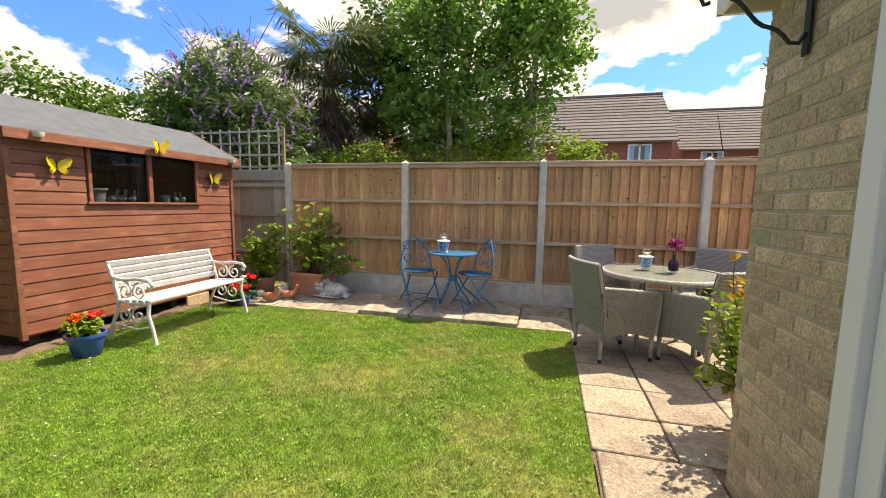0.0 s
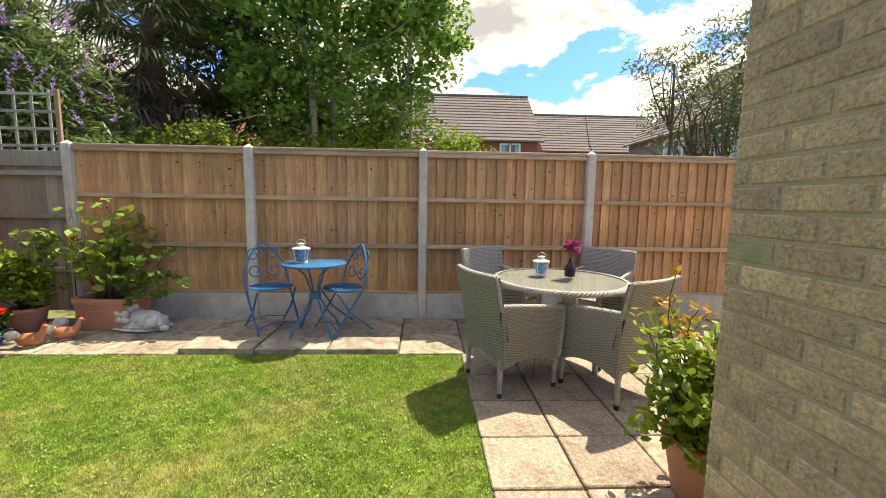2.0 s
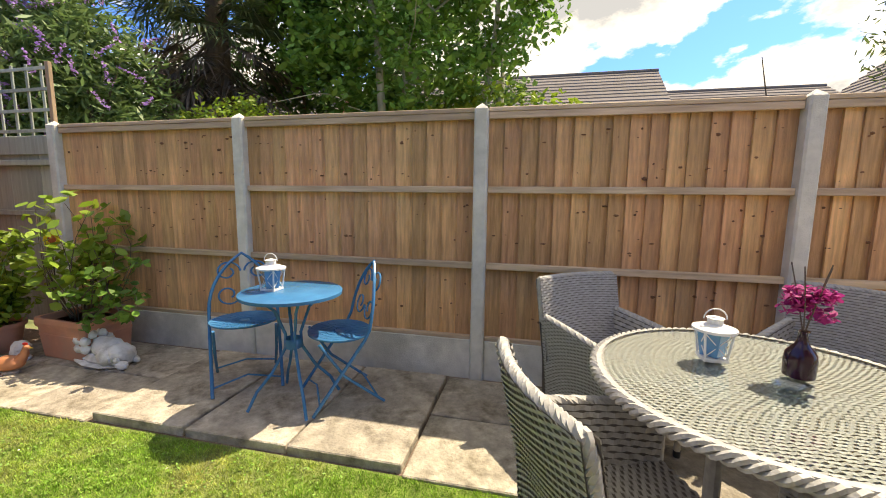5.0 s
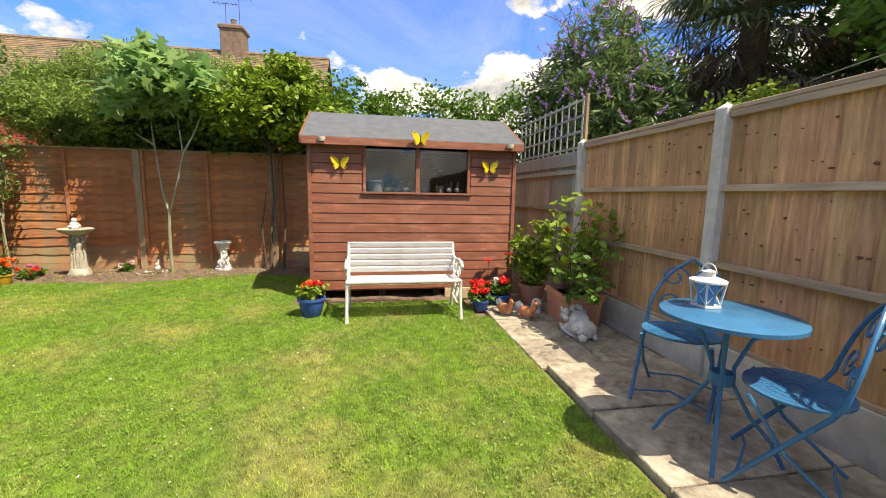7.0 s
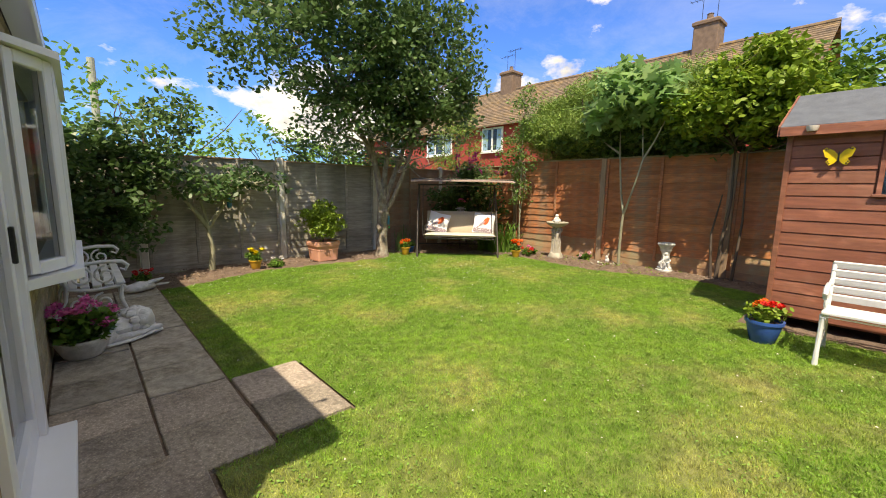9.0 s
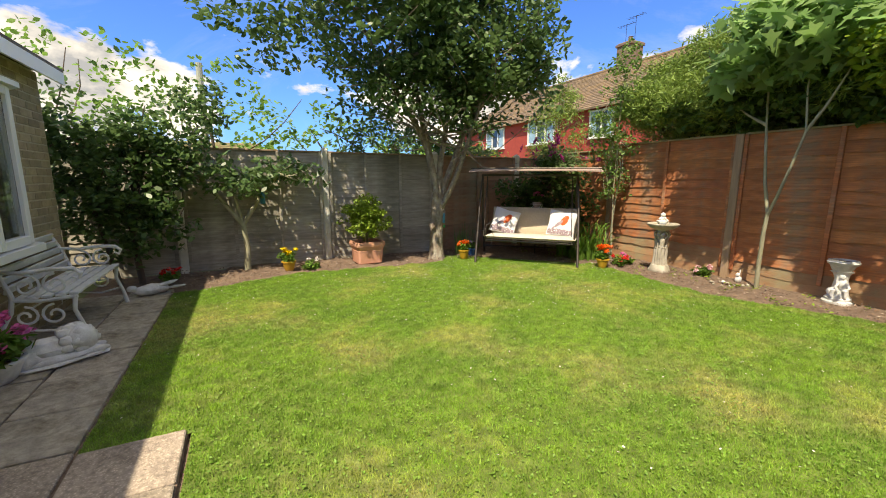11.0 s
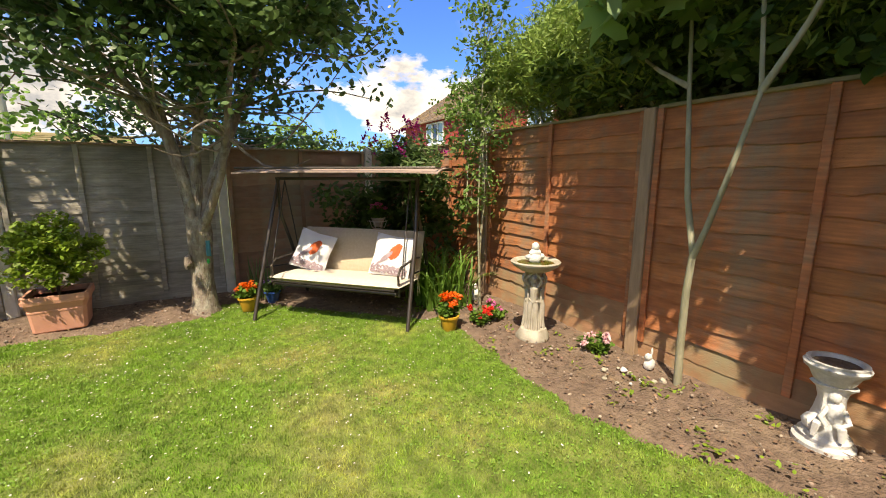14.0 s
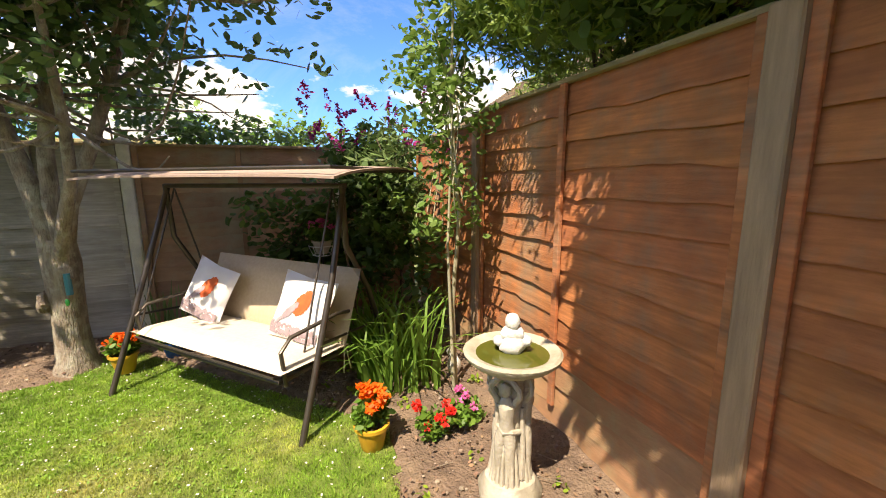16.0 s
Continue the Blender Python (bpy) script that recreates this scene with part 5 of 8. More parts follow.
def lantern(loc, label, s=1.0):
    l = thing("lantern", label, "lantern", loc)
    w0, w1, h = 0.042 * s, 0.055 * s, 0.13 * s
    mb = MB()
    for a, b in ((-1, -1), (1, -1), (1, 1), (-1, 1)):
        mb.tube([(a * w0, b * w0, 0.012), (a * w1, b * w1, h)], 0.005 * s, 6)
    for k in range(4):
        a = k * math.pi / 2
        for e in (-1, 1):
            mb.tube([(math.cos(a) * w0 - math.sin(a) * e * w0, math.sin(a) * w0 + math.cos(a) * e * w0, 0.02),
                     (math.cos(a) * w1 + math.sin(a) * e * w1, math.sin(a) * w1 - math.cos(a) * e * w1, h)], 0.0022 * s, 5)
    part("frame", mb, M_WHITE, l)
    part("base", MB().box((0, 0, 0.007), (2.3 * w0, 2.3 * w0, 0.014), bev=0.002), M_WHITE, l)
    part("roof", MB().lathe([(0.085 * s, h), (0.085 * s, h + 0.01), (0.03 * s, h + 0.03 * s), (0.03 * s, h + 0.05 * s), (0.035 * s, h + 0.055 * s), (0.0, h + 0.065 * s)], n=4 * 5), M_WHITE, l)
    part("pane", MB().lathe([(w0 * 1.15, 0.016), (w1 * 1.2, h - 0.004)], n=4, caps=False), mat("blue glass", (0.12, 0.32, 0.55), rough=0.1), l)
    part("handle", MB().tube(arc((0, h + 0.05 * s), 0.045 * s, 0, 180, 10), 0.003 * s, 6), M_WHITE, l)


def weave(surf, nu, nv, th=0.006, name="weave"):
    """Wicker over a surface surf(u, v) -> (point, normal): flat strands crossing in and out."""
    mb = MB()
    for j in range(nv):
        v0, v1 = (j + 0.12) / nv, (j + 0.88) / nv
        for i in range(nu):
            u0, u1 = i / nu - 0.15 / nu, (i + 1.0) / nu + 0.15 / nu
            u0, u1 = max(u0, 0), min(u1, 1)
            if (i + j) % 2:
                lift = 1.0
            else:
                lift = -0.35
            um = (u0 + u1) / 2
            P = []
            for u, h in ((u0, 0.1), (um, lift), (u1, 0.1)):
                for v in (v0, v1):
                    p, n = surf(u, v)
                    P.append(p + n * th * h)
            mb.add(P, [(0, 2, 3, 1), (2, 4, 5, 3)])
    return mb


def rope(mb, pts, r):
    """A thick braid along pts: three strands twisted round one another."""
    fine = []
    for a, b in zip(pts, pts[1:]):
        a, b = Vector(a), Vector(b)
        k = max(1, int((b - a).length / 0.007))
        fine += [a.lerp(b, i / k) for i in range(k)]
    fine.append(Vector(pts[-1]))
    for q in range(3):
        out = []
        for i, p in enumerate(fine):
            d = (fine[min(i + 1, len(fine) - 1)] - fine[max(i - 1, 0)]).normalized()
            u = d.cross(Vector((0.3, 0.1, 1))).normalized()
            w = d.cross(u)
            a = i * 0.8 + q * 2.094
            out.append(tuple(p + u * r * 0.38 * math.cos(a) + w * r * 0.38 * math.sin(a)))
        mb.tube(out, r * 0.72, 6)


def wicker_chair(loc, rz, label):
    """Local x is forward. Back, two sides with sloping arms, seat, four legs."""
    c = thing("wicker_chair", label, "chair", loc, rz, group="wicker armchairs")
    W, D = 0.56, 0.54
    hw = W / 2

    def side(s):
        def f(u, v):
            x = -D / 2 + u * D
            top = 0.655 - 0.05 * u ** 1.2
            bot = 0.20 + 0.06 * math.sin(math.pi * u)
            z = bot + (top - bot) * v
            y = s * (hw - 0.03 * (1 - v))
            x2 = x * (1 - 0.10 * (1 - v))
            return Vector((x2, y, z)), Vector((0, s, 0))
        return f

    def side_in(s):
        g = side(s)
        return lambda u, v: (g(u, v)[0] - Vector((0, s * 0.045, 0)), Vector((0, -s, 0)))

    def back(u, v):
        y = -hw * (0.98 + 0.02 * v) + u * W * (0.98 + 0.02 * v)
        z = 0.20 + 0.06 * math.sin(math.pi * u) * (1 - v) + (0.86 - 0.20) * v
        x = -D / 2 + 0.03 * (1 - v) - 0.10 * max(0, v - 0.35) - 0.045 * math.sin(math.pi * u) * v
        return Vector((x, y, z)), Vector((-1, 0, 0.1)).normalized()

    def back_in(u, v):
        p, _ = back(u, 0.32 + 0.68 * v)
        return p + Vector((0.045, 0, 0)), Vector((1, 0, 0))

    def frontp(u, v):
        return Vector((D / 2 - 0.01, -hw + 0.02 + u * (W - 0.04), 0.26 + 0.05 * math.sin(math.pi * u) * (1 - v) + 0.16 * v - 0.02)), Vector((1, 0, 0))

    def seatf(u, v):
        return Vector((-D / 2 + 0.03 + v * (D - 0.04), -hw + 0.04 + u * (W - 0.08), 0.415)), Vector((0, 0, 1))

    key = "wchair"
    if key not in CACHE:
        d = {}
        def skin(f, nu, nv):
            mb = MB()
            for j in range(nv + 1):
                for i in range(nu + 1):
                    p, n = f(i / nu, j / nv)
                    mb.v.append(tuple(p - n * 0.003))
            for j in range(nv):
                for i in range(nu):
                    a = j * (nu + 1) + i
                    mb.f.append((a, a + 1, a + nu + 2, a + nu + 1))
            return mb
        for nm, f, nu, nv in (("side_l", side(1), 20, 42), ("side_r", side(-1), 20, 42), ("si_l", side_in(1), 18, 16), ("si_r", side_in(-1), 18, 16),
                              ("back", back, 20, 60), ("back_in", back_in, 20, 30), ("apron", frontp, 20, 12), ("seat", seatf, 20, 34)):
            # dark sheet behind the strands paints in the shade of the gaps
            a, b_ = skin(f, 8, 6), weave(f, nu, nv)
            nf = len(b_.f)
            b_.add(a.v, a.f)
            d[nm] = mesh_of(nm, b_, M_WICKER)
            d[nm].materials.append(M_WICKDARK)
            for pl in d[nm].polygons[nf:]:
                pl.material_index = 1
        rim = MB()
        for s in (-1, 1):
            rim = MB()
            rope(rim, [tuple(side(s)(u, 1)[0] + Vector((0, -s * 0.022, 0.0))) for u in np.linspace(0.02, 1, 8)] + [(D / 2 - 0.005, s * (hw - 0.022), 0.45), (D / 2 - 0.02, s * (hw - 0.03), 0.25)], 0.019)
            d["arm_rim_%d" % (s > 0)] = mesh_of("arm_rim", rim, M_WICKER, True)
        rb = MB()
        rope(rb, [tuple(back(0.0, v)[0] + Vector((0.022, 0.01, 0))) for v in (0.65, 0.8, 0.93)] + [tuple(back(u, 1)[0] + Vector((0.022, 0, 0))) for u in np.linspace(0.03, 0.97, 9)] + [tuple(back(1.0, v)[0] + Vector((0.022, -0.01, 0))) for v in (0.93, 0.8, 0.65)], 0.018)
        d["back_rim"] = mesh_of("back_rim", rb, M_WICKER, True)
        CACHE[key] = d
        CACHE["wleg"] = mesh_of("leg", MB().tube([(0, 0, 0.03), (0, 0, 0.27)], [0.016, 0.02], 10), M_WICKER, True)
        CACHE["wfoot"] = mesh_of("rubber_foot", MB().tube([(0, 0, 0.0), (0, 0, 0.035)], [0.017, 0.019], 10), M_BLACK, True)
    d = CACHE[key]
    for nm, pn in (("side_l", "side_panel"), ("side_r", "side_panel"), ("si_l", "inner_panel"), ("si_r", "inner_panel"), ("back", "backrest"), ("back_in", "inner_backrest"),
                   ("apron", "apron"), ("seat", "seat"), ("arm_rim_0", "armrest"), ("arm_rim_1", "armrest"), ("back_rim", "back_rim")):
        o = new(pn, d[nm])
        o.parent = c
    for sx, sy in ((-1, -1), (-1, 1), (1, -1), (1, 1)):
        o = new("leg", CACHE["wleg"])
        o.parent = c
        o.location = (sx * (D / 2 - 0.035), sy * (hw - 0.05), 0)
        q = new("rubber_foot", CACHE["wfoot"])
        q.parent = o


CACHE = {}


def wicker_table(loc):
    t = thing("wicker_table", "round grey wicker dining table with a glass top", "table", loc)
    R = 0.54
    def top(u, v):
        a = 2 * math.pi * u
        r = 0.03 + (R - 0.03) * v
        return Vector((r * math.cos(a), r * math.sin(a), 0.722)), Vector((0, 0, 1))
    mb = MB()
    nl = 64
    for i in range(nl):       # straight strands across the top
        y = -R + 2 * R * (i + 0.5) / nl
        hx = math.sqrt(max(0, (R - 0.01) ** 2 - y * y))
        m = max(1, int(hx * 2 / 0.022))
        for k in range(m):
            xa, xb = -hx + 2 * hx * k / m, -hx + 2 * hx * (k + 1) / m
            z = 0.724 if (i + k) % 2 else 0.721
            mb.add([(xa, y - 0.0052, 0.720), ((xa + xb) / 2, y - 0.0052, z + 0.002), (xb, y - 0.0052, 0.720), (xb, y + 0.0052, 0.720), ((xa + xb) / 2, y + 0.0052, z + 0.002), (xa, y + 0.0052, 0.720)], [(0, 1, 4, 5), (1, 2, 3, 4)])
    mb.lathe([(0.0, 0.716), (R - 0.005, 0.716), (R - 0.005, 0.719), (0, 0.719)], n=40, caps=False)
    part("tabletop", mb, M_WICKER, t)
    rim = MB()
    n = 0
    for q in range(3):
        rim.tube([((R + 0.002 + 0.012 * math.cos(k * 0.75 + q * 2.09)) * math.cos(2 * math.pi * k / 300), (R + 0.002 + 0.012 * math.cos(k * 0.75 + q * 2.09)) * math.sin(2 * math.pi * k / 300), 0.712 + 0.013 * math.sin(k * 0.75 + q * 2.09)) for k in range(300)], 0.0095, 5, close=True)
    for i in range(n):
        a0, a1 = 2 * math.pi * i / n, 2 * math.pi * (i + 1.25) / n
        for zz, lift in ((0.705, i % 2), (0.728, (i + 1) % 2)):
            r = R + 0.004 + 0.007 * lift
            rim.add([(r * math.cos(a0), r * math.sin(a0), zz - 0.014), (r * math.cos(a1), r * math.sin(a1), zz - 0.009), (r * math.cos(a1), r * math.sin(a1), zz + 0.012), (r * math.cos(a0), r * math.sin(a0), zz + 0.008)], [(0, 1, 2, 3)])
    rim.lathe([(R - 0.02, 0.70), (R - 0.004, 0.70), (R, 0.712), (R - 0.004, 0.730), (R - 0.02, 0.732)], n=60, caps=False)
    part("rim", rim, M_WICKER, t)
    g = part("glass_top", MB().lathe([(R - 0.03, 0.732), (R - 0.03, 0.737)], n=60), M_TABGLASS, t)
    g.visible_shadow = False
    for k in range(4):
        a = radians(45 + 90 * k)
        part("leg", MB().tube([(0.34 * math.cos(a), 0.34 * math.sin(a), 0.0), (0.34 * math.cos(a), 0.34 * math.sin(a), 0.71)], 0.022, 10), M_WICKER, t)


M_TABGLASS = thin_glass("table glass", (0.93, 0.97, 0.96), 0.10, 0.06)


def stems_and_leaves(parent, material, base, spread, h0, h1, n_stem, leaf, per, seed, shape="oval", stem_mat=None, r_cl=0.1, droop=0.3, up=0.6):
    rng = np.random.default_rng(seed)
    st = MB()
    cs = []
    for _ in range(n_stem):
        a = rng.uniform(0, 2 * math.pi)
        r = spread * math.sqrt(rng.uniform(0, 1))
        top = (base[0] + math.cos(a) * r, base[1] + math.sin(a) * r, base[2] + rng.uniform(h0, h1))
        pts = limb(st, (base[0] + math.cos(a) * r * 0.25, base[1] + math.sin(a) * r * 0.25, base[2]), top, 0.006, 0.002, rng, 0.1, 5, 4)
        cs += [pts[-1], pts[-2], pts[-3]]
    part("stem", st, stem_mat or L_DARK, parent, smooth=True)
    C = clump_points(cs, [r_cl] * len(cs), per, rng, 0.8)
    ob = new("leaves", soup("leaves", material, leaf_faces(C, leaf, rng, shape, up, droop)))
    ob.parent = parent
    return cs


def blossoms(parent, material, centres, r, petals, size, seed, name="flowers"):
    rng = np.random.default_rng(seed)
    vs = [soup("flower", material, leaf_faces(clump_points([(0, 0, 0)], [r], petals, rng, 0.7), size, rng, "oval", 0.8)) for _ in range(3)]
    for i, c in enumerate(centres):
        ob = new("flower", vs[i % 3])
        ob.parent = parent
        ob.location = c
        ob.rotation_euler = (0, 0, rng.uniform(0, 6))


def pot_round(parent, r, h, material, rim=0.012):
    prof = [(r * 0.62, 0.0), (r * 0.70, 0.01), (r * 0.96, h * 0.72), (r, h * 0.86), (r + rim, h * 0.88), (r + rim, h), (r - 0.006, h), (r - 0.012, h - 0.03), (0.0, h - 0.035)]
    part("pot", MB().lathe(prof, n=28, caps=False), material, parent, smooth=True)
    part("soil", MB().lathe([(0, h - 0.03), (r - 0.014, h - 0.028)], n=16, caps=False), M_SOIL, parent)


def flower_pot(name, label, loc, r, h, m, flowers, seed, fh=0.14, leafm=None, spread=None):
    t = thing(name, label, "flower pot", loc, group="")
    pot_round(t, r, h, m)
    rng = np.random.default_rng(seed)
    sp = spread or r * 1.25
    cs = stems_and_leaves(t, leafm or L_BRIGHT, (0, 0, h - 0.03), sp, 0.05, fh, 16, 0.05, 9, seed, r_cl=0.05)
    for k, (fm, nfl, rr, sz) in enumerate(flowers):
        c = []
        for _ in range(nfl):
            a = rng.uniform(0, 2 * math.pi) if len(flowers) == 1 else rng.uniform(-0.9, 0.9) + math.pi * k + 0.8
            q = sp * rng.uniform(0.1, 0.95)
            c.append((math.cos(a) * q, math.sin(a) * q, h + fh * rng.uniform(0.6, 1.05)))
        blossoms(t, fm, c, rr, 26, sz, seed + 7 + k)
    return t


def planter_box(parent, wx, wy, h, m, taper=0.86):
    mb = MB()
    def ring(sx, sy, z, b=0.03):
        return [(-sx + b, -sy, z), (sx - b, -sy, z), (sx, -sy + b, z), (sx, sy - b, z), (sx - b, sy, z), (-sx + b, sy, z), (-sx, sy - b, z), (-sx, -sy + b, z)]
    X, Y = wx / 2, wy / 2
    rows = [(taper, 0.0), (taper + 0.02, 0.01), (taper + 0.075, h * 0.55), (taper + 0.09, h * 0.56), (taper + 0.09, h * 0.60), (taper + 0.075, h * 0.61), (0.955, h - 0.075), (1.0, h - 0.07), (1.02, h - 0.04), (1.0, h), (0.90, h), (0.89, h - 0.05), (0.0, h - 0.05)]
    k = 0
    for s, z in rows:
        mb.v += ring(X * s, Y * s, z, 0.03 * s)
    for i in range(len(rows) - 1):
        for j in range(8):
            a, b = i * 8, i * 8 + 8
            mb.f.append((a + j, a + (j + 1) % 8, b + (j + 1) % 8, b + j))
    mb.f.append(tuple(range(7, -1, -1)))
    part("pot", mb, m, parent)
    part("soil", MB().box((0, 0, h - 0.06), (wx * 0.86, wy * 0.86, 0.02)), M_SOIL, parent)


def butterfly(loc, normal_rz, tilt, label, s=1.0):
    b = thing("butterfly_ornament", label, "wall ornament", loc, normal_rz, group="yellow butterflies")
    mb = MB()
    for e in (-1, 1):
        outline = [(0.0, 0.01), (0.03, 0.055), (0.085, 0.085), (0.105, 0.06), (0.085, 0.0), (0.06, -0.012), (0.078, -0.045), (0.055, -0.075), (0.025, -0.055), (0.0, -0.02)]
        P = [(0.012 + abs(y) * 0.45, e * y * s, z * s) for y, z in outline]
        Q = [(x + 0.003, y, z) for x, y, z in P]
        n = len(P)
        mb.add(P + Q, [tuple(range(n)), tuple(range(2 * n - 1, n - 1, -1))] + [(i, (i + 1) % n, (i + 1) % n + n, i + n) for i in range(n)])
    part("wing_pair", mb, M_YEL, b)
    sp = MB()
    for e in (-1, 1):
        for y, z in ((0.09, 0.07), (0.075, 0.075), (0.06, -0.06), (0.07, -0.045)):
            sp.blob((0.017 + y * 0.45 + 0.002, e * y * s * 0.93, z * s * 0.93), (0.003, 0.007, 0.007), 6, 4)
    part("spot_marks", sp, M_BLACK, b)
    part("body", MB().blob((0.014, 0, 0), (0.008, 0.008, 0.05 * s), 8, 6), M_BLACK, b, smooth=True)


# wicker set
def dining():
    wicker_table((5.02, -1.36, 0.02))
    lab = "grey woven wicker armchair round the glass table"
    wicker_chair((4.55, -1.69, 0.02), 22, lab)
    wicker_chair((5.25, -1.84, 0.02), 120, lab)
    wicker_chair((4.68, -0.62, 0.02), -55, lab)
    wicker_chair((5.66, -0.62, 0.02), -135, lab)
    lantern((4.90, -1.22, 0.758), "small white metal candle lantern on the wicker table", 0.85)
    v = thing("vase", "dark purple glass bottle vase with magenta flowers on the table", "vase", (5.12, -1.32, 0.758))
    part("bottle", MB().lathe([(0.030, 0), (0.044, 0.006), (0.046, 0.06), (0.042, 0.085), (0.020, 0.115), (0.014, 0.13), (0.014, 0.155), (0.018, 0.16)], n=20), mat("purple glass", (0.03, 0.008, 0.02), rough=0.08, bump=0), v, smooth=True)
    rng = np.random.default_rng(4)
    blossoms(v, F_MAGENTA, [(rng.uniform(-.05, .05), rng.uniform(-.05, .05), 0.20 + rng.uniform(0, 0.09)) for _ in range(12)], 0.035, 34, 0.028, 5)
    st = MB()
    for a in (0.3, 2.0, 4.0, 5.0):
        st.tube([(0, 0, 0.14), (0.03 * math.cos(a), 0.03 * math.sin(a), 0.26), (0.07 * math.cos(a), 0.06 * math.sin(a), 0.38)], 0.002, 4)
    part("stem", st, M_BARKD, v)
    d = thing("glass_dish", "small clear glass ashtray dish on the table", "dish", (5.03, -1.45, 0.758))
    part("bowl", MB().lathe([(0.035, 0), (0.05, 0.02), (0.046, 0.02), (0.03, 0.006)], n=20), M_TABGLASS, d, smooth=True)


dining()
bistro_table((2.82, -0.72, 0.055))
bistro_chair((2.33, -0.54, 0.055), -50, "blue painted metal folding chair with scrolled back")
bistro_chair((3.06, -0.58, 0.055), 220, "blue painted metal folding chair with scrolled back")
lantern((2.70, -0.74, 0.771), "white metal candle lantern on the blue table", 1.0)
bench((0.16, -2.09, 0.0), 0, "white slatted bench with scrolled iron ends beside the shed")
bench((4.56, -7.60, 0.02), 180, "white slatted bench with scrolled iron ends against the house")
butterfly((SX1 + 0.012, -2.79, 1.655), 0, 0, "yellow metal butterfly on the shed wall")
butterfly((SX1 + 0.012, -0.98, 1.655), 0, 0, "yellow metal butterfly on the shed wall")
butterfly((SX1 + 0.135, -1.86, 1.95), 0, 0, "yellow metal butterfly on the shed fascia")


# ---- swing seat ----
SEAT_SHIFT = Matrix.Translation((0.10, 0.06, -0.02)) @ Matrix.Rotation(radians(-7), 4, "Z")

def swing():
    """Local x forward (towards the lawn), y along the seat."""
    s = thing("swing_seat", "bronze framed garden swing seat with cream cushions and a flat canopy", "swing seat", (-1.03, -8.22, 0.0), 50)
    W = 1.57
    for e in (-1, 1):
        y = e * W / 2
        part("leg", MB().tube([(0.40, y, 0.0), (0.04, y, 0.86), (-0.16, y * 0.97, 1.40)], 0.019, 10), M_STEEL, s, smooth=True)
        part("leg", MB().tube([(-0.68, y, 0.0), (-0.36, y, 0.70), (-0.16, y * 0.97, 1.02), (-0.14, y * 0.97, 1.40)], 0.019, 10), M_STEEL, s, smooth=True)
        part("brace", MB().tube([(0.17, y, 0.50), (-0.48, y, 0.42)], 0.009, 8), M_STEEL, s)
    part("top_bar", MB().tube([(-0.15, -W / 2, 1.40), (-0.15, W / 2, 1.40)], 0.017, 10), M_STEEL, s)
    part("base_bar", MB().tube([(-0.60, -W / 2, 0.14), (-0.60, W / 2, 0.14)], 0.014, 10), M_STEEL, s)
    # canopy
    cn = MB()
    n, m = 14, 8
    top = []
    CW = 1.98
    for z0 in (0.0, -0.012):
        for j in range(m + 1):
            for i in range(n + 1):
                u, v = i / n * 2 - 1, j / m * 2 - 1
                z = 1.475 + z0 - 0.03 * abs(v) ** 3 - 0.015 * abs(u) ** 4 - 0.02 * v
                cn.v.append((-0.12 + v * 0.50, u * CW / 2, z))
    N = (n + 1) * (m + 1)
    for j in range(m):
        for i in range(n):
            a = j * (n + 1) + i
            cn.f.append((a, a + 1, a + n + 2, a + n + 1))
            cn.f.append((N + a, N + a + n + 1, N + a + n + 2, N + a + 1))
    border = [i for i in range(n + 1)] + [j * (n + 1) + n for j in range(1, m + 1)] + [m * (n + 1) + i for i in range(n - 1, -1, -1)] + [j * (n + 1) for j in range(m - 1, 0, -1)]
    for a, b in zip(border, border[1:] + border[:1]):
        cn.f.append((a, a + N, b + N, b))
    can = part("canopy", cn, mat("taupe canopy cloth", (0.42, 0.31, 0.26), (0.34, 0.25, 0.21), 0.9, 30, 0.2, 200), s, "faded taupe cloth canopy", smooth=True)
    part("canopy_frame", MB().tube([(0.36, -CW / 2 + .03, 1.455), (0.36, CW / 2 - .03, 1.455), (-0.60, CW / 2 - .03, 1.445), (-0.60, -CW / 2 + .03, 1.445)], 0.010, 8, close=True), M_STEEL, can)
    # hung seat
    for e in (-1, 1):
        y = e * (W / 2 - 0.10)
        part("hanger", MB().tube([(0.22, y, 0.42), (0.10, y, 0.75), (-0.15, y, 1.38)], 0.007, 6), M_STEEL, s)
        part("hanger", MB().tube([(-0.38, y, 0.46), (-0.28, y, 0.9), (-0.15, y, 1.38)], 0.007, 6), M_STEEL, s)
        part("armrest", MB().tube([(0.22, y, 0.36), (0.24, y, 0.56), (0.17, y, 0.62), (-0.2, y, 0.64), (-0.33, y, 0.62)], 0.012, 8), M_STEEL, s, smooth=True)
    part("seat_frame", MB().tube([(0.24, -0.66, 0.385), (0.24, 0.66, 0.385), (-0.28, 0.66, 0.36), (-0.28, -0.66, 0.36)], 0.014, 8, close=True), M_STEEL, s)

    def cushion(nm, c, size, ry, m_, lab=""):
        mb = MB()
        hx, hy, hz = size[0] / 2, size[1] / 2, size[2] / 2
        M = Matrix.Translation(c) @ Matrix.Rotation(ry, 4, "Y")
        nx_, ny_ = 8, 18
        for sgn in (1, -1):
            for j in range(ny_ + 1):
                for i in range(nx_ + 1):
                    u, v = i / nx_ * 2 - 1, j / ny_ * 2 - 1
                    q = hz * (1 - abs(u) ** 6) ** 0.5 * (1 - abs(v) ** 10) ** 0.5
                    q *= 1 + 0.05 * noise.noise(Vector((u * 3, v * 6, sgn)))
                    mb.v.append(tuple(M @ Vector((u * hx, v * hy, sgn * q))))
        NN = (nx_ + 1) * (ny_ + 1)
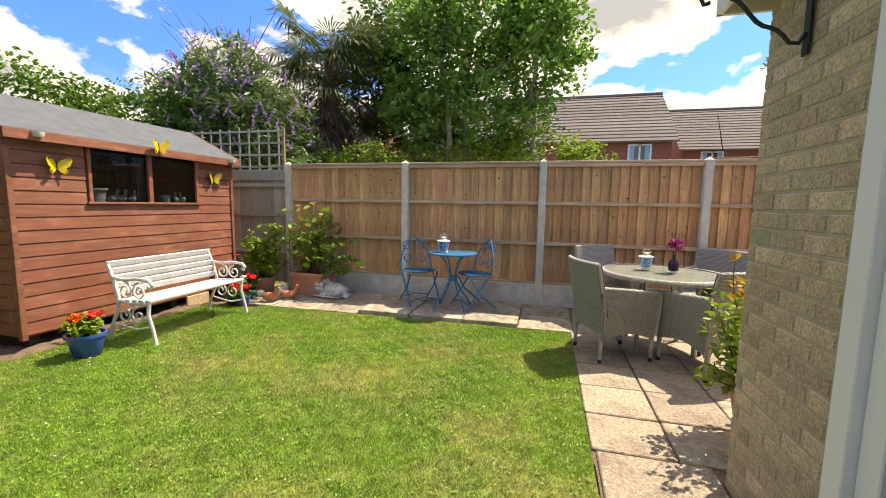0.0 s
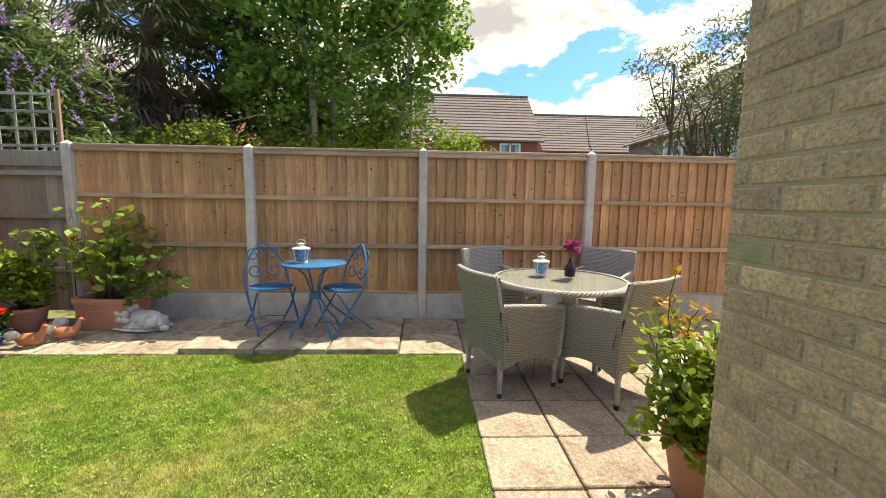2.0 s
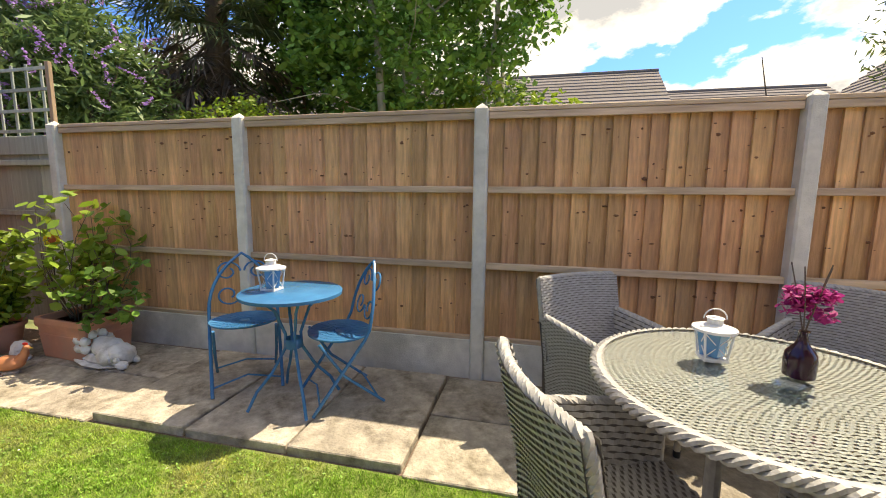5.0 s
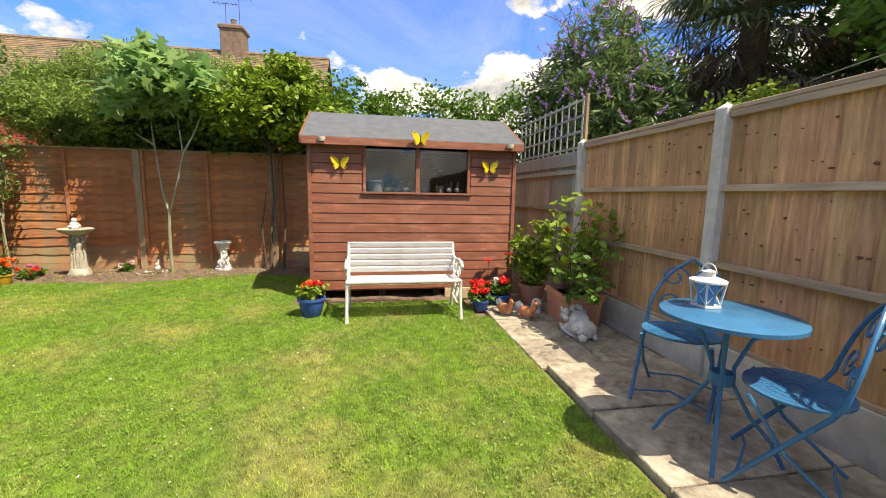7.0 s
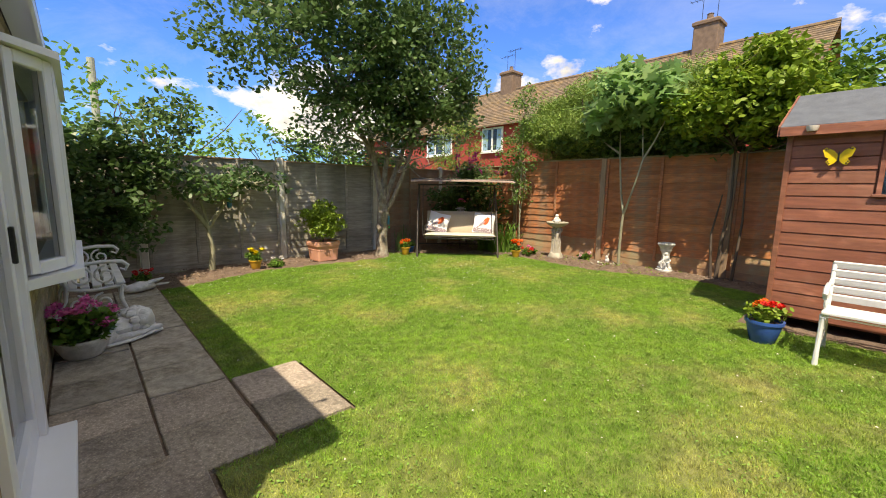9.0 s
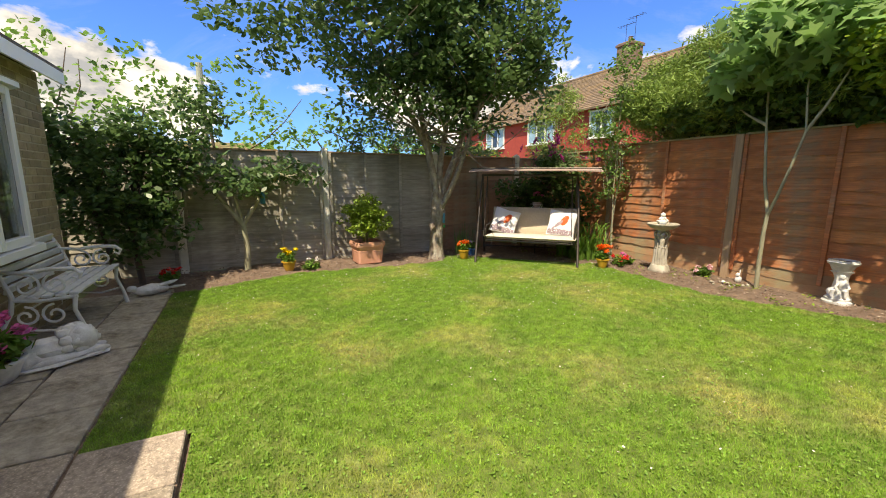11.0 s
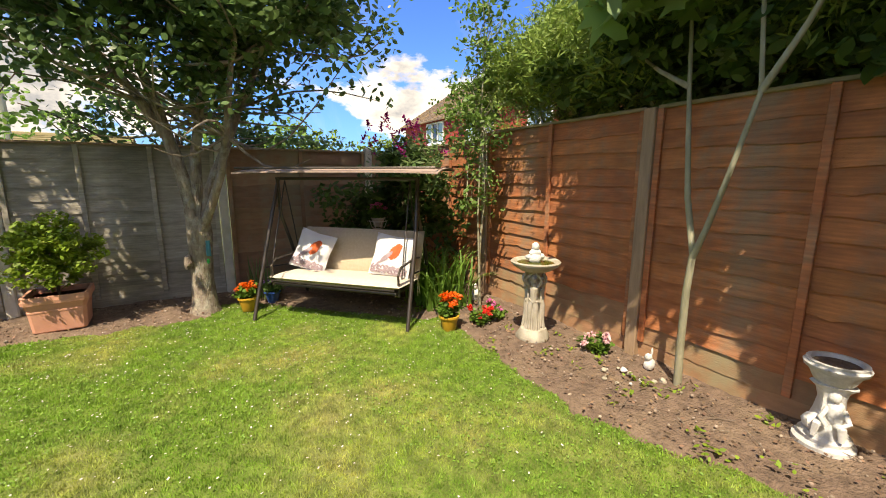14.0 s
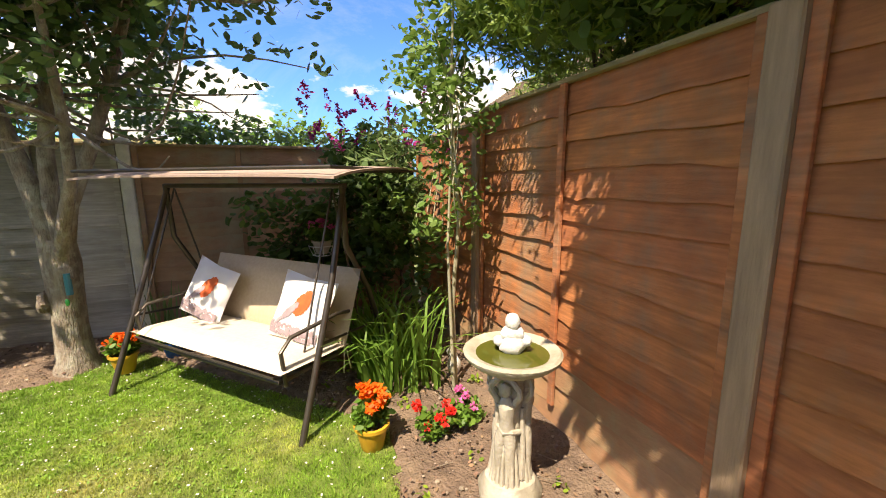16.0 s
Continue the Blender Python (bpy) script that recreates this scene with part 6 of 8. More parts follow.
        for j in range(ny_):
            for i in range(nx_):
                a = j * (nx_ + 1) + i
                mb.f.append((a, a + 1, a + nx_ + 2, a + nx_ + 1))
                mb.f.append((NN + a, NN + a + nx_ + 1, NN + a + nx_ + 2, NN + a + 1))
        return part(nm, mb, m_, s, lab, smooth=True)
    cushion("seat_cushion", (0.0, 0, 0.435), (0.56, 1.42, 0.085), radians(-4), M_CREAM2, "pale cream seat cushion")
    part("cushion_piping", MB().tube([(0.275, -0.66, 0.425), (0.275, 0.66, 0.425)], 0.007, 6), M_STEEL, s)
    cushion("back_cushion", (-0.33, 0, 0.65), (0.50, 1.42, 0.075), radians(68), M_CREAM, "sand coloured back cushion")
    ties = MB()
    for e in (-1, 1):
        for q in (-0.015, 0.02):
            ties.tube([(-0.26, e * 0.68, 0.46), (-0.25 + q, e * 0.70, 0.34), (-0.26 + q * 2, e * 0.70, 0.24)], 0.004, 5)
    part("ties", ties, M_CREAM2, s)
    for o in s.children:
        if o.name.split(".")[0] == "canopy":
            o.matrix_basis = Matrix.Translation((0, 0.08, 0.045))
        if o.name.split(".")[0] in ("seat_cushion", "back_cushion", "cushion_piping", "ties", "seat_frame", "armrest"):
            o.matrix_basis = SEAT_SHIFT


def pillow(loc_local, rz, lean, seed):
    S = Matrix.Translation((-1.03, -8.22, 0)) @ Matrix.Rotation(radians(50), 4, "Z") @ SEAT_SHIFT
    p = tagged(new("cushion"), "white square cushion printed with a robin, on the swing seat", "cushion", "robin cushions")
    p.matrix_world = S @ Matrix.Translation(loc_local) @ Matrix.Rotation(radians(rz), 4, "X") @ Matrix.Rotation(radians(lean), 4, "Y")
    mb = MB()
    n = 12
    h = 0.215
    for sgn in (1, -1):
        for j in range(n + 1):
            for i in range(n + 1):
                u, v = i / n * 2 - 1, j / n * 2 - 1
                k = 1 - 0.08 * (1 - abs(v)) * (abs(u) ** 2) - 0.08 * (1 - abs(u)) * (abs(v) ** 2)
                q = 0.055 * (max(0, 1 - u * u) ** 0.45) * (max(0, 1 - v * v) ** 0.45)
                mb.v.append((sgn * q, u * h * k, v * h * k))
    N = (n + 1) ** 2
    for j in range(n):
        for i in range(n):
            a = j * (n + 1) + i
            mb.f.append((a, a + 1, a + n + 2, a + n + 1))
            mb.f.append((N + a, N + a + n + 1, N + a + n + 2, N + a + 1))
    part("cover", mb, M_PILLOW, p, smooth=True)

    def patch(nm, inside, m_, lift):
        q = MB()
        g = 56
        for j in range(g):
            for i in range(g):
                u0, u1, v0, v1 = i / g * 2 - 1, (i + 1) / g * 2 - 1, j / g * 2 - 1, (j + 1) / g * 2 - 1
                if inside((u0 + u1) / 2, (v0 + v1) / 2):
                    q.add([(0.055 * (1 - u * u) ** 0.45 * (1 - v * v) ** 0.45 + lift, u * h * 0.98, v * h * 0.98) for u, v in ((u0, v0), (u1, v0), (u1, v1), (u0, v1))], [(0, 1, 2, 3)])
        part(nm, q, m_, p)

    def ell(u, v, cu, cv, a, b, deg):
        c, s_ = math.cos(radians(deg)), math.sin(radians(deg))
        du, dv = u - cu, v - cv
        return ((du * c + dv * s_) / a) ** 2 + ((dv * c - du * s_) / b) ** 2 < 1
    patch("print_breast", lambda u, v: ell(u, v, 0.16, 0.16, 0.38, 0.24, 66) or ell(u, v, 0.30, 0.45, 0.17, 0.15, 0), M_ORED, 0.004)
    patch("print_wing", lambda u, v: ell(u, v, -0.20, -0.12, 0.40, 0.11, 48) or ell(u, v, -0.52, -0.44, 0.24, 0.05, 44), M_PINKP, 0.006)
    patch("print_ground", lambda u, v: -0.92 < u < 0.9 and -0.90 < v < -0.52 + 0.10 * noise.noise(Vector((u * 6, seed, 0))) and noise.noise(Vector((u * 9, v * 11, seed))) > -0.22, M_PINKP, 0.004)


swing()
pillow((-0.13, -0.45, 0.66), -14, -22, 1)
pillow((-0.13, 0.47, 0.66), -7, -22, 2)


# ---- statues and stone things ----
def birdbath():
    b = thing("bird_bath", "weathered cream cast stone bird bath on a figured column", "bird bath", (-2.26, -6.70, 0.0), 30)
    base = MB().lathe([(0.135, 0), (0.145, 0.02), (0.145, 0.05), (0.125, 0.085), (0.11, 0.12), (0.07, 0.135), (0.0, 0.135)], n=30, caps=False, wob=lambda a, z: 1 + 0.04 * math.sin(3 * a + z * 20) + 0.03 * math.sin(7 * a - 40 * z))
    part("base", base, M_STONEB, b, smooth=True)
    col = MB().tube([(0, 0, 0.12), (0, 0, 0.40), (0, 0, 0.63)], [0.062, 0.045, 0.06], 14)
    for k in range(3):
        R = Matrix.Rotation(radians(120 * k + 10), 4, "Z")
        def fig_tube(pts, r, n=10):
            col.tube([tuple(R @ Vector(p)) for p in pts], r, n)
        fig_tube([(0.070, 0.024, 0.12), (0.066, 0.022, 0.22), (0.060, 0.020, 0.33), (0.055, 0.0, 0.40)], [0.024, 0.022, 0.029, 0.034])
        fig_tube([(0.062, -0.026, 0.12), (0.072, -0.024, 0.24), (0.064, -0.020, 0.33), (0.055, 0.0, 0.39)], [0.022, 0.021, 0.028, 0.032])
        fig_tube([(0.055, 0.0, 0.38), (0.062, 0.004, 0.43), (0.066, 0.006, 0.49), (0.060, 0.0, 0.525)], [0.038, 0.030, 0.038, 0.020])
        fig_tube([(0.060, 0.0, 0.51), (0.066, 0.0, 0.545)], [0.014, 0.014])
        col.blob(tuple(R @ Vector((0.074, 0.0, 0.565))), (0.026, 0.026, 0.031), 12, 8, k, 0.15)
        for e in (-1, 1):
            fig_tube([(0.060, e * 0.036, 0.50), (0.072, e * 0.066, 0.55), (0.074, e * 0.062, 0.575), (0.066, e * 0.022, 0.615), (0.060, 0, 0.63)], [0.014, 0.013, 0.013, 0.012, 0.012], 8)
        for q in range(7):
            a = radians(-48 + 16 * q)
            x, y = 0.083 * math.cos(a), 0.083 * math.sin(a) * 0.8
            fig_tube([(x + 0.012, y * 1.25, 0.12), (x, y, 0.22 + 0.03 * (q % 2)), (x - 0.012, y * 0.7, 0.34 + 0.02 * (q % 3))], [0.011, 0.008, 0.004], 6)
        fig_tube([(0.040, -0.055, 0.14), (0.046, -0.052, 0.3), (0.040, -0.045, 0.47)], [0.020, 0.013, 0.008], 8)
        fig_tube([(0.030, 0.052, 0.36), (0.072, 0.030, 0.375), (0.086, 0.0, 0.37), (0.072, -0.034, 0.395)], [0.012, 0.012, 0.011, 0.010], 8)
    part("column", col, M_STONEB, b, "cream column carved with three draped plain figures", smooth=True)
    part("bowl", MB().lathe([(0.07, 0.62), (0.13, 0.64), (0.182, 0.672), (0.208, 0.696), (0.212, 0.712), (0.200, 0.722), (0.168, 0.712), (0.145, 0.69), (0.0, 0.68)], n=36, caps=False), M_STONEB, b, smooth=True)
    part("water", MB().lathe([(0.0, 0.702), (0.157, 0.702)], n=30, caps=False), mat("still green water", (0.10, 0.11, 0.02), rough=0.04, bump=0), b)
    f = thing("cherub_statue", "small pale stone cherub bust resting in the bird bath", "statue", (-2.27, -6.72, 0.69), 60)
    m = MB()
    m.blob((0, 0, 0.045), (0.055, 0.06, 0.05), 12, 8, 1, 0.2)
    m.blob((0, 0, 0.09), (0.042, 0.05, 0.04), 12, 8, 2, 0.2)
    m.blob((0.005, 0, 0.145), (0.034, 0.034, 0.038), 12, 8, 3, 0.12)
    m.blob((0.0, 0.055, 0.06), (0.03, 0.03, 0.025), 8, 6, 4, 0.2)
    m.blob((0.0, -0.055, 0.055), (0.04, 0.03, 0.022), 8, 6, 5, 0.2)
    o = mesh_of("statue", m, M_STONEW, True)
    part("bust", o, M_STONEW, f)
    p = thing("stone_pedestal", "white painted stone pedestal planter with a dark soil filled bowl", "pedestal", (-2.62, -4.84, 0.0), 20)
    mb = MB()
    mb.lathe([(0.115, 0), (0.132, 0.015), (0.132, 0.04), (0.11, 0.055), (0.113, 0.075), (0.095, 0.095)], n=24)
    part("base", mb, M_STONEW, p, smooth=True)
    mb = MB()
    mb.lathe([(0.09, 0.08), (0.075, 0.13), (0.06, 0.2), (0.055, 0.28), (0.065, 0.34), (0.09, 0.37)], n=24, wob=lambda a, z: 1 + 0.14 * math.sin(3 * a + z * 12) + 0.05 * math.sin(8 * a))
    mb.blob((0.05, 0.02, 0.22), (0.035, 0.045, 0.07), 10, 8, 3, 0.3)
    for e in (-1, 1):
        mb.tube([(0.055, 0.02 + e * 0.03, 0.25), (0.085, 0.02 + e * 0.055, 0.20), (0.10, 0.01 + e * 0.02, 0.165)], [0.014, 0.012, 0.010], 8)
        mb.tube([(0.05, e * 0.03, 0.165), (0.105, e * 0.05, 0.165), (0.10, e * 0.055, 0.10)], [0.022, 0.019, 0.013], 8)
    mb.blob((0.055, 0.01, 0.31), (0.028, 0.028, 0.03), 10, 8, 4, 0.1)
    mb.blob((0.03, -0.05, 0.14), (0.05, 0.05, 0.05), 10, 8, 5, 0.3)
    part("column", mb, M_STONEW, p, smooth=True)
    part("bowl", MB().lathe([(0.06, 0.36), (0.085, 0.385), (0.105, 0.43), (0.128, 0.45), (0.134, 0.47), (0.122, 0.478), (0.124, 0.49), (0.104, 0.49), (0.098, 0.465), (0, 0.46)], n=30, caps=False), M_STONEW, p, smooth=True)
    part("soil", MB().lathe([(0, 0.470), (0.099, 0.470)], n=20, caps=False), M_SOIL, p)


def statue(name, label, cat, loc, rz, blobs, m, sc=1.0):
    mb = MB()
    for c, r, *q in blobs:
        rot = Euler([radians(a) for a in q[0]]) if q else None
        mb.blob([a * sc for a in c], [a * sc for a in r], 12, 8, sum(c) * 7, 0.22, rot)
    o = part(name, mb, m, None, smooth=True)
    o.matrix_world = Matrix.Translation(loc) @ Matrix.Rotation(radians(rz), 4, "Z")
    return tagged(o, label, cat)


birdbath()
lion = [((0.0, 0, 0.03), (0.21, 0.085, 0.035)), ((0.02, 0, 0.085), (0.15, 0.065, 0.06)), ((-0.13, 0.0, 0.11), (0.075, 0.075, 0.08)), ((-0.17, -0.03, 0.10), (0.045, 0.045, 0.045)),
        ((-0.02, 0.0, 0.012), (0.24, 0.105, 0.014)), ((0.10, 0.055, 0.06), (0.07, 0.03, 0.045)), ((0.10, -0.055, 0.06), (0.07, 0.03, 0.045)), ((0.17, 0.05, 0.028), (0.05, 0.02, 0.02)),
        ((-0.185, 0.012, 0.145), (0.012, 0.012, 0.012)), ((-0.185, -0.045, 0.145), (0.012, 0.012, 0.012)), ((-0.205, -0.03, 0.085), (0.022, 0.026, 0.02)),
        *[((-0.115 - 0.02 * math.sin(k * 2.4), -0.012 + 0.068 * math.cos(k * 0.7), 0.105 + 0.066 * math.sin(k * 0.7)), (0.034, 0.024, 0.026)) for k in range(9)],
        *[((-0.07, -0.01 + 0.062 * math.cos(k * 0.8 + 0.3), 0.10 + 0.058 * math.sin(k * 0.8 + 0.3)), (0.034, 0.024, 0.026)) for k in range(8)],
        ((-0.18, 0.03, 0.03), (0.07, 0.02, 0.022)), ((-0.18, -0.05, 0.03), (0.07, 0.02, 0.022)), ((0.14, 0.0, 0.07), (0.07, 0.07, 0.055))]
statue("lion_statue", "small grey stone lion lying on the paving beside the planter", "statue", (0.97, -0.46, 0.02), -12, lion, M_STONEW, 1.4)
statue("lion_statue", "white stone lion lying on the paving by the house wall", "statue", (4.43, -6.62, 0.02), 25, lion, M_STONEW, 1.35)
statue("bird_statue", "white stone goose resting on the paving", "statue", (4.12, -8.42, 0.03), 200,
       [((0, 0, 0.05), (0.16, 0.07, 0.055)), ((0.1, 0.04, 0.07), (0.12, 0.03, 0.02), (0, -10, 20)), ((0.12, -0.03, 0.09), (0.12, 0.025, 0.02), (0, -14, -10)), ((-0.16, 0, 0.08), (0.045, 0.035, 0.035)), ((0.22, 0.0, 0.04), (0.09, 0.03, 0.015))], M_STONEW, 1.1)
statue("head_statue", "small grey stone head beside the terracotta planter", "statue", (0.27, -0.60, 0.0), 0,
       [((0, 0, 0.08), (0.06, 0.06, 0.085)), ((0.04, 0, 0.13), (0.045, 0.05, 0.05)), ((0, 0, 0.02), (0.07, 0.07, 0.03))], M_STONEW)
statue("duckling_statue", "tiny white stone duckling on the paving", "statue", (1.27, -0.58, 0.02), 200,
       [((0, 0, 0.045), (0.045, 0.03, 0.035)), ((0.035, 0, 0.085), (0.022, 0.02, 0.022))], M_STONEW)
statue("rabbit_statue", "small white stone rabbit on the soil under the fig", "statue", (-2.60, -5.82, 0.02), 0,
       [((0, 0, 0.04), (0.045, 0.035, 0.05)), ((0.02, 0, 0.10), (0.028, 0.025, 0.028)), ((0.0, 0.012, 0.14), (0.008, 0.008, 0.03))], M_STONEW)
statue("squirrel_statue", "small grey stone squirrel on the soil behind the swing", "statue", (-2.45, -7.85, 0.02), 0,
       [((0, 0, 0.07), (0.05, 0.045, 0.08)), ((0.02, 0, 0.17), (0.035, 0.035, 0.035))], M_STONEW)


def hen(loc, rz, label):
    h = thing("hen_ornament", label, "garden ornament", loc, rz, group="painted hens")
    h.scale = (1.05, 1.05, 1.05)
    m = mat("rust hen paint", (0.55, 0.22, 0.10), (0.42, 0.16, 0.08), 0.6, 9, 0.2)
    part("body", MB().blob((0, 0, 0.09), (0.10, 0.055, 0.055), 14, 8, 1, 0.15), m, h, smooth=True)
    part("tail", MB().blob((-0.11, 0, 0.13), (0.055, 0.02, 0.045), 10, 6, 2, 0.2), M_STONEW, h, "white tail", smooth=True)
    part("head", MB().tube([(0.06, 0, 0.10), (0.10, 0, 0.15), (0.11, 0, 0.19)], [0.04, 0.026, 0.018], 10).blob((0.115, 0, 0.195), (0.025, 0.018, 0.02), 8, 6), m, h, smooth=True)
    part("beak", MB().tube([(0.135, 0, 0.192), (0.16, 0, 0.187)], [0.008, 0.001], 6), M_YPOT, h)
    part("comb", MB().blob((0.11, 0, 0.222), (0.018, 0.004, 0.012), 8, 4), F_RED, h)
    part("feet", MB().blob((0.0, 0.0, 0.02), (0.05, 0.04, 0.02), 10, 6), M_STONEB, h, smooth=True)


hen((0.36, -1.00, 0.0), 15, "rust and white painted hen ornament on the paving")
hen((0.50, -0.80, 0.0), 25, "rust and white painted hen ornament on the paving")

f = thing("stone_cluster", "small cluster of pale stones on the soil beside the rabbit", "stones", (-2.46, -5.86, 0.02))
_r = np.random.default_rng(88)
for _k in range(13):
    q = _r.uniform(0.009, 0.024)
    part("stone", MB().blob((_r.uniform(-0.05, 0.28), _r.uniform(-0.16, 0.24), q * 0.4), (q * 1.25, q, q * 0.75), 10, 6, _k, 0.5), M_STONEB if _k % 3 else M_STONEW, f, smooth=True)
# pots by the shed
flower_pot("blue_pot", "blue glazed pot with red and orange flowers beside the bench", (0.12, -3.06, 0.0), 0.135, 0.21, M_BLUEGL, [(F_RED, 6, 0.028, 0.035), (F_ORANGE, 6, 0.028, 0.035)], 21, 0.16)
flower_pot("blue_pot", "blue glazed pot crowded with red geraniums", (-0.06, -1.16, 0.0), 0.11, 0.17, M_BLUEGL, [(F_RED, 26, 0.03, 0.03)], 22, 0.13, L_LAUREL)
flower_pot("blue_pot", "blue glazed bowl with red geraniums", (0.10, -1.20, 0.0), 0.10, 0.13, M_BLUEGL, [(F_RED, 20, 0.03, 0.03)], 23, 0.12, L_LAUREL)
flower_pot("flower_pot", "dark pot with scarlet and white begonias by the shed", (-0.06, -0.92, 0.0), 0.11, 0.15, M_BLUEGL, [(F_RED, 9, 0.045, 0.04), (F_WHITE, 5, 0.035, 0.04)], 24, 0.19, L_LAUREL)
t_ = thing("terracotta_pot", "round terracotta pot with a leafy green shrub", "plant pot", (-0.10, -0.50, 0.0))
pot_round(t_, 0.15, 0.26, M_TERRA, 0.018)
stems_and_leaves(t_, L_BRIGHT, (0, 0, 0.24), 0.24, 0.15, 0.75, 26, 0.075, 14, 31, r_cl=0.11)
t_ = thing("terracotta_planter", "large square terracotta planter with an overgrown leafy plant", "planter", (0.62, -0.34, 0.02), -4)
planter_box(t_, 0.56, 0.42, 0.33, M_TERRA)
stems_and_leaves(t_, L_BRIGHT, (-0.06, 0.02, 0.28), 0.36, 0.42, 1.0, 24, 0.105, 6, 32, r_cl=0.13, stem_mat=M_BARKD)
_st = MB()
_cs = []
_r = np.random.default_rng(8)
for _k in range(9):
    _p = limb(_st, (0.05, 0.0, 0.3), (_r.uniform(0.35, 0.95), _r.uniform(-0.28, 0.08), _r.uniform(0.35, 0.85)), 0.006, 0.003, _r, 0.15, 5, 5)
    _cs += _p[2:]
part("stem", _st, M_BARKD, t_)
_o = new("leaves", soup("leaves", L_LAUREL, leaf_faces(clump_points(_cs, [0.07] * len(_cs), 7, _r), 0.07, _r, "oval", 0.6, 0.4)))
_o.parent = t_
for x, y, z, n in ((-0.38, -0.98, 0.50, 0), (-0.36, -0.74, 0.58, 1)):
    f = thing("poppy_stake", "red metal poppy on a thin stake", "garden ornament", (x, y, 0), group="poppy stakes")
    part("stake", MB().tube([(0, 0, 0), (0, 0, z)], 0.004, 6), M_BLACK, f)
    part("bloom", MB().lathe([(0.0, z - 0.012), (0.035, z), (0.055, z + 0.012), (0.035, z + 0.006), (0, z - 0.004)], n=16, caps=False), F_RED, f, smooth=True)
f = thing("sunflower_ornament", "yellow metal sunflower on a stake in the planter", "garden ornament", (0.14, -0.22, 0.3))
part("stake", MB().tube([(0, 0, 0), (0, 0, 0.62)], 0.005, 6), M_BLACK, f)
_m = MB()
for k in range(12):
    a = 2 * math.pi * k / 12
    _m.blob((0.012, 0.05 * math.cos(a), 0.64 + 0.05 * math.sin(a)), (0.004, 0.018, 0.022), 8, 4)
part("petals", _m, M_YEL, f)
part("centre", MB().blob((0.016, 0, 0.64), (0.01, 0.03, 0.03), 10, 6), M_ORED, f)

# south border pots
flower_pot("yellow_pot", "yellow pot with orange flowers on the soil by the swing", (-0.15, -8.76, 0.02), 0.085, 0.15, M_YPOT, [(F_ORANGE, 14, 0.035, 0.035)], 41, 0.14, L_LAUREL)
flower_pot("yellow_pot", "yellow pot with orange red flowers on the lawn edge", (-1.735, -7.26, 0.0), 0.085, 0.15, M_YPOT, [(F_ORANGE, 12, 0.035, 0.035)], 42, 0.19, L_LAUREL)
flower_pot("yellow_pot", "yellow pot with yellow pansies on the soil", (2.58, -9.06, 0.02), 0.09, 0.14, M_YPOT, [(F_YEL, 8, 0.035, 0.035)], 43, 0.17, L_LAUREL)
flower_pot("blue_pot", "small dark blue pot on the soil by the swing", (-0.42, -8.95, 0.02), 0.08, 0.13, M_BLUEGL, [(F_PURPLE, 5, 0.02, 0.02)], 44, 0.12, L_DARK)
t_ = thing("terracotta_planter", "pale square terracotta planter with a round bright green shrub", "planter", (1.40, -9.13, 0.03), 4)
planter_box(t_, 0.46, 0.42, 0.34, M_TERRAL, 0.80)
rng_ = np.random.default_rng(51)
part("stem", MB().tube([(0, 0, 0.28), (0, 0, 0.5), (0.02, 0, 0.7)], [0.015, 0.012, 0.006], 6), M_BARKD, t_)
crown("leaves", t_, L_BRIGHT, [((0, 0, 0.68), (0.37, 0.36, 0.31)), ((0.02, 0.02, 0.76), (0.24, 0.24, 0.28))], 170, 32, 0.046, 52, r_clump=0.08, shell=0.4)
for x, y, fm, lab, n in ((-2.50, -6.22, leafmat("pale pink petals", (0.86, 0.62, 0.64), (0.84, 0.50, 0.54), 0.5, 0.3, 0.1), "pale pink and white begonias growing in the soil", 9), (-2.10, -7.22, F_RED, "low red flowers growing in the soil by the lawn", 8),
                         (-2.28, -7.3, F_PINK, "small pink flowers growing in the soil", 4), (4.02, -9.08, F_RED, "low red flowers growing in the border by the fence", 9), (2.28, -9.02, F_WHITE, "small white flowering plant in the border", 3)):
    t_ = thing("bedding_plant", lab, "flowers", (x, y, 0.02), group="bedding plants")
    cs = stems_and_leaves(t_, L_LAUREL, (0, 0, 0), 0.12, 0.04, 0.11, 14, 0.045, 9, int(abs(x * 100)), r_cl=0.04)
    r_ = np.random.default_rng(int(abs(y * 100)))
    blossoms(t_, fm, [(r_.uniform(-.11, .11), r_.uniform(-.11, .11), r_.uniform(0.09, 0.17)) for _ in range(n)], 0.03, 26, 0.03, 3)
# pink geraniums by the lion
t_ = thing("flower_bowl", "shallow bowl crowded with bright pink geraniums by the house wall", "flower pot", (4.65, -6.42, 0.02))
pot_round(t_, 0.17, 0.15, M_STONEW)
stems_and_leaves(t_, L_LAUREL, (0, 0, 0.12), 0.21, 0.08, 0.22, 26, 0.07, 12, 61, r_cl=0.07)
r_ = np.random.default_rng(62)
blossoms(t_, F_PINK, [(r_.uniform(-.24, .24), r_.uniform(-.24, .24), r_.uniform(0.26, 0.42)) for _ in range(30)], 0.035, 26, 0.035, 63)
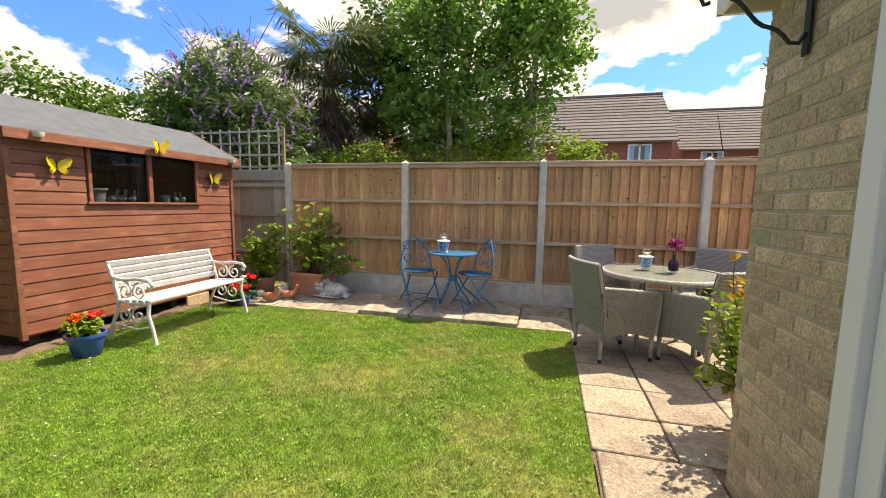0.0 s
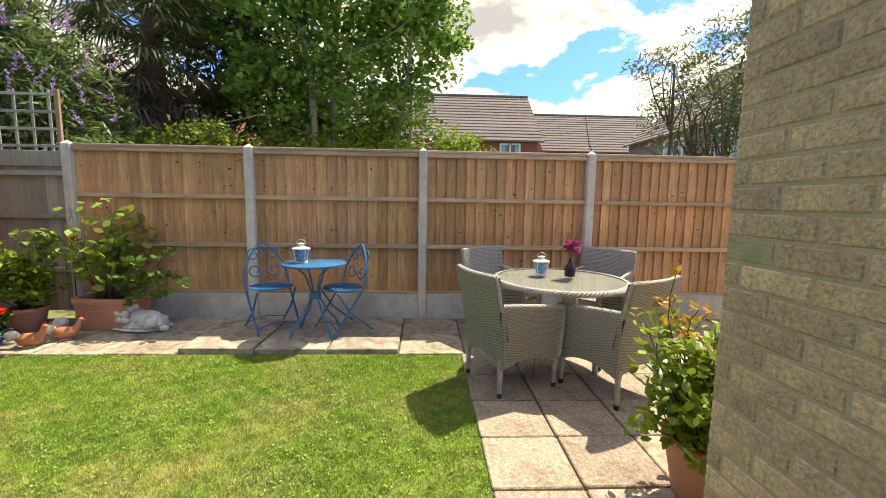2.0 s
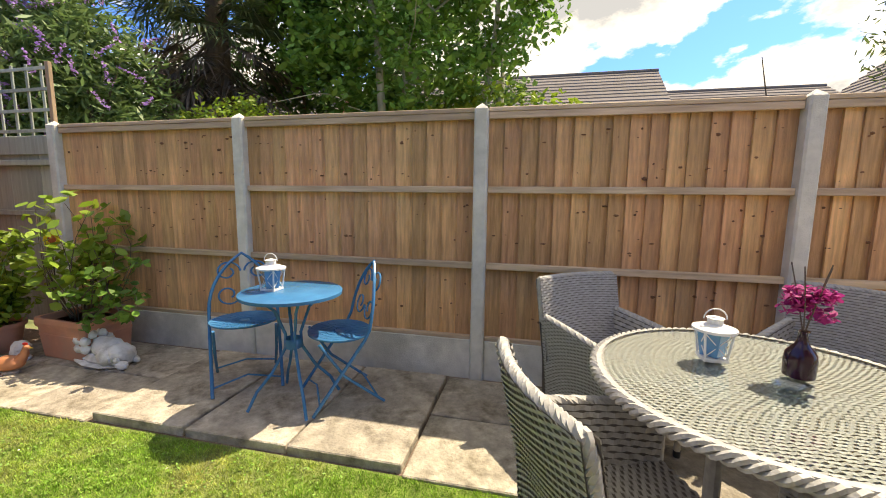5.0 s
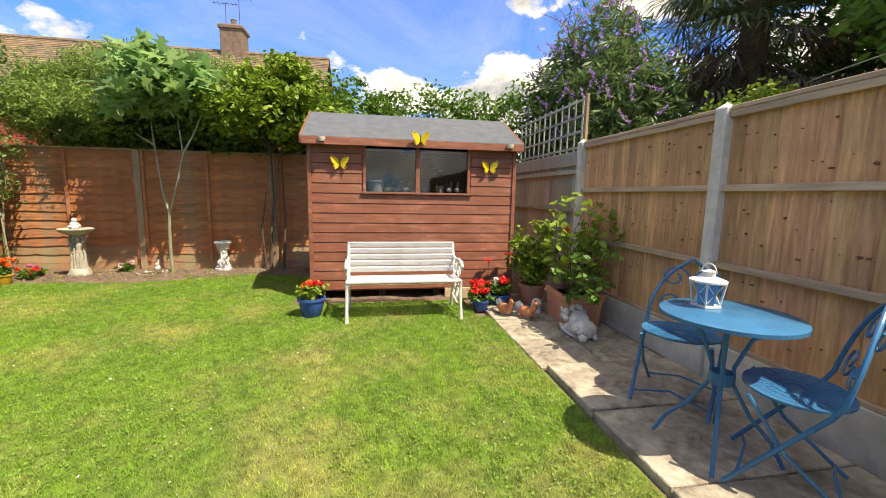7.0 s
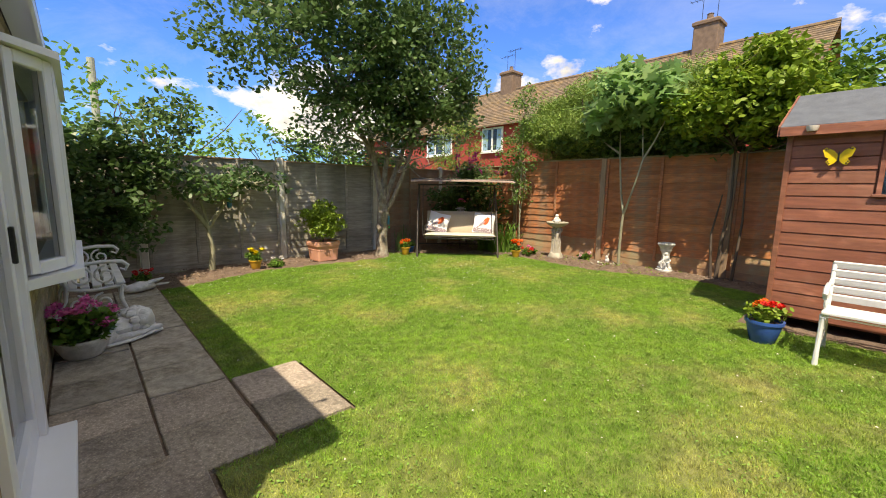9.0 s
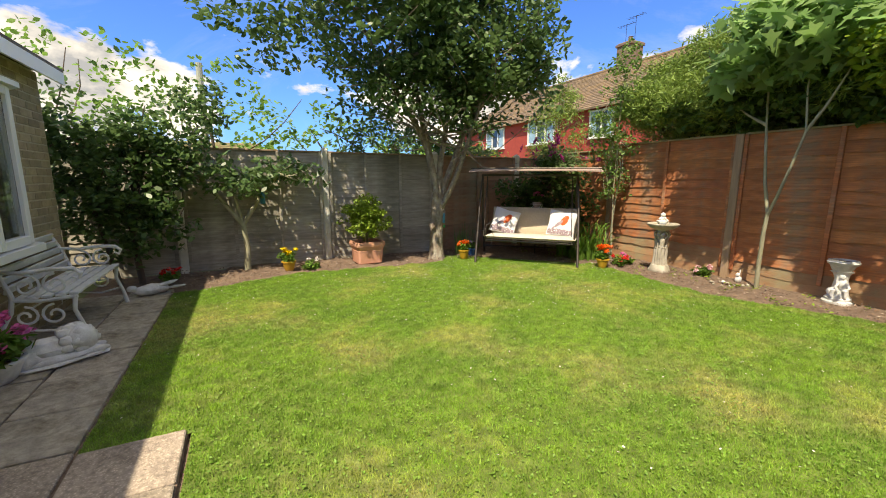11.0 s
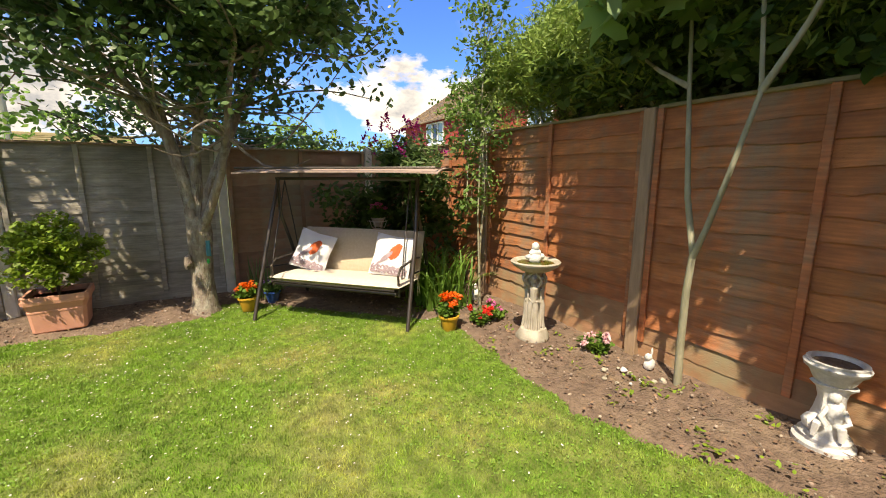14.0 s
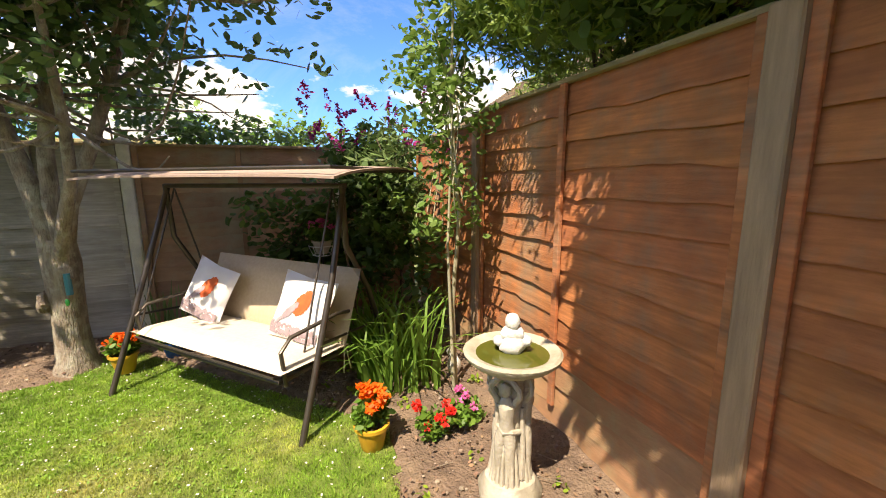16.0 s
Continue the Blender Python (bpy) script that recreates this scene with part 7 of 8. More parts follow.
# shrub in a pot at the house corner
t_ = thing("potted_shrub", "terracotta pot with a bright green shrub tipped with orange young leaves", "potted shrub", (5.17, -2.95, 0.02))
pot_round(t_, 0.15, 0.30, M_TERRA, 0.015)
stems_and_leaves(t_, L_BRIGHT, (0, 0, 0.26), 0.30, 0.06, 0.58, 44, 0.055, 15, 71, r_cl=0.10, stem_mat=M_BARKD)
r_ = np.random.default_rng(73)
sp_, cs_ = MB(), []
for _ in range(7):
    p = limb(sp_, (r_.uniform(-.1, .1), r_.uniform(-.1, .1), 0.5), (r_.uniform(-.26, .26), r_.uniform(-.26, .26), r_.uniform(0.8, 1.12)), 0.005, 0.002, r_, 0.08, 5, 5)
    cs_ += p[2:]
part("sprig", sp_, M_BARKD, t_)
o_ = new("young_leaves", soup("young_leaves", leafmat("orange young leaves", (0.35, 0.30, 0.04), (0.55, 0.28, 0.05)), leaf_faces(clump_points(cs_, [0.045] * len(cs_), 6, r_), 0.045, r_, "oval", 0.4)))
o_.parent = t_

# things on the shelf behind the shed window, and the fascia lamps
f = thing("bucket", "pale plastic bucket on the shelf inside the shed window", "bucket", (SX1 - 0.14, -2.38, 1.33))
part("body", MB().lathe([(0.09, 0), (0.11, 0.12), (0.125, 0.125), (0.125, 0.14), (0, 0.138)], n=20), M_WHITE, f, smooth=True)
f = thing("flower_pot", "small white pot holding a red artificial flower behind the shed glass", "flower pot", (SX1 - 0.12, -1.58, 1.33))
part("pot", MB().lathe([(0.04, 0), (0.055, 0.09), (0.05, 0.09), (0, 0.085)], n=18), M_WHITE, f, smooth=True)
part("stem", MB().tube([(0, 0, 0.08), (0, -0.02, 0.25)], 0.003, 5), M_BARKD, f)
part("flower", MB().lathe([(0.0, 0.25), (0.05, 0.28), (0.02, 0.285), (0, 0.28)], n=14), F_RED, f)
for i, y in enumerate((-2.22, -2.12, -2.0, -1.46, -1.36)):
    statue("goose_figurine", "tiny white china goose on the shed window shelf", "figurine", (SX1 - 0.10, y, 1.33), 80 + 20 * i,
           [((0, 0, 0.025), (0.035, 0.02, 0.022)), ((0.028, 0, 0.055), (0.009, 0.009, 0.025)), ((0.034, 0, 0.078), (0.013, 0.009, 0.010))], M_STONEW, 1.6)
for y in (-2.98, -0.76):
    f = thing("solar_lamp", "small white plastic solar lamp under the shed eave", "lamp", (SX1 + 0.145, y, 1.885), group="shed solar lamps")
    part("body", MB().lathe([(0.035, 0.0), (0.045, 0.03), (0.045, 0.045), (0, 0.047)], n=16), M_CREAM2, f, smooth=True)
f = thing("wind_chime", "small turquoise lantern hanging in the little tree", "bird feeder", (2.86, -9.25, 0.98))
part("cage", MB().lathe([(0.03, 0), (0.035, 0.02), (0.035, 0.13), (0.012, 0.16), (0.0, 0.17)], n=12), mat("turquoise enamel", (0.03, 0.22, 0.30), rough=0.4), f)
part("hook", MB().tube([(0, 0, 0.16), (0, 0, 0.34)], 0.002, 4), M_BLACK, f)
f = thing("timber_block", "pale offcut of timber propped under the shed", "timber", (SX1 + 0.05, -1.35, 0.07))
part("block", MB().box((0, 0, 0), (0.03, 0.34, 0.14), bev=0.004), M_RAIL, f)

# ---- trees and shrubs inside the garden ----
L_ROSE = leafmat("climbing rose leaves", (0.12, 0.22, 0.05), (0.18, 0.30, 0.07))
L_STRAP = leafmat("strap leaves", (0.13, 0.25, 0.04), (0.19, 0.33, 0.06))
L_LARCH = leafmat("larch needles", (0.10, 0.15, 0.05), (0.15, 0.20, 0.075))


def apple_tree():
    t = thing("apple_tree", "old apple tree with a split lichened trunk and dark green leaves", "tree", (0.24, -9.04, 0.0))
    rng = np.random.default_rng(1)
    tr = MB()
    tr.tube([(0, 0.03, -0.02), (0.0, 0.03, 0.08), (0.0, 0.03, 0.35), (-0.01, 0.04, 0.62), (-0.02, 0.05, 0.85), (-0.03, 0.05, 1.02)], [0.165, 0.125, 0.105, 0.108, 0.115, 0.09], 16)
    tr.blob((0.10, 0.08, 0.56), (0.05, 0.07, 0.08), 12, 8, 3, 0.4)
    tr.blob((-0.05, 0.11, 0.78), (0.07, 0.06, 0.09), 12, 8, 5, 0.4)
    stems = [((0.03, 0.05, 0.72), (0.03, 0.07, 1.15), (0.12, 0.06, 1.62), (0.22, 0.05, 2.05), (0.36, 0.1, 2.6), (0.5, 0.15, 3.6), 0.072),
             ((0.18, 0.06, 1.80), (0.38, 0.07, 2.18), (0.56, 0.1, 2.42), (0.95, 0.2, 2.95), (1.35, 0.25, 3.6), (1.6, 0.3, 3.9), 0.045),
             ((-0.02, 0.05, 0.88), (-0.03, 0.07, 1.25), (-0.05, 0.08, 1.62), (-0.12, 0.1, 2.02), (-0.18, 0.12, 2.6), (-0.25, 0.2, 3.9), 0.062),
             ((-0.05, 0.05, 0.90), (-0.13, 0.07, 1.26), (-0.31, 0.08, 1.67), (-0.48, 0.1, 2.11), (-0.75, 0.3, 2.7), (-1.05, 0.5, 3.3), 0.058),
             ((-0.04, 0.10, 0.86), (-0.14, 0.22, 1.12), (-0.26, 0.30, 1.46), (-0.32, 0.42, 1.8), (-0.4, 0.7, 2.4), (-0.5, 0.9, 3.0), 0.048)]
    part("trunk", tr, M_BARK, t, smooth=True)
    ends = []
    for *p, r in stems:
        lb = MB().tube(p, [r, r * 0.92, r * 0.8, r * 0.68, r * 0.45, r * 0.2], 10)
        part("limb", lb, M_BARK, t, smooth=True)
        ends.append(p)
    tw = MB()
    tips = []
    for p in ends:
        for q in (3, 4, 5):
            for _ in range(8):
                a = rng.uniform(0, 2 * math.pi)
                L = rng.uniform(0.7, 1.5)
                e = (p[q][0] + math.cos(a) * L, p[q][1] + math.sin(a) * L * 0.8, p[q][2] + rng.uniform(-0.25, 0.7))
                pts = limb(tw, p[q], e, 0.016, 0.004, rng, 0.15, 5, 5)
                tips += pts[2:]
    part("branchwork", tw, M_BARK, t, smooth=True)
    C = clump_points(tips, [0.26] * len(tips), 27, rng, 0.7)
    C = C[C[:, 2] > 2.12 + 0.16 * np.sin(C[:, 0] * 3.1) + rng.normal(size=len(C)) * 0.06]
    o = new("leaves", soup("leaves", L_APPLE, leaf_faces(C, 0.085, rng, "oval", 0.4, 0.5)))
    o.parent = t
    crown("outer_leaves", t, L_APPLE, [((1.15, 0.1, 3.6), (1.9, 1.3, 1.0)), ((-0.55, 0.4, 3.5), (1.2, 1.1, 1.1)), ((0.4, 0.3, 4.6), (1.8, 1.3, 0.9)), ((-0.7, 0.8, 2.95), (0.75, 0.6, 0.55))], 430, 46, 0.095, 77, r_clump=0.30, shell=0.6)
    f = thing("bird_feeder", "small turquoise and green glass ornament hanging on the tree trunk", "bird feeder", (0.16, -8.89, 0.62))
    part("tube", MB().tube([(0, 0, 0), (0, 0, 0.16)], 0.022, 10), mat("turquoise plastic", (0.05, 0.25, 0.35), rough=0.3), f)
    part("drop", MB().blob((0.01, 0.03, -0.05), (0.015, 0.01, 0.028), 8, 6), mat("green glass bead", (0.05, 0.6, 0.15), rough=0.1), f)


def small_tree(name, label, loc, stems, ells, n, per, leaf, lm, bark, seed, r_cl=0.2, shape="oval", r0=0.03):
    t = thing(name, label, "tree", loc)
    rng = np.random.default_rng(seed)
    for p in stems:
        k = len(p)
        q0 = r0 if p is stems[0] else r0 * 0.72
        part("trunk", MB().tube(p, [q0 * (1 - 0.6 * i / (k - 1)) for i in range(k)], 10), bark, t, smooth=True)
    tw = MB()
    for e in ells:
        for _ in range(9):
            d = rng.normal(size=3)
            d /= np.linalg.norm(d)
            s = min((p[-1] for p in stems), key=lambda q: (Vector(q) - Vector(e[0])).length)
            limb(tw, s, Vector(e[0]) + Vector(d * np.asarray(e[1])) * 0.8, r0 * 0.3, 0.003, rng, 0.15, 5, 4)
    part("branchwork", tw, bark, t, smooth=True)
    crown("leaves", t, lm, ells, n, per, leaf, seed, shape, r_cl, 0.35)
    return t


def fig():
    t = small_tree("fig_tree", "young fig tree with a forked pale trunk and large lobed leaves", (-2.60, -5.63, 0.0),
               [[(0.03, 0.04, 0), (0.05, 0.04, 0.3), (0.13, 0.08, 0.7), (0.14, 0.10, 0.95), (0.12, 0.02, 1.3), (0.09, -0.03, 1.65), (0.05, -0.08, 1.98), (0.08, -0.10, 2.5)],
                [(0.14, 0.10, 0.93), (0.18, 0.18, 1.12), (0.25, 0.30, 1.45), (0.28, 0.41, 1.85), (0.26, 0.36, 2.3), (0.3, 0.4, 2.6)],
                [(0.28, 0.41, 1.85), (0.34, 0.58, 2.1), (0.36, 0.72, 2.4)],
                [(0.05, -0.08, 1.98), (0.02, -0.3, 2.12), (0.05, -0.5, 2.3)]],
               [((0.25, 0.1, 2.95), (0.62, 0.62, 0.46)), ((0.35, 0.55, 2.8), (0.45, 0.45, 0.34)), ((0.4, -0.1, 2.6), (0.4, 0.45, 0.22))], 260, 5, 0.27, L_FIG, M_BARK2, 5, 0.22, "lobed", 0.027)


def others():
    small_tree("shrub", "dead looking rough trunks carrying a bright green laurel crown", (-2.62, -4.10, 0.0),
               [[(0, 0, 0), (0.04, 0.03, 0.6), (0.0, 0.08, 1.2), (-0.02, 0.05, 2.0)], [(0.05, -0.06, 0), (0.10, -0.10, 0.7), (0.02, -0.03, 1.3)], [(-0.02, 0.2, 0), (0.0, 0.25, 0.9), (-0.05, 0.2, 1.9)]],
               [((0.2, 0.2, 2.55), (0.75, 0.95, 0.5)), ((0.15, 0.3, 3.0), (0.55, 0.6, 0.36)), ((0.2, -0.4, 2.5), (0.5, 0.45, 0.35)), ((0.1, 0.9, 2.35), (0.6, 0.6, 0.3))], 440, 52, 0.085, L_BRIGHT, M_BARKD, 6, 0.18, r0=0.032)
    small_tree("plum_tree", "small apple tree with drooping leafy branches against the grey fence", (3.12, -9.42, 0.0),
               [[(0, 0, 0), (-0.02, 0.02, 0.35), (0.02, 0.02, 0.7), (0.1, 0.05, 1.1)], [(0, 0.02, 0.7), (-0.25, 0.1, 1.1), (-0.5, 0.15, 1.4)], [(0, 0.02, 0.65), (0.3, 0.1, 1.1), (0.6, 0.1, 1.5)]],
               [((0.0, 0.2, 1.30), (0.55, 0.35, 0.28)), ((-0.6, 0.2, 1.42), (0.55, 0.3, 0.22)), ((0.5, 0.15, 1.5), (0.5, 0.35, 0.32)), ((0.4, 0.1, 2.25), (0.4, 0.25, 0.4))], 100, 20, 0.085, L_APPLE, M_BARK2, 7, 0.18, r0=0.05)
    small_tree("shrub", "large dense dark green shrub filling the corner by the house", (4.35, -9.2, 0.0),
               [[(0, 0, 0), (0.05, 0.0, 0.8), (-0.1, 0, 1.6)], [(0.2, 0.1, 0), (0.35, 0.1, 0.9), (0.4, 0, 1.8)]],
               [((0.0, 0.15, 1.3), (0.65, 0.45, 0.75)), ((0.5, 0.2, 1.5), (0.6, 0.5, 0.8)), ((-0.35, 0.1, 1.8), (0.6, 0.4, 0.5)), ((0.1, 0.1, 0.75), (0.7, 0.4, 0.4))], 300, 28, 0.08, L_APPLE, M_BARKD, 8, 0.2, r0=0.04)
    small_tree("climbing_rose", "thin stemmed climbing rose with bright leaves on the brown fence", (-2.40, -7.70, 0.0),
               [[(0, 0, 0), (0.02, 0.0, 0.6), (-0.02, 0.02, 1.2), (0.03, 0.0, 1.9), (0.0, 0.0, 2.7)], [(0.03, 0.05, 0), (0.06, 0.02, 1.0), (0.0, -0.03, 2.0)]],
               [((0.08, 0.0, 1.35), (0.28, 0.24, 0.40)), ((0.05, 0.0, 1.95), (0.28, 0.30, 0.35)), ((0.0, -0.05, 2.55), (0.25, 0.35, 0.45)), ((0.0, 0.0, 3.1), (0.28, 0.3, 0.35)), ((0.0, -0.3, 2.2), (0.3, 0.4, 0.4))], 150, 18, 0.055, L_ROSE, M_BARK2, 9, 0.14, r0=0.018)
    small_tree("shrub", "dense glossy dark shrub in the corner behind the swing seat", (-1.62, -9.12, 0.0),
               [[(0, 0, 0), (0.05, 0.0, 0.6), (0, 0, 1.2)], [(-0.4, 0.2, 0), (-0.45, 0.2, 0.8), (-0.5, 0.2, 1.3)]],
               [((0.15, 0.1, 0.95), (0.5, 0.3, 0.5)), ((-0.3, 0.1, 1.0), (0.5, 0.35, 0.5)), ((-0.6, 0.55, 1.0), (0.3, 0.5, 0.6)), ((-0.5, 0.3, 1.6), (0.4, 0.35, 0.3))], 230, 26, 0.08, L_DARK, M_BARKD, 10, 0.16, r0=0.02)
    b = small_tree("buddleia", "buddleia with magenta flower spikes in the fence corner", (-2.2, -9.1, 0.0),
               [[(0, 0, 0), (0.05, 0.0, 0.8), (0, 0, 1.6)], [(-0.1, 0.2, 0), (-0.15, 0.2, 0.8), (0.0, 0.4, 1.5)]],
               [((0.1, 0.1, 1.6), (0.5, 0.4, 0.35)), ((0.0, 0.6, 1.5), (0.35, 0.4, 0.4))], 90, 16, 0.11, L_BUDD, M_BARKD, 12, 0.16, "long", r0=0.02)
    r_ = np.random.default_rng(12)
    spikes(b, [(r_.uniform(-0.4, 0.7), r_.uniform(-0.2, 0.9), r_.uniform(1.6, 2.05)) for _ in range(22)], F_MAGENTA, 13, 0.16)
    # strap leaved lilies
    t = thing("day_lily", "clump of long strap shaped green leaves by the brown fence", "plant", (-2.0, -7.95, 0.02))
    rng = np.random.default_rng(14)
    for _ in range(190):
        mb = MB()
        a = rng.uniform(0, 2 * math.pi)
        x, y = rng.uniform(-0.28, 0.22), rng.uniform(-0.38, 0.28)
        H, L = rng.uniform(0.45, 1.0), rng.uniform(0.15, 0.6)
        w = rng.uniform(0.009, 0.016)
        dx, dy = math.cos(a), math.sin(a)
        P = []
        for k in range(6):
            s = k / 5
            px, py, pz = x + dx * L * s ** 1.8, y + dy * L * s ** 1.8, H * (s - 0.35 * s ** 3)
            ww = w * (1 - s) ** 0.6 + 0.001
            P += [(px - dy * ww, py + dx * ww, pz), (px + dy * ww, py - dx * ww, pz)]
        mb.add(P, [(2 * k, 2 * k + 1, 2 * k + 3, 2 * k + 2) for k in range(5)])
        part("leaf", mb, L_STRAP, t)
    t = thing("iris", "small clump of upright sword shaped leaves behind the swing", "plant", (-0.35, -9.15, 0.02))
    mb = MB()
    for _ in range(26):
        a = rng.uniform(0, 2 * math.pi)
        x, y = rng.uniform(-0.12, 0.12), rng.uniform(-0.1, 0.1)
        H, L, w = rng.uniform(0.35, 0.6), rng.uniform(0.03, 0.12), 0.014
        dx, dy = math.cos(a), math.sin(a)
        P = []
        for k in range(5):
            s = k / 4
            ww = w * (1 - s) ** 0.6 + 0.001
            P += [(x + dx * L * s - dy * ww, y + dy * L * s + dx * ww, H * s), (x + dx * L * s + dy * ww, y + dy * L * s - dx * ww, H * s)]
        mb.add(P, [(2 * k, 2 * k + 1, 2 * k + 3, 2 * k + 2) for k in range(4)])
    part("leaves", mb, L_BUDD, t)
    # hanging pot on a stand
    s = thing("plant_stand", "tall black wire plant stand holding a pot of pink flowers", "plant stand", (-1.62, -8.72, 0.0))
    part("pole", MB().tube([(0, 0, 0), (0, 0, 0.82)], 0.008, 6), M_BLACK, s)
    rg = MB()
    for z in (0.82, 0.90):
        rg.tube([(0.11 * math.cos(a) * (1 if z > .85 else .7), 0.11 * math.sin(a) * (1 if z > .85 else .7), z) for a in np.linspace(0, 2 * math.pi, 17)[:-1]], 0.004, 5, close=True)
    for k in range(8):
        a = k * math.pi / 4
        rg.tube([(0.077 * math.cos(a), 0.077 * math.sin(a), 0.82), (0.11 * math.cos(a), 0.11 * math.sin(a), 0.90)], 0.003, 4)
    part("basket", rg, M_WHITE, s)
    fp = flower_pot("flower_pot", "grey pot of pink flowers in the wire stand", (-1.62, -8.72, 0.83), 0.075, 0.11, M_STONEB, [(F_PINK, 12, 0.03, 0.03)], 81, 0.16, L_LAUREL)


def spikes(parent, pts, m, seed, L=0.14):
    rng = np.random.default_rng(seed)
    C = []
    for p in pts:
        d = rng.normal(size=3) * 0.5
        d[2] = abs(d[2]) * 0.6 + 0.3
        d /= np.linalg.norm(d)
        for k in range(44):
            s = rng.uniform()
            C.append(np.asarray(p) + d * L * s + rng.normal(size=3) * 0.018 * (1 - s * 0.7))
    o = new("blossom", soup("blossom", m, leaf_faces(np.array(C), 0.032, rng, "oval", 0.2)))
    o.parent = parent


apple_tree()
fig()
others()


# ---- beyond the fences ----
def hedge(name, label, ells, n, per, leaf, lm, seed, r_cl=0.3, shape="oval", shell=0.6, up=0.5, cat="hedge"):
    t = thing(name, label, cat, (0, 0, 0))
    rng = np.random.default_rng(seed)
    st = MB()
    for e in ells:
        c = e[0]
        limb(st, (c[0], c[1], 0), (c[0], c[1], c[2]), 0.05, 0.02, rng, 0.05, 6, 4)
        for _ in range(4):
            limb(st, (c[0], c[1], c[2] * 0.7), (c[0] + rng.normal() * e[1][0] * 0.5, c[1] + rng.normal() * e[1][1] * 0.5, c[2] + e[1][2] * 0.5), 0.02, 0.006, rng, 0.1, 5, 4)
    part("branchwork", st, M_BARKD, t)
    crown("leaves", t, lm, ells, n, per, leaf, seed, shape, r_cl, shell, up)
    return t


def maple():
    t = thing("maple_tree", "tall leafy green trees with pale slender trunks behind the new fence", "tree", (2.0, 4.2, 0))
    rng = np.random.default_rng(21)
    for x0, y0, x1, z1 in ((-0.6, 0, -1.2, 6.0), (0.3, 0.2, 0.2, 6.5), (0.5, -0.3, 1.6, 5.2), (-0.2, 0.4, 0.8, 6.0), (0.9, 0.0, 1.5, 4.2)):
        lb = MB()
        limb(lb, (x0, y0, 0), (x1, y0 + rng.normal() * 0.4, z1), 0.10, 0.02, rng, 0.06, 8, 8)
        part("trunk", lb, M_BARK2, t, smooth=True)
    tw = MB()
    for _ in range(60):
        a = (rng.uniform(-1.2, 1.6), rng.uniform(-0.3, 0.3), rng.uniform(2.2, 5.4))
        limb(tw, a, (a[0] + rng.normal() * 0.9, a[1] + rng.normal() * 0.7, a[2] + rng.uniform(0, 0.8)), 0.02, 0.005, rng, 0.1, 5, 4)
    part("branchwork", tw, M_BARK2, t)
    crown("leaves", t, L_MAPLE, [((-1.2, -0.3, 4.6), (1.1, 1.1, 2.0)), ((0.2, 0.2, 5.6), (1.7, 1.4, 1.6)), ((0.2, -0.4, 3.3), (1.6, 0.9, 1.1)), ((1.5, -0.2, 4.9), (1.0, 0.9, 1.5)), ((2.1, 0.0, 5.0), (0.6, 0.7, 0.8))],
          480, 46, 0.13, 22, r_clump=0.36, shell=0.5)
    crown("lower_leaves", t, L_BRIGHT, [((1.7, -0.6, 2.5), (1.1, 0.6, 0.6)), ((2.7, -0.8, 2.2), (0.7, 0.5, 0.45)), ((0.2, -0.8, 2.3), (1.0, 0.5, 0.5))], 110, 34, 0.10, 23, r_clump=0.25)


def palm():
    t = thing("palm_tree", "fan palm with a shaggy trunk and drooping brown dead fronds", "palm", (-1.15, 3.3, 0))
    rng = np.random.default_rng(31)
    part("trunk", MB().tube([(0, 0, 0), (0.05, 0, 1.5), (0.0, 0, 3.2), (0.0, 0.05, 4.9)], [0.17, 0.19, 0.22, 0.14], 12), M_BARKD, t, smooth=True)
    for nm, m_, n, zr, dn in (("frond_crown", L_PALM, 84, (4.0, 5.1), (-0.7, 1.0)), ("dead_frond_skirt", L_DEADP, 95, (2.3, 4.1), (-1.7, -0.5))):
        mb = MB()
        for _ in range(n):
            a = rng.uniform(0, 2 * math.pi)
            z0 = rng.uniform(*zr)
            el = rng.uniform(*dn)
            d = Vector((math.cos(a) * math.cos(el * 0.8), math.sin(a) * math.cos(el * 0.8), math.sin(el * 0.8))).normalized()
            L = rng.uniform(0.5, 1.0)
            hub = Vector((0.1 * math.cos(a), 0.1 * math.sin(a), z0)) + d * L
            mb.tube([(0.1 * math.cos(a), 0.1 * math.sin(a), z0), tuple(hub)], 0.012, 4)
            side = d.cross(Vector((0, 0, 1)))
            side = side.normalized() if side.length > 0.1 else Vector((1, 0, 0))
            for k in range(20):
                f = (k / 19 - 0.5) * 2
                q = radians(105) * f
                v = (d * math.cos(q) + side * math.sin(q)).normalized()
                l2 = rng.uniform(0.45, 0.75)
                mid = hub + v * l2 * 0.6
                tip = hub + v * l2 + Vector((0, 0, -0.16 * rng.uniform(0.5, 1.6)))
                w = v.cross(Vector((0, 0, 1))).normalized() * 0.020 if abs(v.z) < 0.95 else Vector((0.020, 0, 0))
                mb.add([hub, mid - w, tip, mid + w], [(0, 1, 2, 3)])
        part(nm, mb, m_, t)


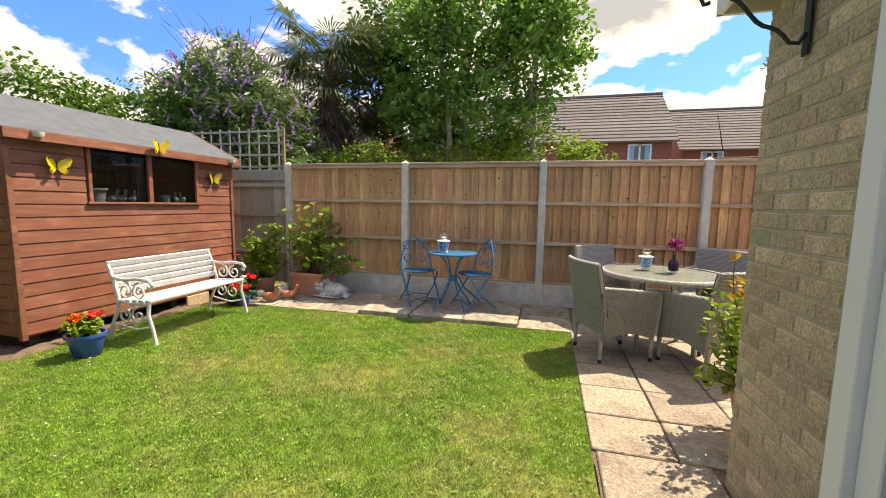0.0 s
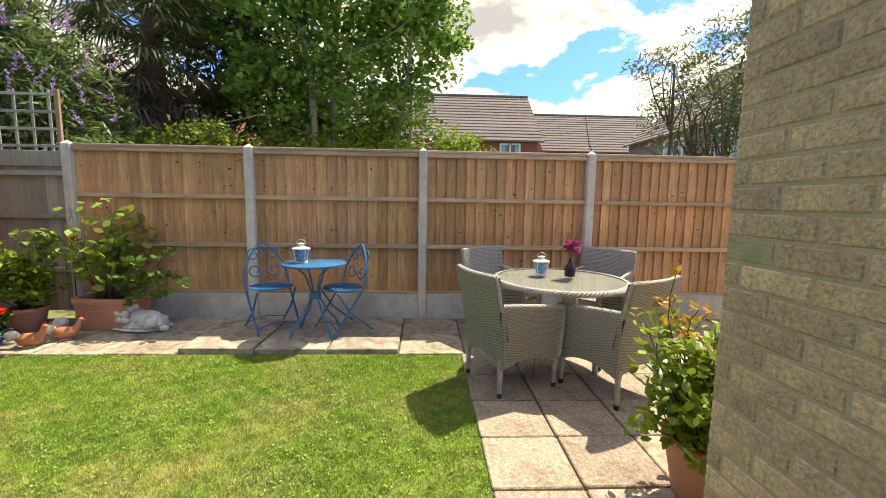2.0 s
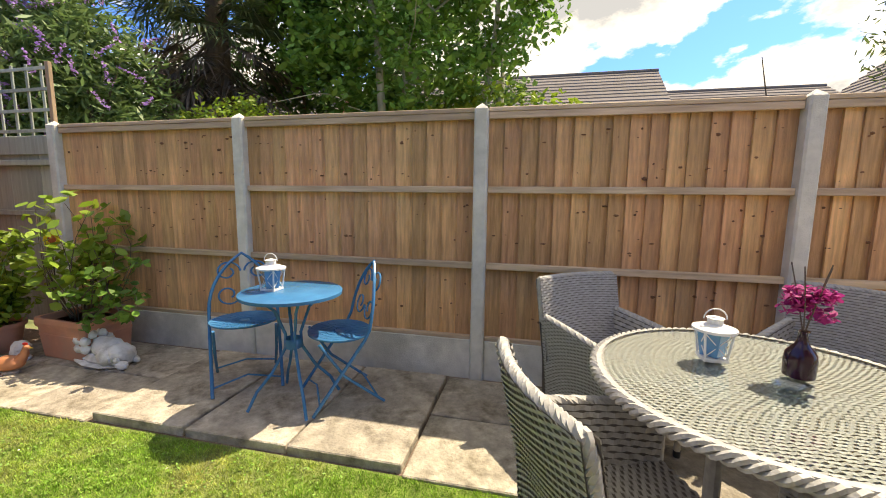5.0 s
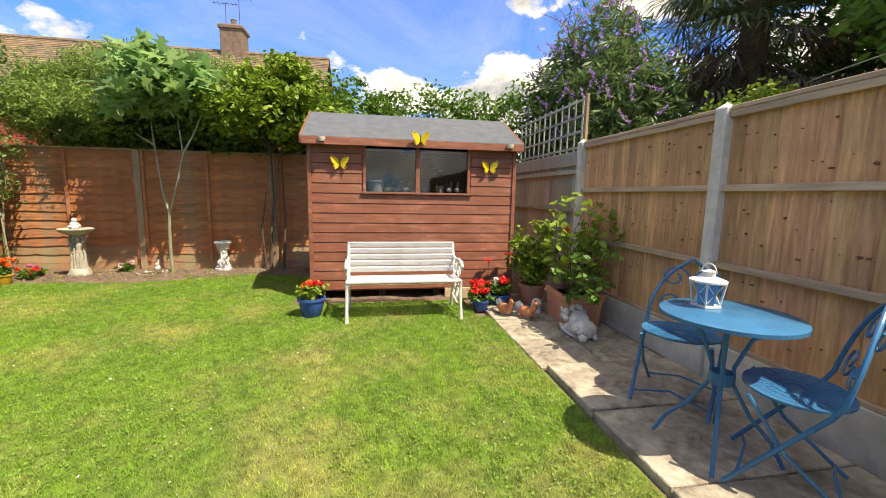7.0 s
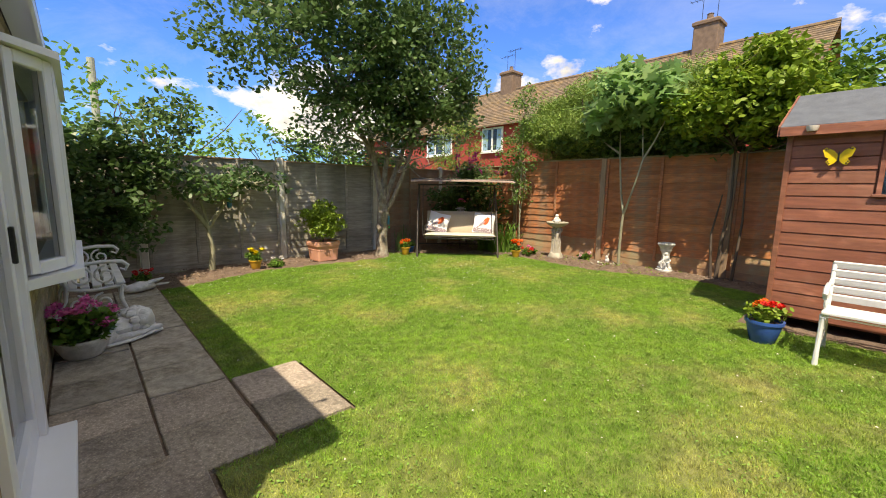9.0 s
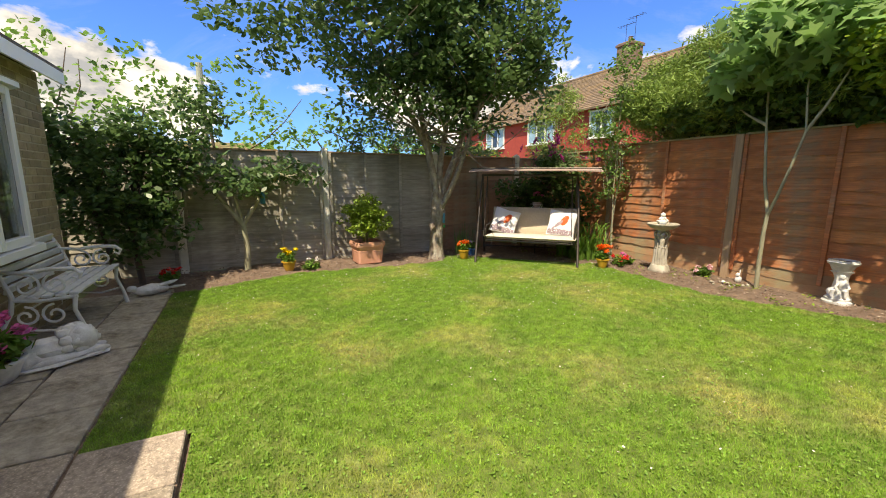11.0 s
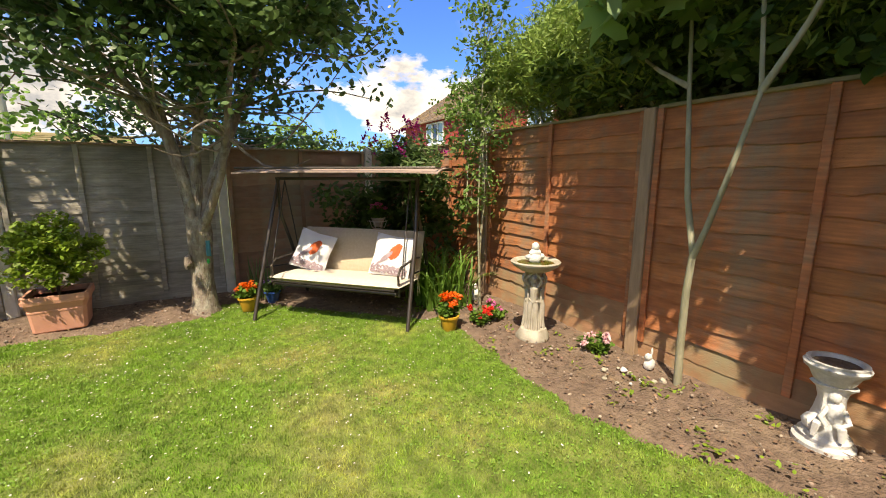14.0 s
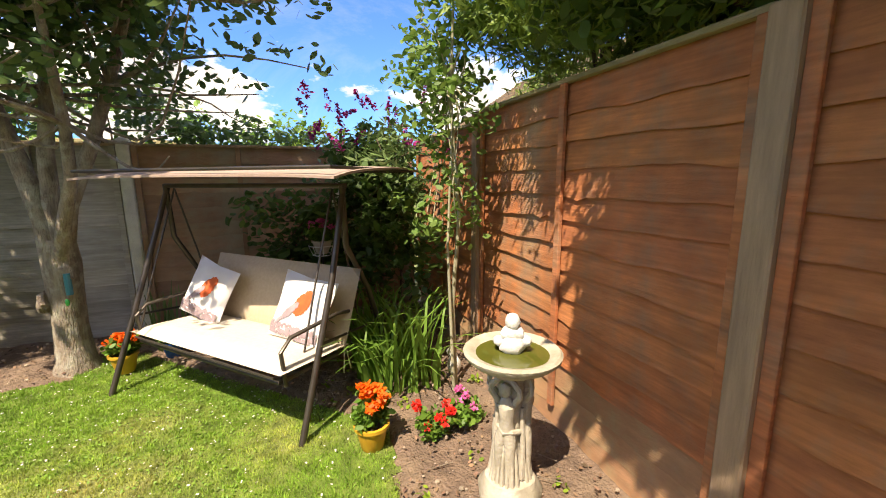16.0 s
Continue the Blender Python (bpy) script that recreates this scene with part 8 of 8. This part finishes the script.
def buddleia_big():
    t = hedge("buddleia", "large buddleia with lilac flower spikes behind the trellis", [((-2.8, 1.5, 2.9), (1.5, 1.0, 1.2)), ((-1.5, 1.4, 2.7), (1.0, 0.8, 0.9)), ((-3.6, 1.7, 2.6), (1.2, 0.9, 0.9)), ((-2.4, 1.5, 3.9), (0.9, 0.6, 0.6)), ((-1.7, 1.1, 2.15), (1.5, 0.45, 0.5))],
              640, 34, 0.17, L_BUDD, 41, 0.28, "long", 0.7, cat="shrub")
    r_ = np.random.default_rng(42)
    pts = []
    for c, r in (((-2.8, 1.5, 2.9), (1.6, 1.1, 1.35)), ((-1.5, 1.4, 2.7), (1.1, 0.9, 1.05)), ((-2.4, 1.5, 3.9), (1.0, 0.7, 0.7))):
        for _ in range(46):
            d = r_.normal(size=3)
            d /= np.linalg.norm(d)
            d[1] = -abs(d[1])
            pts.append(np.asarray(c) + d * np.asarray(r))
    spikes(t, pts, F_PURPLE, 43, 0.27)
    st = MB()
    for _ in range(9):
        limb(st, (-2.4 + r_.normal() * 0.4, 1.5, 3.6), (-2.4 + r_.normal() * 1.1, 1.4 + r_.normal() * 0.5, 4.5 + r_.uniform(0, 0.8)), 0.01, 0.004, r_, 0.1, 4, 4)
    part("tall_stems", st, M_BARKD, t)


def pitched_house(name, label, x0, x1, y0, y1, ze, zr, wall_m, roof_m, along="x", windows=(), chimneys=(), hip0=0.0, hip1=0.0, course=0.32, low_m=None, zl=2.6):
    """Two storeys and a ridged roof of tile courses. windows: (side, u, z, w, h); along: the ridge's axis."""
    h = thing(name, label, "house", (0, 0, 0))
    wl_ = MB()
    t = 0.3
    cx, cy = (x0 + x1) / 2, (y0 + y1) / 2
    wl_.box((cx, cy, ze / 2), (x1 - x0, y1 - y0, ze))
    if along == "x":
        if not hip0:
            wl_.add([(x0 + 0.02, y0, ze), (x0 + 0.02, y1, ze), (x0 + 0.02, cy, zr - 0.12), (x0 + t, y0, ze), (x0 + t, y1, ze), (x0 + t, cy, zr - 0.12)], [(0, 1, 2), (5, 4, 3), (0, 2, 5, 3), (1, 4, 5, 2)])
        if not hip1:
            wl_.add([(x1 - 0.02, y0, ze), (x1 - 0.02, y1, ze), (x1 - 0.02, cy, zr - 0.12), (x1 - t, y0, ze), (x1 - t, y1, ze), (x1 - t, cy, zr - 0.12)], [(2, 1, 0), (3, 4, 5), (3, 5, 2, 0), (2, 5, 4, 1)])
    else:
        for y, d in ((y0 + 0.02, t), (y1 - 0.02, -t)):
            wl_.add([(x0, y, ze), (x1, y, ze), (cx, y, zr - 0.12), (x0, y + d, ze), (x1, y + d, ze), (cx, y + d, zr - 0.12)], [(0, 1, 2), (5, 4, 3), (0, 2, 5, 3), (1, 4, 5, 2)])
    part("wall", wl_, wall_m, h)
    # tile courses, each a thin wedge step
    rf_o = part("roof", MB().box((cx, cy, ze + 0.02), (x1 - x0 - 0.1, y1 - y0 - 0.1, 0.04)), roof_m, h)
    run = (y1 - y0) / 2 + 0.3 if along == "x" else (x1 - x0) / 2 + 0.3
    n = max(4, int(math.hypot(run, zr - ze) / course))
    for s in (-1, 1):
        for i in range(n):
            t0, t1 = i / n, (i + 1) / n
            d0, d1 = run * (1 - t0), run * (1 - t1)
            z0, z1 = ze - 0.08 + (zr - ze + 0.08) * t0, ze - 0.08 + (zr - ze + 0.08) * t1
            up = 0.045
            if along == "x":
                a0, b0 = x0 - 0.25 + hip0 * t0, x1 + 0.25 - hip1 * t0
                a1, b1 = x0 - 0.25 + hip0 * t1, x1 + 0.25 - hip1 * t1
                P = [(a0, cy + s * d0, z0 + up), (b0, cy + s * d0, z0 + up), (b1, cy + s * d1, z1), (a1, cy + s * d1, z1), (a0, cy + s * d0, z0 - 0.04), (b0, cy + s * d0, z0 - 0.04), (b1, cy + s * d1, z1 - 0.08), (a1, cy + s * d1, z1 - 0.08)]
            else:
                a0, b0 = y0 - 0.2, y1 + 0.2
                P = [(cx + s * d0, a0, z0 + up), (cx + s * d0, b0, z0 + up), (cx + s * d1, b0, z1), (cx + s * d1, a0, z1), (cx + s * d0, a0, z0 - 0.04), (cx + s * d0, b0, z0 - 0.04), (cx + s * d1, b0, z1 - 0.08), (cx + s * d1, a0, z1 - 0.08)]
            part("tile_course", MB().add(P, [(0, 1, 2, 3), (4, 7, 6, 5), (0, 4, 5, 1), (0, 3, 7, 4), (1, 5, 6, 2)]), roof_m, rf_o)
    if hip0 or hip1:
        for hx, xe, sg in ((hip0, x0 - 0.25, 1), (hip1, x1 + 0.25, -1)):
            if hx:
                part("hip", MB().add([(xe, cy - run, ze - 0.08), (xe, cy + run, ze - 0.08), (xe + sg * hx, cy, zr)], [(0, 1, 2)]), roof_m, rf_o)
    if along == "x":
        rt = MB().tube([(x0 - 0.25 + hip0, cy, zr), (x1 + 0.25 - hip1, cy, zr)], 0.11, 8)
    else:
        rt = MB().tube([(cx, y0 - 0.2, zr), (cx, y1 + 0.2, zr)], 0.11, 8)
    part("ridge_tiles", rt, roof_m, rf_o)
    for c in chimneys:
        u, w, zt = c
        p = ((u, cy) if along == "x" else (cx, u))
        ch = part("chimney", MB().box((*p, (zr - 0.8 + zt) / 2), (w, w, zt - zr + 0.8), bev=0.03).box((*p, zt - 0.12), (w + 0.12, w + 0.12, 0.14), bev=0.02), M_CHIM, h)
        part("chimney_pot", MB().lathe([(0.14, zt), (0.11, zt + 0.28), (0.13, zt + 0.3), (0.10, zt + 0.32)], c=(p[0], p[1], 0), n=12), M_CHIM, ch)
        an = MB()
        for k, (dx, hh) in enumerate(((-0.3, 1.0), (0.25, 1.25))):
            q = (p[0], p[1] + dx)
            an.tube([(*q, zt - 0.3), (*q, zt + hh)], 0.012, 5)
            an.tube([(q[0], q[1] - 0.5, zt + hh - 0.05), (q[0], q[1] + 0.5, zt + hh - 0.05)], 0.01, 4)
            for e in np.linspace(-0.45, 0.45, 6):
                an.tube([(q[0] - 0.16, q[1] + e, zt + hh - 0.05), (q[0] + 0.16, q[1] + e, zt + hh - 0.05)], 0.008, 4)
        part("aerial", an, M_BLACK, ch)
    for side, u, z, w, hh in windows:
        wd = None
        fr, pn, cu, cu2 = MB(), MB(), MB(), MB()
        def put(mb, du, dz, sw, sh, depth, off):
            if side == "s":
                mb.box((u + du, y0 - off, z + dz), (sw, depth, sh))
            elif side == "e":
                mb.box((x1 + off, u + du, z + dz), (depth, sw, sh))
            else:
                mb.box((x0 - off, u + du, z + dz), (depth, sw, sh))
        nb = 2 if w < 1.5 else 3
        put(pn, 0, 0, w - 0.1, hh - 0.1, 0.03, 0.0)
        for k in range(nb + 1):
            put(fr, -w / 2 + 0.04 + (w - 0.08) * k / nb, 0, 0.08, hh, 0.08, 0.025)
        put(fr, 0, hh / 2 - 0.04, w - 0.16, 0.08, 0.08, 0.025)
        put(fr, 0, -hh / 2 + 0.04, w - 0.16, 0.08, 0.08, 0.025)
        put(fr, 0, -hh / 2 - 0.04, w + 0.1, 0.06, 0.14, 0.05)
        put(cu, -w * 0.33, 0, w * 0.22, hh - 0.18, 0.015, 0.035)
        put(cu2, w * 0.33, 0, w * 0.22, hh - 0.18, 0.015, 0.035)
        wd = part("window", fr, M_UPVC, h)
        part("pane", pn, M_DKGLASS, wd)
        part("curtain", cu, mat("pale blue curtain", (0.35, 0.55, 0.72), rough=0.8, bump=0), wd)
        part("curtain", cu2, mat("pale blue curtain", (0.35, 0.55, 0.72), rough=0.8, bump=0), wd)
    return h


def beyond():
    maple()
    palm()
    buddleia_big()
    hedge("hedge", "clipped green box shrub above the new fence", [((0.5, 1.8, 2.15), (0.8, 0.5, 0.42)), ((-0.5, 1.9, 1.95), (0.6, 0.5, 0.4))], 170, 30, 0.06, L_BRIGHT, 51, 0.18, cat="shrub")
    hedge("hedge", "dense dark green backdrop of shrubs behind the new fence", [((-1.2, 5.4, 3.2), (2.2, 0.9, 2.9)), ((1.8, 6.3, 2.8), (2.3, 0.8, 2.6)), ((-4.2, 4.5, 2.4), (2.0, 1.0, 1.9)), ((-0.4, 4.6, 4.6), (1.2, 0.8, 2.2))], 520, 40, 0.15, L_DARK, 52, 0.42)
    hedge("hedge", "mixed green hedge behind the brown fence", [((-3.6, -1.2, 2.45), (0.8, 1.6, 0.85)), ((-3.4, -3.0, 2.5), (0.8, 1.2, 0.85)), ((-3.6, 0.6, 2.55), (0.9, 1.2, 0.95)), ((-3.6, 2.4, 3.0), (0.9, 1.2, 1.1))], 800, 34, 0.085, L_LAUREL, 53, 0.24)
    h = hedge("laurel_hedge", "leafy laurel hanging over the brown fence beside the shed", [((-3.3, -4.2, 2.35), (0.6, 0.9, 0.4))], 90, 34, 0.10, L_LAUREL, 63, 0.2)
    crown("overhanging_leaves", h, L_LAUREL, [((-2.75, -3.55, 2.45), (0.55, 0.75, 0.36)), ((-2.9, -4.6, 2.45), (0.5, 0.6, 0.36))], 170, 34, 0.10, 65, r_clump=0.2)
    c = hedge("conifer_hedge", "overgrown yew hedge leaning over the brown fence", [((-3.6, -6.4, 2.8), (0.82, 1.2, 0.85)), ((-3.6, -5.2, 2.8), (0.8, 1.0, 0.75)), ((-3.5, -7.6, 2.6), (0.62, 0.7, 0.7))], 1000, 70, 0.085, L_CONIF, 54, 0.24, "long", 0.72, 0.2)
    crown("overhanging_leaves", c, L_CONIF, [((-2.82, -6.3, 2.5), (0.62, 1.0, 0.38)), ((-2.84, -5.0, 2.48), (0.58, 0.9, 0.36)), ((-2.78, -7.25, 2.5), (0.5, 0.75, 0.34))], 350, 62, 0.085, 64, "long", 0.22, 0.5, 0.2)
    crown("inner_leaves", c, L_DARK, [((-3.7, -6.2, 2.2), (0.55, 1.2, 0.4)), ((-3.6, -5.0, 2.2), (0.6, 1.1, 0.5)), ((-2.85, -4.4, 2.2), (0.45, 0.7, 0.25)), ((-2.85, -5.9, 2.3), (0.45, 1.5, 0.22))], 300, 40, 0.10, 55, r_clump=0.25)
    hedge("fir_tree", "feathery dark pine beyond the south end of the brown fence", [((-9.5, -17.0, 3.2), (1.2, 1.2, 1.8)), ((-9.5, -17, 4.8), (0.6, 0.6, 1.0))], 120, 34, 0.2, L_CONIF, 56, 0.4, "long", cat="tree")
    hedge("hedge", "loose green bushes behind the grey fence", [((1.0, -12.3, 1.9), (1.7, 0.8, 0.9)), ((3.6, -12.0, 2.3), (1.5, 0.8, 1.1)), ((6.0, -11.6, 2.6), (1.6, 0.8, 1.4)), ((-1.0, -13, 1.8), (1.5, 0.9, 0.8))], 170, 26, 0.11, L_MAPLE, 57, 0.32)
    hedge("bush", "bright yellow green bush beyond the grey fence", [((-2.4, -16.0, 1.9), (1.6, 0.9, 0.9)), ((-5.5, -17.5, 1.9), (1.7, 0.9, 0.8))], 110, 30, 0.12, L_BRIGHT, 58, 0.35, cat="shrub")
    hedge("bush", "dark green leafy bush above the grey fence beside the apple tree", [((0.4, -10.5, 1.95), (1.3, 0.45, 0.5)), ((-1.0, -10.4, 1.75), (0.8, 0.4, 0.35))], 120, 28, 0.08, L_APPLE, 59, 0.22, cat="shrub")
    t = hedge("larch_tree", "thin feathery grey green tree behind the fence by the corner", [((9.0, 3.0, 3.1), (1.1, 0.7, 0.8)), ((10.3, 2.7, 3.0), (1.4, 0.8, 1.1)), ((9.8, 3.0, 4.2), (1.3, 0.8, 0.7)), ((8.5, 3.0, 4.0), (0.8, 0.4, 0.25))], 330, 30, 0.12, L_LARCH, 60, 0.26, "long", 0.5, cat="tree")
    rng = np.random.default_rng(61)
    st = MB()
    for _ in range(30):
        limb(st, (9.6, 3.0, 1.6), (9.6 + rng.normal() * 1.1, 3 + rng.normal() * 0.4, 3.2 + rng.normal() * 0.6), 0.03, 0.006, rng, 0.15, 5, 5)
    part("branchwork", st, M_BARKD, t)
    pitched_house("house", "two storey red brick house with a ribbed grey brown tiled roof", -4.0, 9.75, 16.8, 24.0, 4.7, 7.8, M_REDBR, M_ROOF_A, "x",
                  windows=(("s", 8.3, 4.0, 1.1, 1.05), ("s", 5.6, 4.0, 1.1, 1.05), ("s", 2.0, 4.0, 1.1, 1.05)))
    pitched_house("house", "red brick house with a hipped grey brown tiled roof", 11.7, 21.5, 22.0, 29.0, 4.9, 7.9, M_REDBR, M_ROOF_A, "x", windows=(("s", 13.3, 4.3, 1.2, 0.9),), hip1=1.6)
    pitched_house("house", "grey rendered house with a steep dark tiled roof beyond the shrubs", 14.8, 24.0, 8.5, 17.0, 4.6, 8.4, mat("beige render", (0.27, 0.225, 0.19), rough=0.9), M_ROOF_A, "y",
                  windows=(("w", 9.8, 3.7, 1.6, 1.4), ("w", 13.0, 3.7, 1.4, 1.2), ("s", 17.0, 3.8, 1.5, 1.3)))
    pitched_house("terrace_house", "long terrace with red hung tiles and a lichened clay tile roof", -19.3, -11.5, -29.0, -4.5, 4.6, 7.25, M_REDTILE, M_ROOF_B, "y",
                  windows=(("e", -16.5, 3.85, 1.4, 1.2), ("e", -20.6, 3.85, 2.2, 1.2), ("e", -25, 3.85, 2.0, 1.2), ("e", -12, 3.85, 1.4, 1.2)), chimneys=((-18.6, 0.9, 8.3), (-8.3, 0.9, 8.3)), course=0.22)
    pitched_house("house", "low house with a pale yellow tiled roof behind the grey fence", 2.5, 7.5, -26.0, -20.0, 1.9, 2.75, M_REDBR, mat("yellow lichened tiles", (0.28, 0.24, 0.12), rough=0.9), "x")
    f = thing("neighbour_fence", "dark brown timber fence top beyond the new fence", "fence", (6.35, 1.6, 0))
    part("panel", MB().box((0.95, 0, 1.02), (1.9, 0.03, 2.04)), M_DARKIN, f)
    part("rail", MB().box((0.95, -0.03, 2.10), (2.0, 0.06, 0.09), bev=0.005), M_POSTW, f)
    for x in (0.0, 0.55, 1.9):
        part("post", MB().box((x, -0.02, 1.07), (0.08, 0.08, 2.16), bev=0.005), M_POSTW, f)
    pitched_house("house", "red brick house with a dark tiled roof behind the palm", -9.0, -3.2, 9.5, 15.5, 3.1, 5.6, M_REDBR, M_ROOF_A, "x", windows=(("s", -4.4, 2.5, 1.0, 0.9),))
    p = thing("utility_pole", "tall grey wooden utility pole beyond the grey fence", "pole", (4.0, -17.5, 0))
    part("pole", MB().tube([(0, 0, 0), (0, 0, 4.7)], [0.11, 0.09], 12), M_GREY, p)


beyond()
